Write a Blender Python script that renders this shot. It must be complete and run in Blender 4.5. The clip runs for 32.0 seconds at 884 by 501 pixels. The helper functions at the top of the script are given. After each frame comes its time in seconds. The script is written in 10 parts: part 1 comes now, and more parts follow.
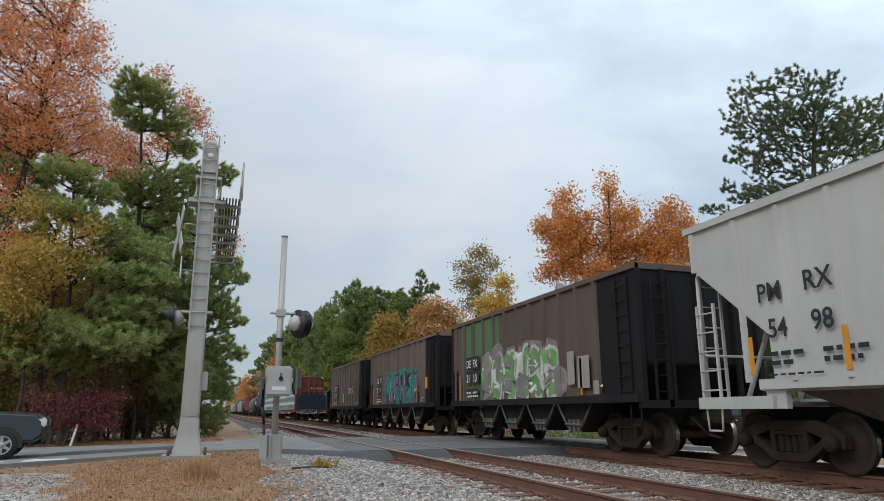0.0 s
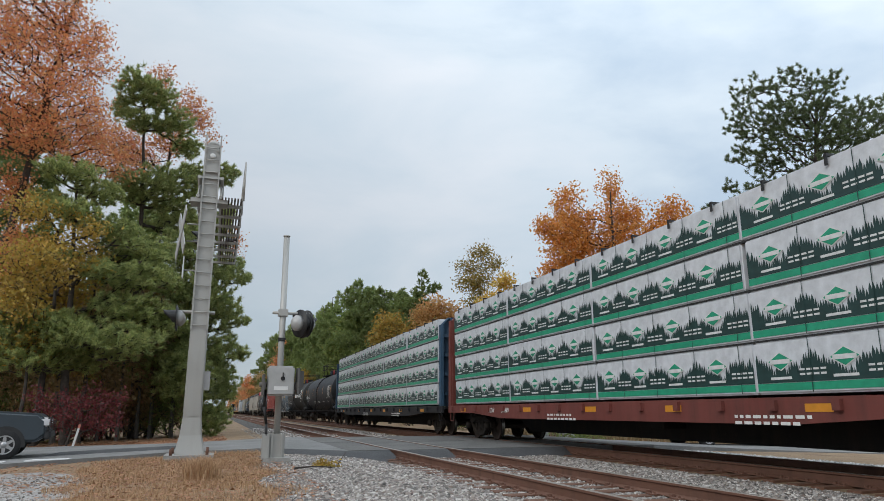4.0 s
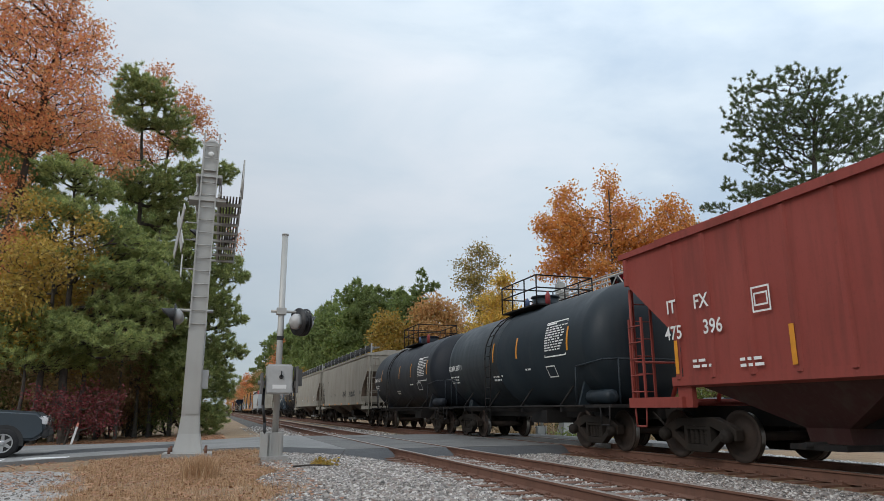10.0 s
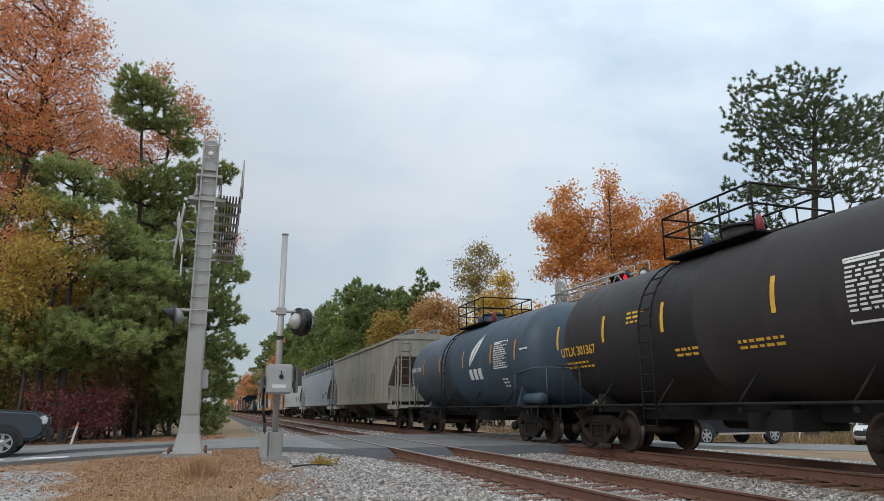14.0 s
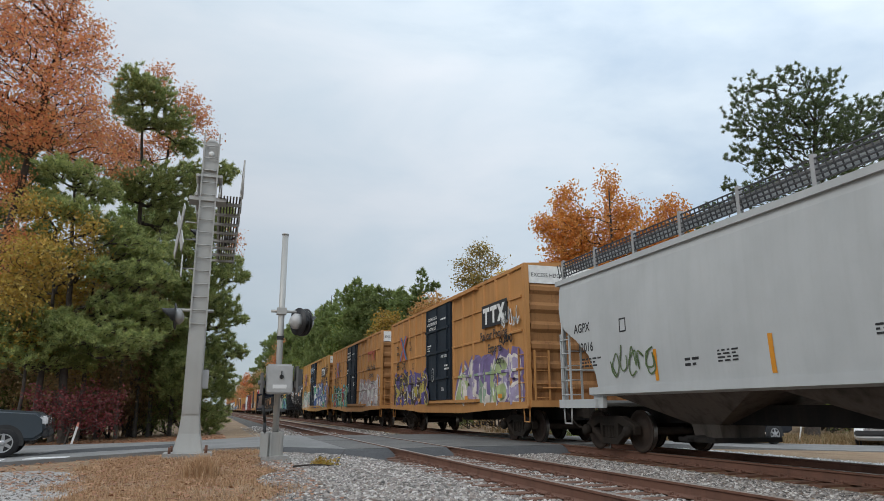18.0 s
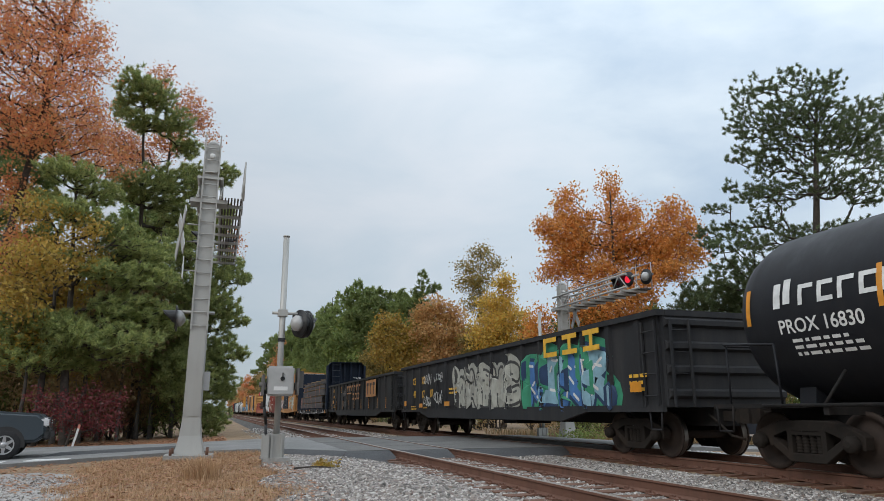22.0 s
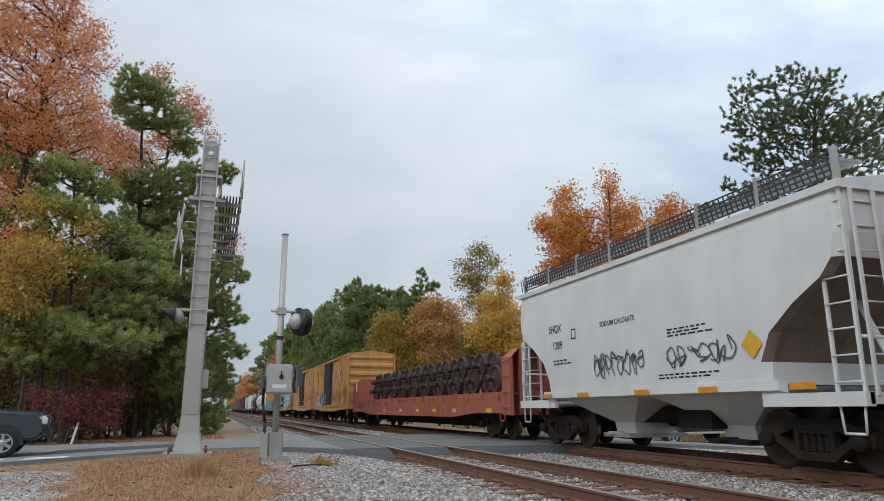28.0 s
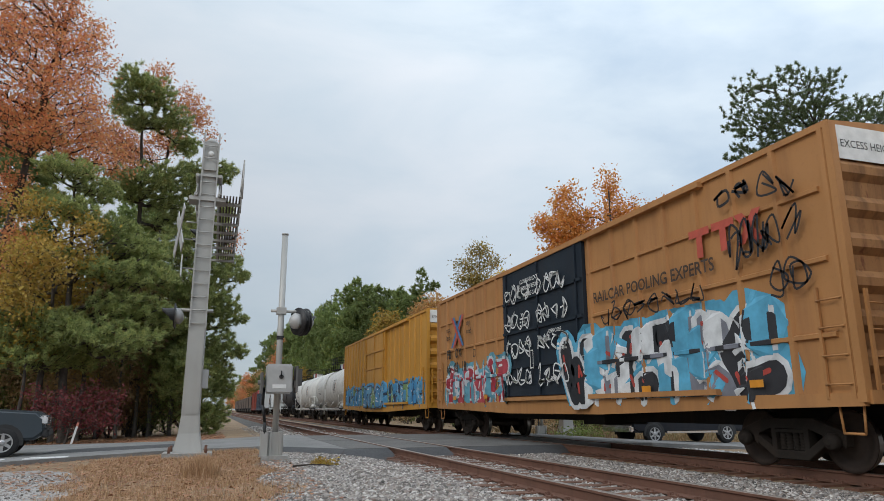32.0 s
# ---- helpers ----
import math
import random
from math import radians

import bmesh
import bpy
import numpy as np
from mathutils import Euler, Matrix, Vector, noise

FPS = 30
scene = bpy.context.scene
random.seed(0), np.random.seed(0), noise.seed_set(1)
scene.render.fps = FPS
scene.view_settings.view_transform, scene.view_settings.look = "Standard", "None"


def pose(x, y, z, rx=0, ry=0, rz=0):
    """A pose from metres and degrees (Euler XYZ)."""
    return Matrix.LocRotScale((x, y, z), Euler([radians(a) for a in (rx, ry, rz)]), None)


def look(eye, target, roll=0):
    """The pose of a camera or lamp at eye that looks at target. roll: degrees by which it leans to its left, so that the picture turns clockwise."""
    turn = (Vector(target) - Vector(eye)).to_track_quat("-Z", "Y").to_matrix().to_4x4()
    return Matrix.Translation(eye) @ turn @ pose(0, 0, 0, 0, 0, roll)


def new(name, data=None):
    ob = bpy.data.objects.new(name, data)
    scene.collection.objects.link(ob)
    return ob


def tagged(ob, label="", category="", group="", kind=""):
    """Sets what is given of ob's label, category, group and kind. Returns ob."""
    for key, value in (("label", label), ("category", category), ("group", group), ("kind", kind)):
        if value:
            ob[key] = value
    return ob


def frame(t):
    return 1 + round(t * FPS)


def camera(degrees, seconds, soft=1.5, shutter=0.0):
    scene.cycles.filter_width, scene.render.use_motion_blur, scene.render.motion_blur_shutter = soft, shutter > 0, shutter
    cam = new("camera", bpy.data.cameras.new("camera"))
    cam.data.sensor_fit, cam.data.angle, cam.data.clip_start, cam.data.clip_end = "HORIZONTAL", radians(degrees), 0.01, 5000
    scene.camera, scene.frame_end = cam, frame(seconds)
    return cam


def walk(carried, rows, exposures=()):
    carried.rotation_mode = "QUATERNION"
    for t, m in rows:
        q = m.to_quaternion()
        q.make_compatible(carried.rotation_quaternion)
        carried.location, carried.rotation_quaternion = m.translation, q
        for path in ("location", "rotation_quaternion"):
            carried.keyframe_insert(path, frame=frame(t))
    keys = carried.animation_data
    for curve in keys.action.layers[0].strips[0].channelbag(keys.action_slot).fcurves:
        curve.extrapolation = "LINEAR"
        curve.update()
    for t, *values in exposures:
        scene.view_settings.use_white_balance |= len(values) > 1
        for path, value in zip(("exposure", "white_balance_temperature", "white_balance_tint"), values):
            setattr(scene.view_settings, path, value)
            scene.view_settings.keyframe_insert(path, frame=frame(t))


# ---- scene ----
# Axes: y runs along the track away from the camera, x across it, z up from the rail head.
TRACK_X, NEAR_X, SPEED = 9.903, 5.08, 18.146
EYE = (0.0, 0.0, 0.9227)
YAW, PITCH, ROLL = 18.154, 13.149, -0.133


def view(dx=0.0, dy=0.0):
    """The held phone: small shakes dx, dy in hundredths of a degree round the fixed aim."""
    return pose(*EYE, 90 + PITCH + dy * 0.01, 0, -YAW - dx * 0.01) @ pose(0, 0, 0, 0, 0, ROLL)


cam = camera(65.97, 32.0, soft=0.55)
walk(cam, [(0, view(5, 14)), (0.5, view(0, 0)), (1, view(3, 14)), (1.5, view(4, -7)), (2, view(4, 7)), (2.5, view(0, 0)),
           (3, view(-7, 14)), (3.5, view(-12, 14)), (5.5, view(-10, 7)), (6, view(-10, 9)), (6.5, view(-8, 5)), (7, view(-2, 0)),
           (9, view(0, 0)), (12, view(2, -1)), (16.5, view(1, -3)), (19, view(-2, 0)), (21.5, view(0, 2)), (22, view(-10, 14)),
           (22.5, view(0, 6)), (24, view(0, 2)), (25, view(-1, 4)), (27.5, view(-2, 1)), (28, view(1, -2)), (32, view(1, -3))])

# ---------------- sky and light: overcast ----------------
world = bpy.data.worlds.new("overcast_sky")
scene.world = world
world.use_nodes = True
wn, wl = world.node_tree.nodes, world.node_tree.links
wn.clear()


def wnode(kind, **kw):
    n = wn.new(kind)
    for k, v in kw.items():
        n.inputs[k].default_value = v
    return n


SKY_LOW, SKY_HIGH = 0.46, 1.5
w_out, w_bg = wnode("ShaderNodeOutputWorld"), wnode("ShaderNodeBackground", Strength=1.0)
w_tc, w_sep = wnode("ShaderNodeTexCoord"), wnode("ShaderNodeSeparateXYZ")
wl.new(w_tc.outputs["Generated"], w_sep.inputs[0])
w_map = wnode("ShaderNodeMapping")
w_map.inputs["Scale"].default_value = (1.0, 1.0, 2.6)
wl.new(w_tc.outputs["Generated"], w_map.inputs[0])
w_n = wnode("ShaderNodeTexNoise", Scale=2.3, Detail=7.0, Roughness=0.52, Distortion=0.35)
wl.new(w_map.outputs[0], w_n.inputs["Vector"])
w_ramp = wn.new("ShaderNodeValToRGB")
cr = w_ramp.color_ramp
cr.elements[0].position, cr.elements[0].color = 0.30, (0.62, 0.755, 0.90, 1)
cr.elements[1].position, cr.elements[1].color = 0.62, (0.95, 1.02, 1.095, 1)
e = cr.elements.new(0.45)
e.color = (0.81, 0.925, 1.025, 1)
wl.new(w_n.outputs["Fac"], w_ramp.inputs[0])
w_lev = wn.new("ShaderNodeMapRange")
w_lev.inputs["From Min"].default_value, w_lev.inputs["From Max"].default_value = 0.0, 1.0
w_lev.inputs["To Min"].default_value, w_lev.inputs["To Max"].default_value = SKY_LOW, SKY_HIGH
w_pow = wn.new("ShaderNodeMath")
w_pow.operation, w_pow.inputs[1].default_value = "POWER", 1.8
w_max = wn.new("ShaderNodeMath")
w_max.operation, w_max.inputs[1].default_value = "MAXIMUM", 0.0
wl.new(w_sep.outputs["Z"], w_max.inputs[0])
wl.new(w_max.outputs[0], w_pow.inputs[0])
wl.new(w_pow.outputs[0], w_lev.inputs["Value"])
w_sky = wn.new("ShaderNodeTexSky")
w_sky.sky_type, w_sky.sun_disc, w_sky.sun_elevation, w_sky.sun_rotation = "NISHITA", False, radians(32), radians(215)
w_mul = wn.new("ShaderNodeVectorMath")
w_mul.operation = "SCALE"
wl.new(w_ramp.outputs[0], w_mul.inputs[0])
w_side = wn.new("ShaderNodeMapRange")      # the veiled sun brightens one side of the sky
w_side.inputs["From Min"].default_value, w_side.inputs["From Max"].default_value = -0.2, 0.9
w_side.inputs["To Min"].default_value, w_side.inputs["To Max"].default_value = 0.93, 1.48
wl.new(w_sep.outputs["X"], w_side.inputs["Value"])
w_lit = wn.new("ShaderNodeMath")
w_lit.operation = "MULTIPLY"
wl.new(w_lev.outputs[0], w_lit.inputs[0])
wl.new(w_side.outputs[0], w_lit.inputs[1])
wl.new(w_lit.outputs[0], w_mul.inputs["Scale"])
w_skys = wn.new("ShaderNodeVectorMath")
w_skys.operation = "SCALE"
w_skys.inputs["Scale"].default_value = 0.015
wl.new(w_sky.outputs[0], w_skys.inputs[0])
w_add = wn.new("ShaderNodeVectorMath")
w_add.operation = "ADD"
wl.new(w_mul.outputs[0], w_add.inputs[0])
wl.new(w_skys.outputs[0], w_add.inputs[1])
wl.new(w_add.outputs[0], w_bg.inputs["Color"])
wl.new(w_bg.outputs[0], w_out.inputs[0])

sun = new("sun", bpy.data.lights.new("sun", "SUN"))
sun.data.energy, sun.data.angle, sun.data.color = 1.0, radians(25), (1.0, 0.97, 0.93)
sun.matrix_world = look((-20, -13, 17), (0, 0, 0))
scene.view_settings.exposure = 0.0


# ---------------- materials ----------------
def rgb(c):
    return (*c, 1.0)


def base_mat(name, rough=0.6, metal=0.0):
    m = bpy.data.materials.new(name)
    m.use_nodes = True
    nt = m.node_tree
    b = nt.nodes["Principled BSDF"]
    b.inputs["Roughness"].default_value, b.inputs["Metallic"].default_value = rough, metal
    return m, nt, b


def noise_node(nt, scale, detail=4.0, rough=0.55, coords="Object", stretch=None):
    tc = nt.nodes.new("ShaderNodeTexCoord")
    n = nt.nodes.new("ShaderNodeTexNoise")
    n.inputs["Scale"].default_value, n.inputs["Detail"].default_value, n.inputs["Roughness"].default_value = scale, detail, rough
    src = tc.outputs[coords]
    if stretch:
        mp = nt.nodes.new("ShaderNodeMapping")
        mp.inputs["Scale"].default_value = stretch
        nt.links.new(src, mp.inputs[0])
        src = mp.outputs[0]
    nt.links.new(src, n.inputs["Vector"])
    return n.outputs["Fac"]


def ramp(nt, fac, stops):
    r = nt.nodes.new("ShaderNodeValToRGB")
    el = r.color_ramp.elements
    el[0].position, el[0].color = stops[0][0], rgb(stops[0][1])
    el[1].position, el[1].color = stops[-1][0], rgb(stops[-1][1])
    for p, c in stops[1:-1]:
        k = el.new(p)
        k.color = rgb(c)
    nt.links.new(fac, r.inputs[0])
    return r.outputs[0]


def mixc(nt, fac, a, b, mode="MIX"):
    m = nt.nodes.new("ShaderNodeMix")
    m.data_type, m.blend_type = "RGBA", mode
    for sock, v in ((m.inputs[0], fac), (m.inputs[6], a), (m.inputs[7], b)):
        if isinstance(v, (int, float)):
            sock.default_value = v
        elif isinstance(v, tuple):
            sock.default_value = rgb(v)
        else:
            nt.links.new(v, sock)
    return m.outputs[2]


def bump(nt, b, height, strength=0.3, dist=0.02):
    k = nt.nodes.new("ShaderNodeBump")
    k.inputs["Strength"].default_value, k.inputs["Distance"].default_value = strength, dist
    nt.links.new(height, k.inputs["Height"])
    nt.links.new(k.outputs[0], b.inputs["Normal"])


def paint(name, col, rough=0.5, dirt=(0.10, 0.085, 0.07), amount=0.45, rust=0.0, metal=0.0, streak=True):
    """Weathered paint on steel: broad fading, downward streaks of dirt, spots of rust."""
    m, nt, b = base_mat(name, rough, metal)
    b.inputs["Specular IOR Level"].default_value = 0.18 if max(col) < 0.05 and "tank" not in name else (0.26 if max(col) < 0.05 else 0.4)
    big = noise_node(nt, 0.7, 3)
    light = tuple(min(1, c * 1.07 + 0.005) for c in col)
    dark = tuple(c * 0.92 for c in col)
    c = ramp(nt, big, [(0.3, dark), (0.7, light)])
    st = noise_node(nt, 2.2, 5, 0.6, stretch=(1.6, 1.6, 0.16) if streak else (1, 1, 1))
    c = mixc(nt, ramp(nt, st, [(0.48, (0, 0, 0)), (0.78, (amount,) * 3)]), c, dirt)
    fine = noise_node(nt, 14, 5, 0.65)
    c = mixc(nt, ramp(nt, fine, [(0.55, (0, 0, 0)), (0.75, (amount * 0.5,) * 3)]), c, dirt)
    if rust:
        sp = noise_node(nt, 3.1, 7, 0.7, stretch=(1.5, 1.5, 0.5))
        c = mixc(nt, ramp(nt, sp, [(0.66 - 0.16 * rust, (0, 0, 0)), (0.74 - 0.1 * rust, (1, 1, 1))]), c, (0.17, 0.065, 0.03))
    nt.links.new(c, b.inputs["Base Color"])
    r = nt.nodes.new("ShaderNodeMapRange")
    r.inputs["To Min"].default_value, r.inputs["To Max"].default_value = rough - 0.1, min(1, rough + 0.25)
    nt.links.new(st, r.inputs["Value"])
    nt.links.new(r.outputs[0], b.inputs["Roughness"])
    bump(nt, b, fine, 0.12, 0.01)
    return m


def plain(name, col, rough=0.6, metal=0.0, var=0.15, scale=6.0, bmp=0.1):
    m, nt, b = base_mat(name, rough, metal)
    n = noise_node(nt, scale, 5)
    c = ramp(nt, n, [(0.3, tuple(x * (1 - var) for x in col)), (0.7, tuple(min(1, x * (1 + var)) for x in col))])
    nt.links.new(c, b.inputs["Base Color"])
    if bmp:
        bump(nt, b, n, bmp, 0.01)
    return m


def ground_mat(name, stops, scale, fine, fine_amt=0.5, rough=0.95, bmp=0.6, coords="Object"):
    m, nt, b = base_mat(name, rough)
    c = ramp(nt, noise_node(nt, scale, 6, 0.6, coords), stops)
    f = noise_node(nt, fine, 6, 0.7, coords)
    c = mixc(nt, fine_amt, c, ramp(nt, f, [(0.3, (0.25, 0.25, 0.25)), (0.7, (1, 1, 1))]), "MULTIPLY")
    nt.links.new(c, b.inputs["Base Color"])
    bump(nt, b, f, bmp, 0.04)
    return m


def leaf_mat(name, cols, trans=0.35, vary=0.35):
    """Leaves: colour differs from leaf to leaf and from tree to tree; some light goes through."""
    m, nt, b = base_mat(name, 0.6)
    g = nt.nodes.new("ShaderNodeNewGeometry")
    oi = nt.nodes.new("ShaderNodeObjectInfo")
    c = ramp(nt, g.outputs["Random Per Island"], [(i / (len(cols) - 1), k) for i, k in enumerate(cols)])
    hs = nt.nodes.new("ShaderNodeHueSaturation")
    mr = nt.nodes.new("ShaderNodeMapRange")
    mr.inputs["To Min"].default_value, mr.inputs["To Max"].default_value = 1 - vary, 1 + vary
    nt.links.new(oi.outputs["Random"], mr.inputs["Value"])
    nt.links.new(mr.outputs[0], hs.inputs["Value"])
    nt.links.new(c, hs.inputs["Color"])
    nt.links.new(hs.outputs[0], b.inputs["Base Color"])
    tr = nt.nodes.new("ShaderNodeBsdfTranslucent")
    nt.links.new(hs.outputs[0], tr.inputs["Color"])
    mx = nt.nodes.new("ShaderNodeMixShader")
    mx.inputs[0].default_value = trans
    nt.links.new(b.outputs[0], mx.inputs[1])
    nt.links.new(tr.outputs[0], mx.inputs[2])
    nt.links.new(mx.outputs[0], nt.nodes["Material Output"].inputs["Surface"])
    return m


# ---------------- mesh helpers ----------------
def part(name, bm, material, parent=None, label=""):
    """Links a bmesh (or a finished mesh) as one object under a thing or part."""
    if isinstance(bm, bpy.types.Mesh):
        me = bm
    else:
        me = bpy.data.meshes.new(name)
        bm.to_mesh(me)
        bm.free()
        for mt in (material if isinstance(material, (list, tuple)) else [material]):
            me.materials.append(mt)
    ob = new(name, me)
    if parent:
        ob.parent = parent
    if label:
        ob["label"] = label
    return ob


def empty(name, m=None):
    ob = new(name)
    ob.empty_display_size = 0.3
    if m:
        ob.matrix_basis = m
    return ob


def box(bm, x0, x1, y0, y1, z0, z1, mi=0):
    v = [bm.verts.new(p) for p in ((x0, y0, z0), (x1, y0, z0), (x1, y1, z0), (x0, y1, z0), (x0, y0, z1), (x1, y0, z1), (x1, y1, z1), (x0, y1, z1))]
    for f in ((3, 2, 1, 0), (4, 5, 6, 7), (0, 1, 5, 4), (1, 2, 6, 5), (2, 3, 7, 6), (3, 0, 4, 7)):
        bm.faces.new([v[i] for i in f]).material_index = mi


def rod(bm, a, b, r, seg=6, r2=None, smooth=True, mi=0):
    a, b = Vector(a), Vector(b)
    d = (b - a).normalized()
    u = d.orthogonal().normalized()
    w = d.cross(u)
    rings = []
    for p, q in ((a, r), (b, r if r2 is None else r2)):
        rings.append([bm.verts.new(p + (u * math.cos(2 * math.pi * i / seg) + w * math.sin(2 * math.pi * i / seg)) * q) for i in range(seg)])
    for i in range(seg):
        f = bm.faces.new((rings[0][i], rings[0][(i + 1) % seg], rings[1][(i + 1) % seg], rings[1][i]))
        f.smooth, f.material_index = smooth, mi
    for ring, flip in ((rings[0], True), (rings[1], False)):
        bm.faces.new(ring[::-1] if flip else ring).material_index = mi


def pipe(bm, pts, r, seg=6):
    for a, b in zip(pts, pts[1:]):
        rod(bm, a, b, r, seg)


def lathe(bm, prof, centre, axis="y", seg=24, mi=0):
    """A turned body: prof lists (distance along the axis, radius)."""
    cx, cy, cz = centre
    rings = []
    for h, r in prof:
        ring = []
        for i in range(seg):
            a = 2 * math.pi * i / seg
            p, q = r * math.cos(a), r * math.sin(a)
            ring.append(bm.verts.new({"y": (cx + p, cy + h, cz + q), "x": (cx + h, cy + p, cz + q), "z": (cx + p, cy + q, cz + h)}[axis]))
        rings.append(ring)
    for r0, r1 in zip(rings, rings[1:]):
        for i in range(seg):
            f = bm.faces.new((r0[i], r1[i], r1[(i + 1) % seg], r0[(i + 1) % seg]))
            f.smooth, f.material_index = True, mi
    bm.faces.new(rings[0]).material_index = mi
    bm.faces.new(rings[-1][::-1]).material_index = mi


def prism(bm, prof, a0, a1, axis="y", mi=0, smooth=False):
    """A closed outline pushed along an axis. prof: (x, z) for y, (y, z) for x, (x, y) for z."""
    def at(p, h):
        return {"y": (p[0], h, p[1]), "x": (h, p[0], p[1]), "z": (p[0], p[1], h)}[axis]
    r0, r1 = [bm.verts.new(at(p, a0)) for p in prof], [bm.verts.new(at(p, a1)) for p in prof]
    n = len(prof)
    for i in range(n):
        f = bm.faces.new((r0[i], r0[(i + 1) % n], r1[(i + 1) % n], r1[i]))
        f.smooth, f.material_index = smooth, mi
    bm.faces.new(r0[::-1]).material_index = mi
    bm.faces.new(r1).material_index = mi


def fix(bm):
    bmesh.ops.recalc_face_normals(bm, faces=bm.faces)
    return bm


def mesh_np(name, verts, faces, material, per_face=None, smooth=False):
    """A mesh from numpy arrays: verts (n, 3), faces (m, k)."""
    me = bpy.data.meshes.new(name)
    m, k = faces.shape
    me.vertices.add(len(verts))
    me.vertices.foreach_set("co", np.ascontiguousarray(verts, dtype=np.float32).ravel())
    me.loops.add(m * k)
    me.loops.foreach_set("vertex_index", np.ascontiguousarray(faces, dtype=np.int32).ravel())
    me.polygons.add(m)
    me.polygons.foreach_set("loop_start", np.arange(0, m * k, k, dtype=np.int32))
    for mt in (material if isinstance(material, (list, tuple)) else [material]):
        me.materials.append(mt)
    if per_face is not None:
        me.polygons.foreach_set("material_index", np.ascontiguousarray(per_face, dtype=np.int32))
    if smooth:
        me.polygons.foreach_set("use_smooth", np.ones(m, dtype=bool))
    me.update(calc_edges=True)
    return me


# ---------------- colours of the place ----------------
BALLAST = ground_mat("ballast_stone", [(0.25, (0.04, 0.036, 0.033)), (0.5, (0.11, 0.10, 0.09)), (0.75, (0.24, 0.225, 0.21))], 14, 40, 0.9)
DRYGRASS = ground_mat("dry_ground", [(0.3, (0.22, 0.135, 0.075)), (0.55, (0.36, 0.25, 0.15)), (0.75, (0.26, 0.14, 0.075))], 0.6, 11, 0.6)
ASPHALT = ground_mat("worn_asphalt", [(0.3, (0.175, 0.175, 0.17)), (0.7, (0.27, 0.265, 0.26))], 0.7, 30, 0.35, 0.9, 0.25)
NEWASPHALT = ground_mat("dark_asphalt", [(0.3, (0.055, 0.056, 0.06)), (0.7, (0.085, 0.086, 0.09))], 1.3, 34, 0.4, 0.88, 0.3)
PANEL = ground_mat("crossing_panel", [(0.3, (0.115, 0.112, 0.107)), (0.7, (0.185, 0.18, 0.172))], 0.9, 22, 0.45, 0.9, 0.3)
GRAVELPAD = ground_mat("pale_gravel", [(0.3, (0.30, 0.28, 0.26)), (0.6, (0.46, 0.44, 0.42)), (0.75, (0.34, 0.25, 0.17))], 2.5, 18, 0.5)
TIEWOOD = paint("tie_wood", (0.15, 0.075, 0.048), 0.9, (0.06, 0.035, 0.026), 0.6)
RAILRUST = paint("rail_rust", (0.155, 0.075, 0.05), 0.75, (0.07, 0.045, 0.035), 0.6)
RAILHEAD = plain("rail_head", (0.33, 0.27, 0.23), 0.38, 0.85, 0.2, 20)


def ground_z(x, y):
    """Height of the ground: flat at the tracks, falling away to both sides."""
    if x < 2.2:
        return -0.13 - 0.035 * min(max(0.0, 1.0 - x), 14.0)
    if x > 12.6:
        return -0.2 - 0.036 * min(x - 12.6, 18.0)
    return -0.13 - 0.07 * min(1.0, (x - 2.2) / 0.7)


def road_z(x):
    """Height of the road surface: level over the rails, sloping down on both sides."""
    if x < 2.6:
        return max(-0.015 - 0.03 * (2.6 - x), ground_z(x, 20) + 0.02)
    if x > 11.9:
        return max(-0.015 - 0.06 * (x - 11.9), ground_z(x, 20) + 0.02)
    return -0.015


def sheet(name, xs, ys, zf, material, kind="structure", label=""):
    nx, ny = len(xs), len(ys)
    v = np.array([(x, y, zf(x, y)) for y in ys for x in xs])
    i = np.arange((nx - 1) * (ny - 1))
    a = (i // (nx - 1)) * nx + i % (nx - 1)
    ob = new(name, mesh_np(name, v, np.stack([a, a + 1, a + nx + 1, a + nx], 1), material))
    return tagged(ob, label, "", "", kind)


GX = [-2500, -900, -300, -120, -60, -30, -20, -14, -10, -8, -6, -4, -3, -2, -1, 0, 0.6, 1.0, 1.6, 2.2, 2.55, 2.9, 12.6, 14, 16, 19, 23, 27, 31, 45, 80, 160, 400, 1200, 2800]
GY = [-2500, -800, -200, -60, -20, 0, 4, 7, 9, 11, 13, 15, 17, 19, 21, 23, 25, 28, 32, 38, 46, 60, 90, 150, 300, 700, 1500, 3000]
sheet("ground", GX, GY, lambda x, y: ground_z(x, y) - 0.012, DRYGRASS, label="dry grass and leaf-strewn earth beside the railway")
BED = {2.0: -0.17, 2.5: -0.10, 2.95: -0.12, 3.4: -0.15, 3.75: -0.205, 6.4: -0.205, 6.9: -0.2, 7.5: -0.22, 8.1: -0.2, 8.6: -0.235, 11.2: -0.235, 11.7: -0.165, 12.3: -0.165, 12.9: -0.2, 13.6: -0.26, 14.2: -0.32}
BX = sorted(BED)
sheet("ballast_bed", BX, [-700, -60, 0, 40, 120, 400, 1100], lambda x, y: BED[x], BALLAST, label="grey crushed-stone track ballast")

# the road: left approach, crossing panels between the rails, right approach
ROAD_S, ROAD_N = 17.2, 26.4


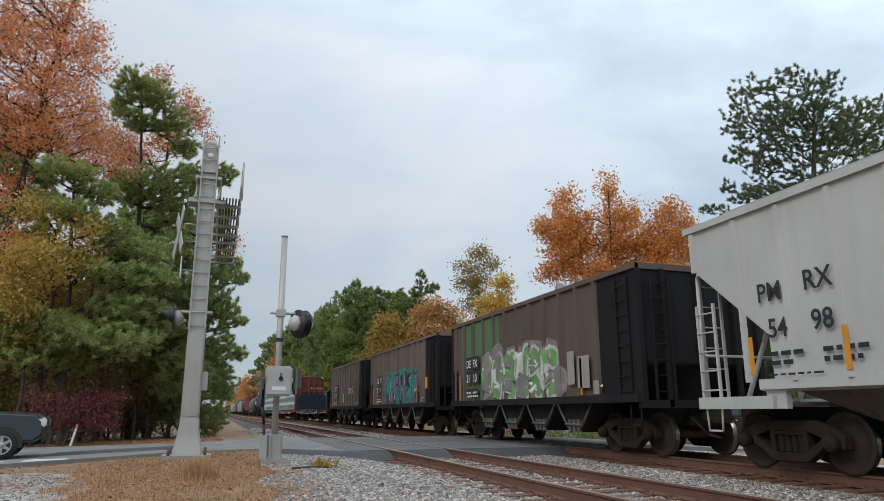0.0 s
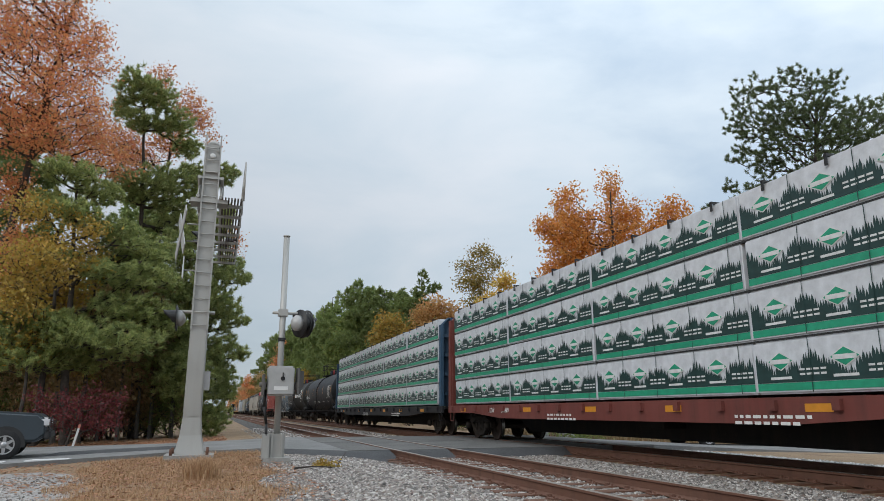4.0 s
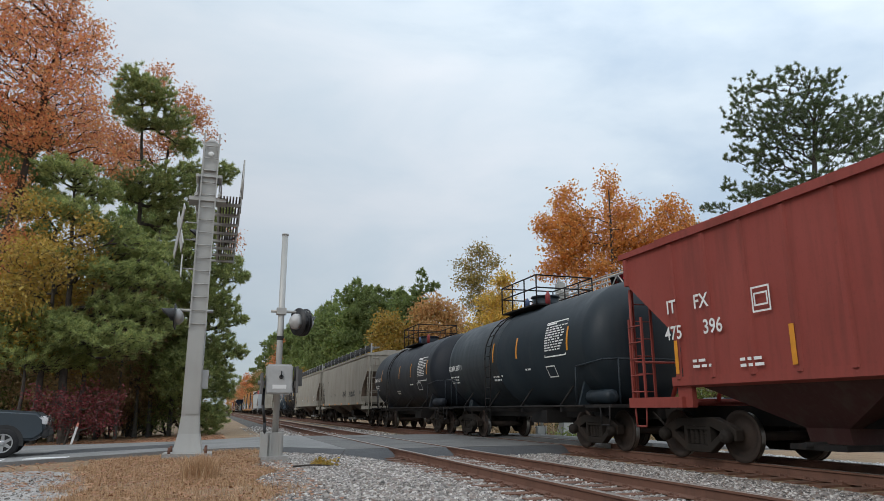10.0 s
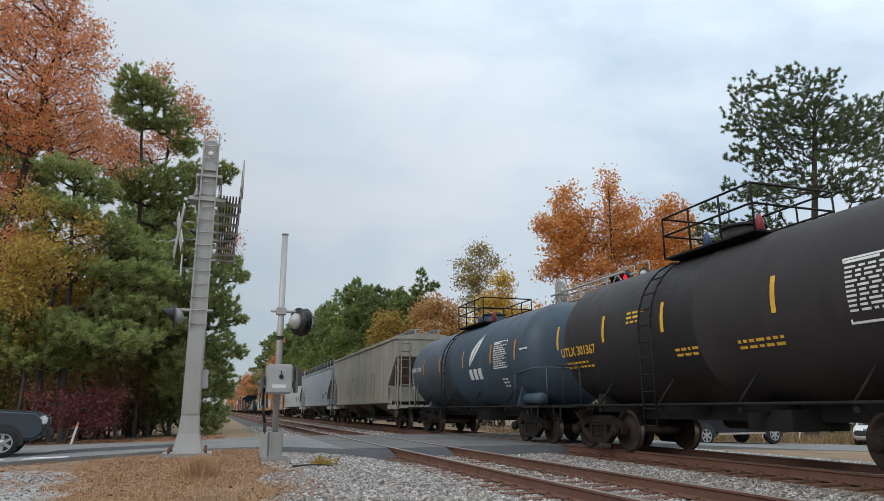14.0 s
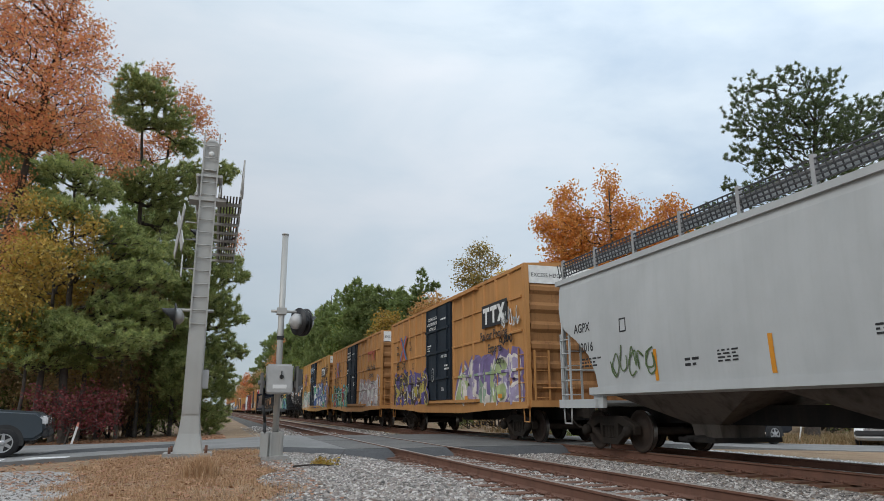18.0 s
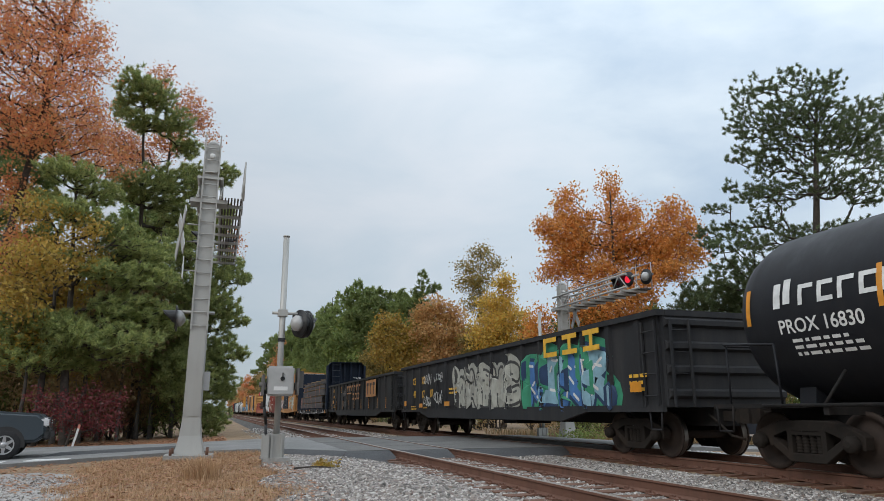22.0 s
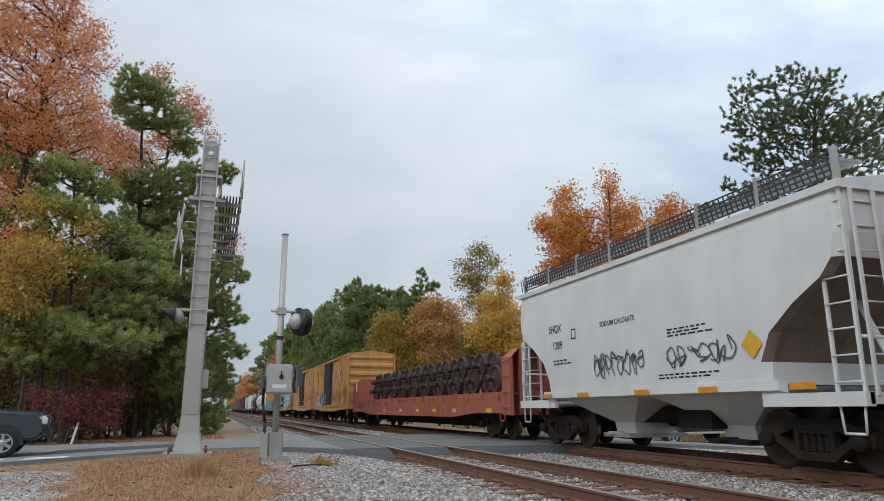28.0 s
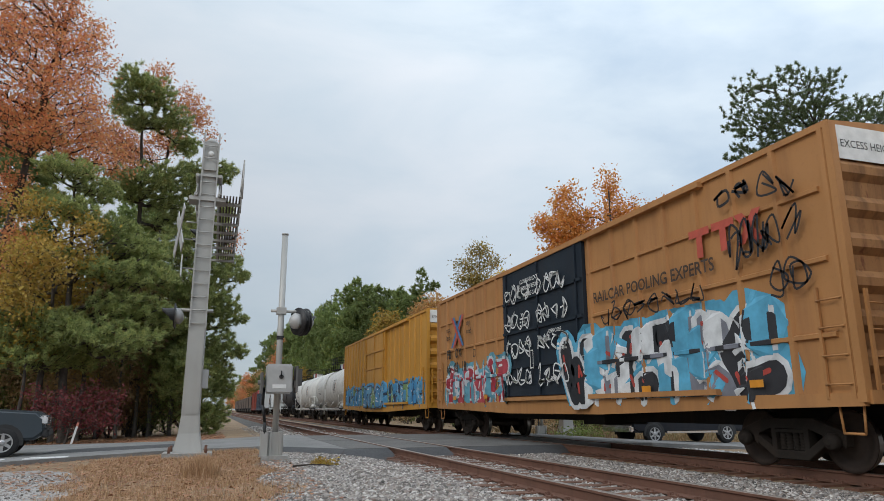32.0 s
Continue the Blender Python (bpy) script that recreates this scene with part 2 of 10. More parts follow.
def ribbon(name, near, far, material, label, lift=0.0):
    """A strip of paving between two edges, each a list of (x, y)."""
    bm = bmesh.new()
    rows = []
    for (xa, ya), (xb, yb) in zip(near, far):
        rows.append([bm.verts.new((xa + (xb - xa) * k / 4, ya + (yb - ya) * k / 4, road_z(xa + (xb - xa) * k / 4) + lift)) for k in range(5)])
    for r0, r1 in zip(rows, rows[1:]):
        for k in range(4):
            bm.faces.new((r0[k], r1[k], r1[k + 1], r0[k + 1]))
    for edge in ([r[0] for r in rows], [r[-1] for r in rows]):
        low = [bm.verts.new(v.co + Vector((0, 0, -0.4))) for v in edge]
        for i in range(len(edge) - 1):
            bm.faces.new((edge[i], edge[i + 1], low[i + 1], low[i]))
    ob = part(name, fix(bm), material)
    return tagged(ob, label, "", "", "structure")


ribbon("road_1", [(-60, 14), (-20, 15.5), (-9, 16.8), (-4.4, 18.6), (-1, 20.2), (1.2, 20.0), (2.0, 19.0), (2.7, 17.8), (3.19, 17.2)],
       [(-60, 36), (-20, 32), (-9, 29.5), (-6, 28), (-1.3, 26), (1.2, 26.6), (2.0, 27), (2.7, 27.0), (3.19, 27)], ASPHALT, "worn grey asphalt road leading to the crossing")
ribbon("road_2", [(11.91, 17.2), (12.6, 17.4), (15, 18.2), (19, 18.6), (24, 18.4), (30, 18), (60, 12)],
       [(11.91, 26.4), (12.6, 26), (15, 25), (19, 25.3), (24, 25.6), (30, 26), (60, 22)], ASPHALT, "worn grey asphalt road beyond the tracks")


def slab(name, x0, x1, y0, y1, z0, z1, material, label, parent=None):
    bm = bmesh.new()
    box(bm, x0, x1, y0, y1, z0, z1)
    ob = part(name, bm, material, parent)
    return ob if parent else tagged(ob, label, "", "", "structure")


crossing = tagged(empty("level_crossing"), "asphalt and concrete level crossing surface between the rails", "", "", "structure")
for i, (x0, x1) in enumerate(((3.2, NEAR_X - 0.86), (NEAR_X - 0.66, NEAR_X + 0.66), (NEAR_X + 0.86, TRACK_X - 0.86), (TRACK_X - 0.66, TRACK_X + 0.66), (TRACK_X + 0.86, 11.9))):
    for j in range(4):
        ya = ROAD_S + j * 2.3
        slab("panel", x0, x1, ya + 0.004, ya + 2.296, -0.2, -0.012 - 0.003 * ((i + j) % 2), PANEL, "", crossing)
# dark asphalt that slopes from the crossing onto the stones, ragged at its foot
def apron(name, top, foot, seed):
    r = random.Random(seed)
    bm = bmesh.new()
    rows = []
    n = 14
    for k in range(n + 1):
        f = k / n * (len(top) - 1)
        i = min(int(f), len(top) - 2)
        a = Vector(top[i]).lerp(Vector(top[i + 1]), f - i)
        b = Vector(foot[i]).lerp(Vector(foot[i + 1]), f - i) + Vector((r.uniform(-0.04, 0.04), r.uniform(-0.12, 0.12)))
        zt = road_z(a.x) - 0.006
        rows.append([bm.verts.new((*a.lerp(b, q), zt + (-0.26 - zt) * q ** 1.3 + (r.uniform(-0.012, 0.012) if q else 0))) for q in (0, 0.2, 0.4, 0.6, 0.8, 1)])
    for r0, r1 in zip(rows, rows[1:]):
        for k in range(5):
            bm.faces.new((r0[k], r1[k], r1[k + 1], r0[k + 1])).smooth = True
    tagged(part(name, fix(bm), NEWASPHALT), "dark asphalt edge of the road sloping onto the ballast", "", "", "structure")


apron("road_3", [(1.3, 19.95), (2.0, 18.99), (2.7, 17.79), (3.2, 17.19), (4.22, 17.2)], [(1.5, 19.3), (2.0, 17.6), (2.6, 16.0), (3.3, 14.9), (4.25, 16.3)], 1)
apron("road_4", [(4.42, 17.2), (5.74, 17.2)], [(4.42, 16.5), (5.74, 16.2)], 2)
apron("road_5", [(5.94, 17.2), (7.6, 17.2), (9.04, 17.2)], [(5.94, 15.9), (7.4, 16.3), (9.04, 16.6)], 3)


# ---------------- tracks ----------------
def rail_profile():
    return [(-0.075, -0.18), (0.075, -0.18), (0.075, -0.165), (0.012, -0.14), (0.012, -0.045), (0.036, -0.035), (0.036, -0.006), (0.026, 0.0),
            (-0.026, 0.0), (-0.036, -0.006), (-0.036, -0.035), (-0.012, -0.045), (-0.012, -0.14), (-0.075, -0.165)]


bm = bmesh.new()
box(bm, -1.28, 1.28, -0.115, 0.115, -0.35, -0.178)
TIE = bpy.data.meshes.new("tie")
bm.to_mesh(TIE)
bm.free()
TIE.materials.append(TIEWOOD)
bm = bmesh.new()
box(bm, -0.17, 0.17, -0.09, 0.09, -0.18, -0.163)
for sx in (-0.12, 0.12):
    for sy in (-0.05, 0.05):
        box(bm, sx - 0.012, sx + 0.012, sy - 0.012, sy + 0.012, -0.165, -0.14)
    box(bm, sx * 0.8 - 0.03, sx * 0.8 + 0.03, 0.1, 0.15, -0.18, -0.135)
PLATE = bpy.data.meshes.new("tie_plate")
bm.to_mesh(PLATE)
bm.free()
PLATE.materials.append(RAILRUST)


def track(name, cx, label):
    tr = tagged(empty(name), label, "", "", "structure")
    for sx in (-0.753, 0.753):
        bm = bmesh.new()
        prism(bm, [(cx + sx + p, q) for p, q in rail_profile()], -700, 1100, "y")
        fix(bm)
        for f in bm.faces:
            if f.normal.z > 0.5 and f.calc_center_median().z > -0.01:
                f.material_index = 1
        part("rail", bm, [RAILRUST, RAILHEAD], tr)
    r = random.Random(int(cx * 10))
    bm = bmesh.new()
    y = -60.0
    while y < 260:
        jx, jr = r.uniform(-0.06, 0.06), r.uniform(-1.5, 1.5)
        if 4 < y < 62 and not (ROAD_S - 0.2 < y < ROAD_N + 0.2):
            t = part("tie", TIE, None, tr)
            t.matrix_basis = pose(cx + jx, y, r.uniform(-0.012, 0.006), 0, 0, jr)
            if y < 40:
                for sx in (-0.753, 0.753):
                    part("tie_plate", PLATE, None, tr).matrix_basis = pose(cx + sx, y, 0)
        else:
            box(bm, cx - 1.28 + jx, cx + 1.28 + jx, y - 0.115, y + 0.115, -0.35, -0.18)
        y += 0.53
    part("far_ties", bm, TIEWOOD, tr)["kind"] = "stuff"
    return tr


track("track_1", NEAR_X, "rusty running rails on weathered wooden ties")
track("track_2", TRACK_X, "rusty rails on wooden ties under the train")


# ---------------- rolling stock: shared parts ----------------
STEEL_DARK = paint("truck_iron", (0.022, 0.018, 0.015), 0.85, (0.06, 0.042, 0.032), 0.6, streak=False)
WHEEL_IRON = paint("wheel_iron", (0.04, 0.03, 0.025), 0.7, (0.09, 0.06, 0.045), 0.6, streak=False)
TREAD = plain("wheel_tread", (0.35, 0.33, 0.31), 0.3, 0.9, 0.1)
SILL_BLACK = paint("underframe_black", (0.016, 0.015, 0.015), 0.75, (0.055, 0.043, 0.035), 0.5)
WHITE_MARK = plain("white_marking", (0.72, 0.72, 0.70), 0.6, 0, 0.12)
BLACK_MARK = plain("black_marking", (0.02, 0.02, 0.022), 0.6, 0, 0.1)
YELLOW_MARK = plain("yellow_marking", (0.70, 0.40, 0.04), 0.6, 0, 0.15)
AMBER = plain("amber_reflector", (0.62, 0.25, 0.02), 0.45, 0, 0.12)
GALV = paint("galvanised", (0.38, 0.38, 0.38), 0.5, (0.2, 0.18, 0.16), 0.35, metal=0.3)
CASE_RED, CASE_BLUE = plain("valve_red", (0.25, 0.03, 0.03), 0.5), plain("valve_blue", (0.03, 0.06, 0.14), 0.5)
FREIGHT = []          # (thing, its middle along the track at the start)


def shared(key, build, mats):
    """A mesh that alike parts share, built on first use."""
    if key not in bpy.data.meshes:
        bm = bmesh.new()
        build(bm)
        fix(bm)
        me = bpy.data.meshes.new(key)
        bm.to_mesh(me)
        bm.free()
        for m in mats:
            me.materials.append(m)
    return bpy.data.meshes[key]


def wheelset_bm(bm):
    rod(bm, (-1.02, 0, 0.44), (1.02, 0, 0.44), 0.085, 10)
    for s in (-1, 1):
        prof = [(-0.075, 0.10), (-0.075, 0.20), (-0.03, 0.24), (-0.02, 0.36), (-0.07, 0.385), (-0.07, 0.465), (-0.045, 0.468), (-0.03, 0.445), (0.075, 0.435), (0.075, 0.385), (0.02, 0.36),
                (0.01, 0.24), (0.06, 0.19), (0.06, 0.10)]
        n0 = len(bm.faces)
        lathe(bm, [(h * s * -1, r) for h, r in prof] if s > 0 else prof, (s * 0.753, 0, 0.44) if s > 0 else (s * 0.753, 0, 0.44), "x", 28)
        bm.faces.ensure_lookup_table()
        for k, f in enumerate(bm.faces[n0:]):
            if 7 * 28 <= k < 8 * 28:
                f.material_index = 1


def sideframe_bm(bm):
    a, b = -0.085, 0.085
    prism(bm, [(-1.05, 0.36), (-1.07, 0.55), (-0.95, 0.62), (-0.5, 0.77), (0.5, 0.77), (0.95, 0.62), (1.07, 0.55), (1.05, 0.36), (0.99, 0.36), (0.99, 0.5), (0.78, 0.53), (0.74, 0.36),
               (0.68, 0.36), (0.66, 0.53), (0.4, 0.62), (-0.4, 0.62), (-0.66, 0.53), (-0.68, 0.36), (-0.74, 0.36), (-0.78, 0.53), (-0.99, 0.5), (-0.99, 0.36)], a, b, "x")
    for s in (-1, 1):
        prism(bm, [(s * 0.70, 0.38), (s * 0.66, 0.50), (s * 0.30, 0.27), (s * 0.34, 0.13)], a, b, "x")
        box(bm, a, b, s * 0.33 - 0.05, s * 0.33 + 0.05, 0.22, 0.66)
    prism(bm, [(-0.36, 0.13), (0.36, 0.13), (0.33, 0.27), (-0.33, 0.27)], a, b, "x")
    bmesh.ops.bevel(bm, geom=[e for e in bm.edges if e.calc_length() > 0.12], offset=0.012, segments=1, affect="EDGES")


def springs_bm(bm):
    for yy in (-0.2, -0.07, 0.07, 0.2):
        prof = []
        for k in range(6):
            z = 0.27 + k * 0.048
            prof += [(z, 0.05), (z + 0.02, 0.066), (z + 0.04, 0.05)]
        lathe(bm, prof, (0, yy, 0), "z", 7)
    box(bm, -0.08, 0.08, -0.3, 0.3, 0.545, 0.6)


def cap_bm(bm):
    lathe(bm, [(-0.02, 0.05), (-0.02, 0.10), (0.02, 0.125), (0.10, 0.125), (0.14, 0.10), (0.14, 0.06), (0.16, 0.05)], (0, 0, 0), "x", 14)


def bolster_bm(bm):
    prism(bm, [(-0.95, 0.5), (-0.6, 0.38), (0.6, 0.38), (0.95, 0.5), (0.95, 0.68), (-0.95, 0.68)], -0.19, 0.19, "y")
    rod(bm, (0, 0, 0.6), (0, 0, 0.86), 0.2, 12)
    for s in (-1, 1):
        box(bm, -0.7, 0.7, s * 0.52 - 0.03, s * 0.52 + 0.03, 0.34, 0.42)


def add_truck(car, y):
    tr = part("truck", shared("truck_bolster", bolster_bm, [STEEL_DARK]), None, car)
    tr.matrix_basis = pose(0, y, 0)
    for s in (-1, 1):
        part("side_frame", shared("side_frame", sideframe_bm, [STEEL_DARK]), None, tr).matrix_basis = pose(s * 1.0, 0, 0)
        part("spring_nest", shared("spring_nest", springs_bm, [STEEL_DARK]), None, tr).matrix_basis = pose(s * 1.0, 0, 0)
        part("wheelset", shared("wheelset", wheelset_bm, [WHEEL_IRON, TREAD]), None, tr).matrix_basis = pose(0, s * 0.889, 0)
        part("bearing_cap", shared("bearing_cap", cap_bm, [STEEL_DARK]), None, tr).matrix_basis = pose(-1.09, s * 0.889, 0.44, 0, 0, 180)
    return tr


def coupler_bm(bm):
    box(bm, -0.09, 0.09, -0.1, 0.52, 0.72, 0.92)
    prism(bm, [(-0.17, 0.42), (-0.10, 0.74), (0.10, 0.76), (0.19, 0.62), (0.10, 0.56), (0.12, 0.42)], 0.68, 0.97, "z")
    pipe(bm, [(0.35, -0.1, 0.85), (0.35, 0.15, 0.7), (0.25, 0.4, 0.45), (0.1, 0.62, 0.38)], 0.028, 6)


def ladder_mesh(w, h, n):
    """A ladder in the y-z plane: w wide, h high, n rungs."""
    def build(bm):
        for s in (0, w):
            box(bm, -0.02, 0.02, s - 0.025, s + 0.025, 0, h)
        for k in range(n):
            z = h * (k + 0.5) / n
            rod(bm, (-0.03, 0, z), (-0.03, w, z), 0.014, 6)
    return build


def step_bm(bm):
    pipe(bm, [(0, 0, 0), (0, 0.03, -0.42), (0, 0.37, -0.42), (0, 0.4, 0)], 0.02, 6)


def ladder(car, x, y, z, w, h, n, mat, rz=0):
    o = part("ladder", shared(f"ladder_{w}_{h}_{n}_{mat.name}", ladder_mesh(w, h, n), [mat]), None, car)
    o.matrix_basis = pose(x, y, z, 0, 0, rz)
    return o


def start_car(name, label, front, rear, reach=0.95, truck_in=1.75, sill=(0.3, 0.62, 0.98), sill_mat=None, category="railway wagon"):
    """A wagon between two places on the track, with trucks, centre sill and couplers. Returns the thing and half its length."""
    car = tagged(empty(name, pose(TRACK_X, (front + rear) / 2, 0)), label, category, "wagons of the freight train")
    half = (rear - front) / 2
    FREIGHT.append((car, (front + rear) / 2))
    for s in (-1, 1):
        add_truck(car, s * (half - truck_in))
        c = part("coupler", shared("coupler", coupler_bm, [STEEL_DARK]), None, car)
        c.matrix_basis = pose(0, s * (half - 0.05), 0, 0, 0, 0 if s > 0 else 180)
        c.scale = (1, reach, 1)
    bm = bmesh.new()
    box(bm, -sill[0], sill[0], -half + 0.05, half - 0.05, sill[1], sill[2])
    box(bm, -0.9, 0.3, -1.6, -0.6, 0.55, 0.9)
    rod(bm, (0.5, 0.4, 0.72), (0.5, 1.5, 0.72), 0.2, 10)
    part("centre_sill", fix(bm), sill_mat or SILL_BLACK, car)
    return car, half


TEXTS = {}


def text_mesh(s, bold=0.0):
    if (s, bold) not in TEXTS:
        cu = bpy.data.curves.new("lettering", "FONT")
        cu.body, cu.size, cu.offset, cu.resolution_u = s, 1.0, bold, 3
        ob = bpy.data.objects.new("lettering", cu)
        me = bpy.data.meshes.new_from_object(ob)
        co = np.zeros(len(me.vertices) * 3)
        me.vertices.foreach_get("co", co)
        TEXTS[(s, bold)] = (co.reshape(-1, 3)[:, :2].copy(), [tuple(p.vertices) for p in me.polygons])
        bpy.data.objects.remove(ob)
        bpy.data.meshes.remove(me)
        bpy.data.curves.remove(cu)
    return TEXTS[(s, bold)]


def put_text(bm, s, place, size, width=1.0, bold=0.0):
    """Letters s; place(u, v) gives the point u along the line and v above it."""
    co, faces = text_mesh(s, bold)
    vs = [bm.verts.new(place(u * size * width, v * size)) for u, v in co]
    for f in faces:
        try:
            bm.faces.new([vs[i] for i in f])
        except ValueError:
            pass


def on_side(surf, y, z, off=0.006):
    """Places things on the side that faces the road: y is the left end as seen from there."""
    return lambda u, v: (-surf(z + v) - off, y - u, z + v)


def bar(bm, place, u0, u1, v0, v1, n=1):
    for k in range(n):
        a, b = v0 + (v1 - v0) * k / n, v0 + (v1 - v0) * (k + 1) / n
        bm.faces.new([bm.verts.new(place(*p)) for p in ((u0, a), (u1, a), (u1, b), (u0, b))])


def small_print(bm, place, u0, v0, w, rows, rnd, h=0.05):
    """Rows of short bars for writing too small to read."""
    for k in range(rows):
        u = u0
        while u < u0 + w * rnd.uniform(0.7, 1.0):
            l = rnd.uniform(0.06, 0.2)
            bar(bm, place, u, u + l, v0 - k * h * 2.0, v0 - k * h * 2.0 + h)
            u += l + 0.05


LIFT = {}             # how far the ribs of a wagon stand out: paint lies over them


def over(car, surf):
    q = LIFT.get(car.name, 0.0)
    return lambda z: surf(z) + q


def marks(car, surf, items, mat, name="lettering", seed=1, label=""):
    """Stencilled writing: ('t', words, y, z, size), ('b', y, z, w, h) bars, ('p', y, z, w, rows) small print."""
    if len(items) > 1:
        return [marks(car, surf, [it], mat, name, seed + k, label) for k, it in enumerate(items)][-1]
    bm, r = bmesh.new(), random.Random(seed)
    surf = over(car, surf)
    for it in items:
        if it[0] == "t":
            put_text(bm, it[1], on_side(surf, it[2], it[3]), it[4], it[5] if len(it) > 5 else 0.95, 0.016)
        elif it[0] == "b":
            bar(bm, on_side(surf, it[1], it[2]), 0, it[3], 0, it[4], 4 if it[4] > 0.3 else 1)
        elif it[0] == "p":
            small_print(bm, on_side(surf, it[1], it[2]), 0, 0, it[3], it[4], r, it[5] if len(it) > 5 else 0.05)
        elif it[0] == "q":
            pl = on_side(surf, it[1], it[2])
            bm.faces.new([bm.verts.new(pl(*q)) for q in it[3]])
        elif it[0] == "f":
            pl = on_side(surf, it[1], it[2])
            w, h, t = it[3], it[4], 0.03
            for a in ((0, w, 0, t), (0, w, h - t, h), (0, t, t, h - t), (w - t, w, t, h - t)):
                bar(bm, pl, *a)
    return part(name, bm, mat, car, label)


def scrawl(car, surf, y, z, w, h, mat, seed, n=5, r=0.018, off=0.012, name="graffiti_tag"):
    """A spray-painted tag: looping strokes of a given width."""
    bm, rn = bmesh.new(), random.Random(seed)
    surf, r = over(car, surf), r * 0.75
    for k in range(n):
        y0 = y - w * k / n
        p, a = [(rn.uniform(0, 0.3) * w / n, rn.uniform(0, h))], rn.uniform(0, 6)
        for j in range(rn.randint(5, 8)):
            a += rn.choice((1.3, 1.7, 2.3, -1.9))
            p.append((w / n * (0.5 + 0.62 * math.cos(a) * rn.uniform(0.5, 1.1)), h * (0.5 + 0.5 * math.sin(a) * rn.uniform(0.4, 1.1))))
        q = []
        for j in range(len(p) - 1):
            for t in (0, 0.25, 0.5, 0.75):
                b0, b1, b2, b3 = p[max(0, j - 1)], p[j], p[j + 1], p[min(len(p) - 1, j + 2)]
                q.append(tuple(0.5 * ((2 * b1[i]) + (b2[i] - b0[i]) * t + (2 * b0[i] - 5 * b1[i] + 4 * b2[i] - b3[i]) * t * t + (3 * b1[i] - b0[i] - 3 * b2[i] + b3[i]) * t ** 3) for i in (0, 1)))
        for (u0, v0), (u1, v1) in zip(q, q[1:]):
            d = Vector((u1 - u0, v1 - v0))
            if d.length < 1e-4:
                continue
            nrm = Vector((-d.y, d.x)).normalized() * r
            pts = [(u0 + nrm.x, v0 + nrm.y), (u1 + nrm.x, v1 + nrm.y), (u1 - nrm.x, v1 - nrm.y), (u0 - nrm.x, v0 - nrm.y)]
            bm.faces.new([bm.verts.new((-surf(z + v) - off, y0 - u, z + v)) for u, v in pts])
    return part(name, bm, mat, car)


SKIN, BELTS = {}, {}  # what stands proud on a wagon's side: ribs and doors by place along it, belts by height


def skin(car, base):
    """How far the side reaches out at (y, z), ribs, belts and doors included, so that spray paint follows them."""
    bumps = SKIN.get(car.name, [])

    def out(y, z):
        d = 0.0
        for c, hw, q in bumps:
            if abs(y - c) < hw and q > d:
                d = q
        return base + d
    return out


GLYPHS = (((( 0.15, 0.0), (0.2, 1.0)), ((0.8, 0.0), (0.78, 0.95)), ((0.2, 0.5), (0.8, 0.55))), (((0.88, 0.88), (0.4, 1.0), (0.12, 0.55), (0.35, 0.04), (0.9, 0.14)),),
          (((0.18, 0.0), (0.2, 1.0), (0.8, 0.82), (0.28, 0.5), (0.9, 0.0)),), (((0.08, 1.0), (0.32, 0.0), (0.5, 0.66), (0.7, 0.0), (0.94, 1.0)),),
          (((0.84, 0.86), (0.3, 0.98), (0.18, 0.62), (0.82, 0.42), (0.7, 0.06), (0.1, 0.1)),), (((0.5, 0.0), (0.46, 0.95)), ((0.06, 0.92), (0.95, 1.0))),
          (((0.5, 0.02), (0.14, 0.4), (0.3, 0.94), (0.78, 0.96), (0.88, 0.4), (0.5, 0.02)),), (((0.1, 0.0), (0.46, 1.0), (0.9, 0.0)), ((0.28, 0.38), (0.72, 0.36))))
SPRAYS = {}


def spray(c):
    if c not in SPRAYS:
        SPRAYS[c] = plain("spray_can_paint", tuple(0.8 * q for q in c), 0.6, 0, 0.25, 3.0, 0.05)
    return SPRAYS[c]


def ribbon_stroke(bm, pts, r, out, lift, mi):
    """A broad painted stroke along pts of (y, z): short quads with rounded joints, lying on the side."""
    def put(y, z):
        return bm.verts.new((-out(y, z) - lift, y, z))
    for (y0, z0), (y1, z1) in zip(pts, pts[1:]):
        d = Vector((y1 - y0, z1 - z0))
        n = max(1, int(d.length / 0.1))
        if d.length < 1e-4:
            continue
        s = Vector((-d.y, d.x)).normalized() * r
        row = [(put(y0 + d.x * k / n + s.x, z0 + d.y * k / n + s.y), put(y0 + d.x * k / n, z0 + d.y * k / n), put(y0 + d.x * k / n - s.x, z0 + d.y * k / n - s.y)) for k in range(n + 1)]
        for a, b in zip(row, row[1:]):
            for q in (0, 1):
                bm.faces.new((a[q], b[q], b[q + 1], a[q + 1])).material_index = mi
    for k, (y0, z0) in enumerate(pts):
        ring = [put(y0 + r * math.cos(a), z0 + r * math.sin(a)) for a in np.linspace(0, 2 * math.pi, 10, endpoint=False)]
        for v in ring:
            v.co.x -= 0.0006 + 0.0002 * (k % 3)
        bm.faces.new(ring).material_index = mi


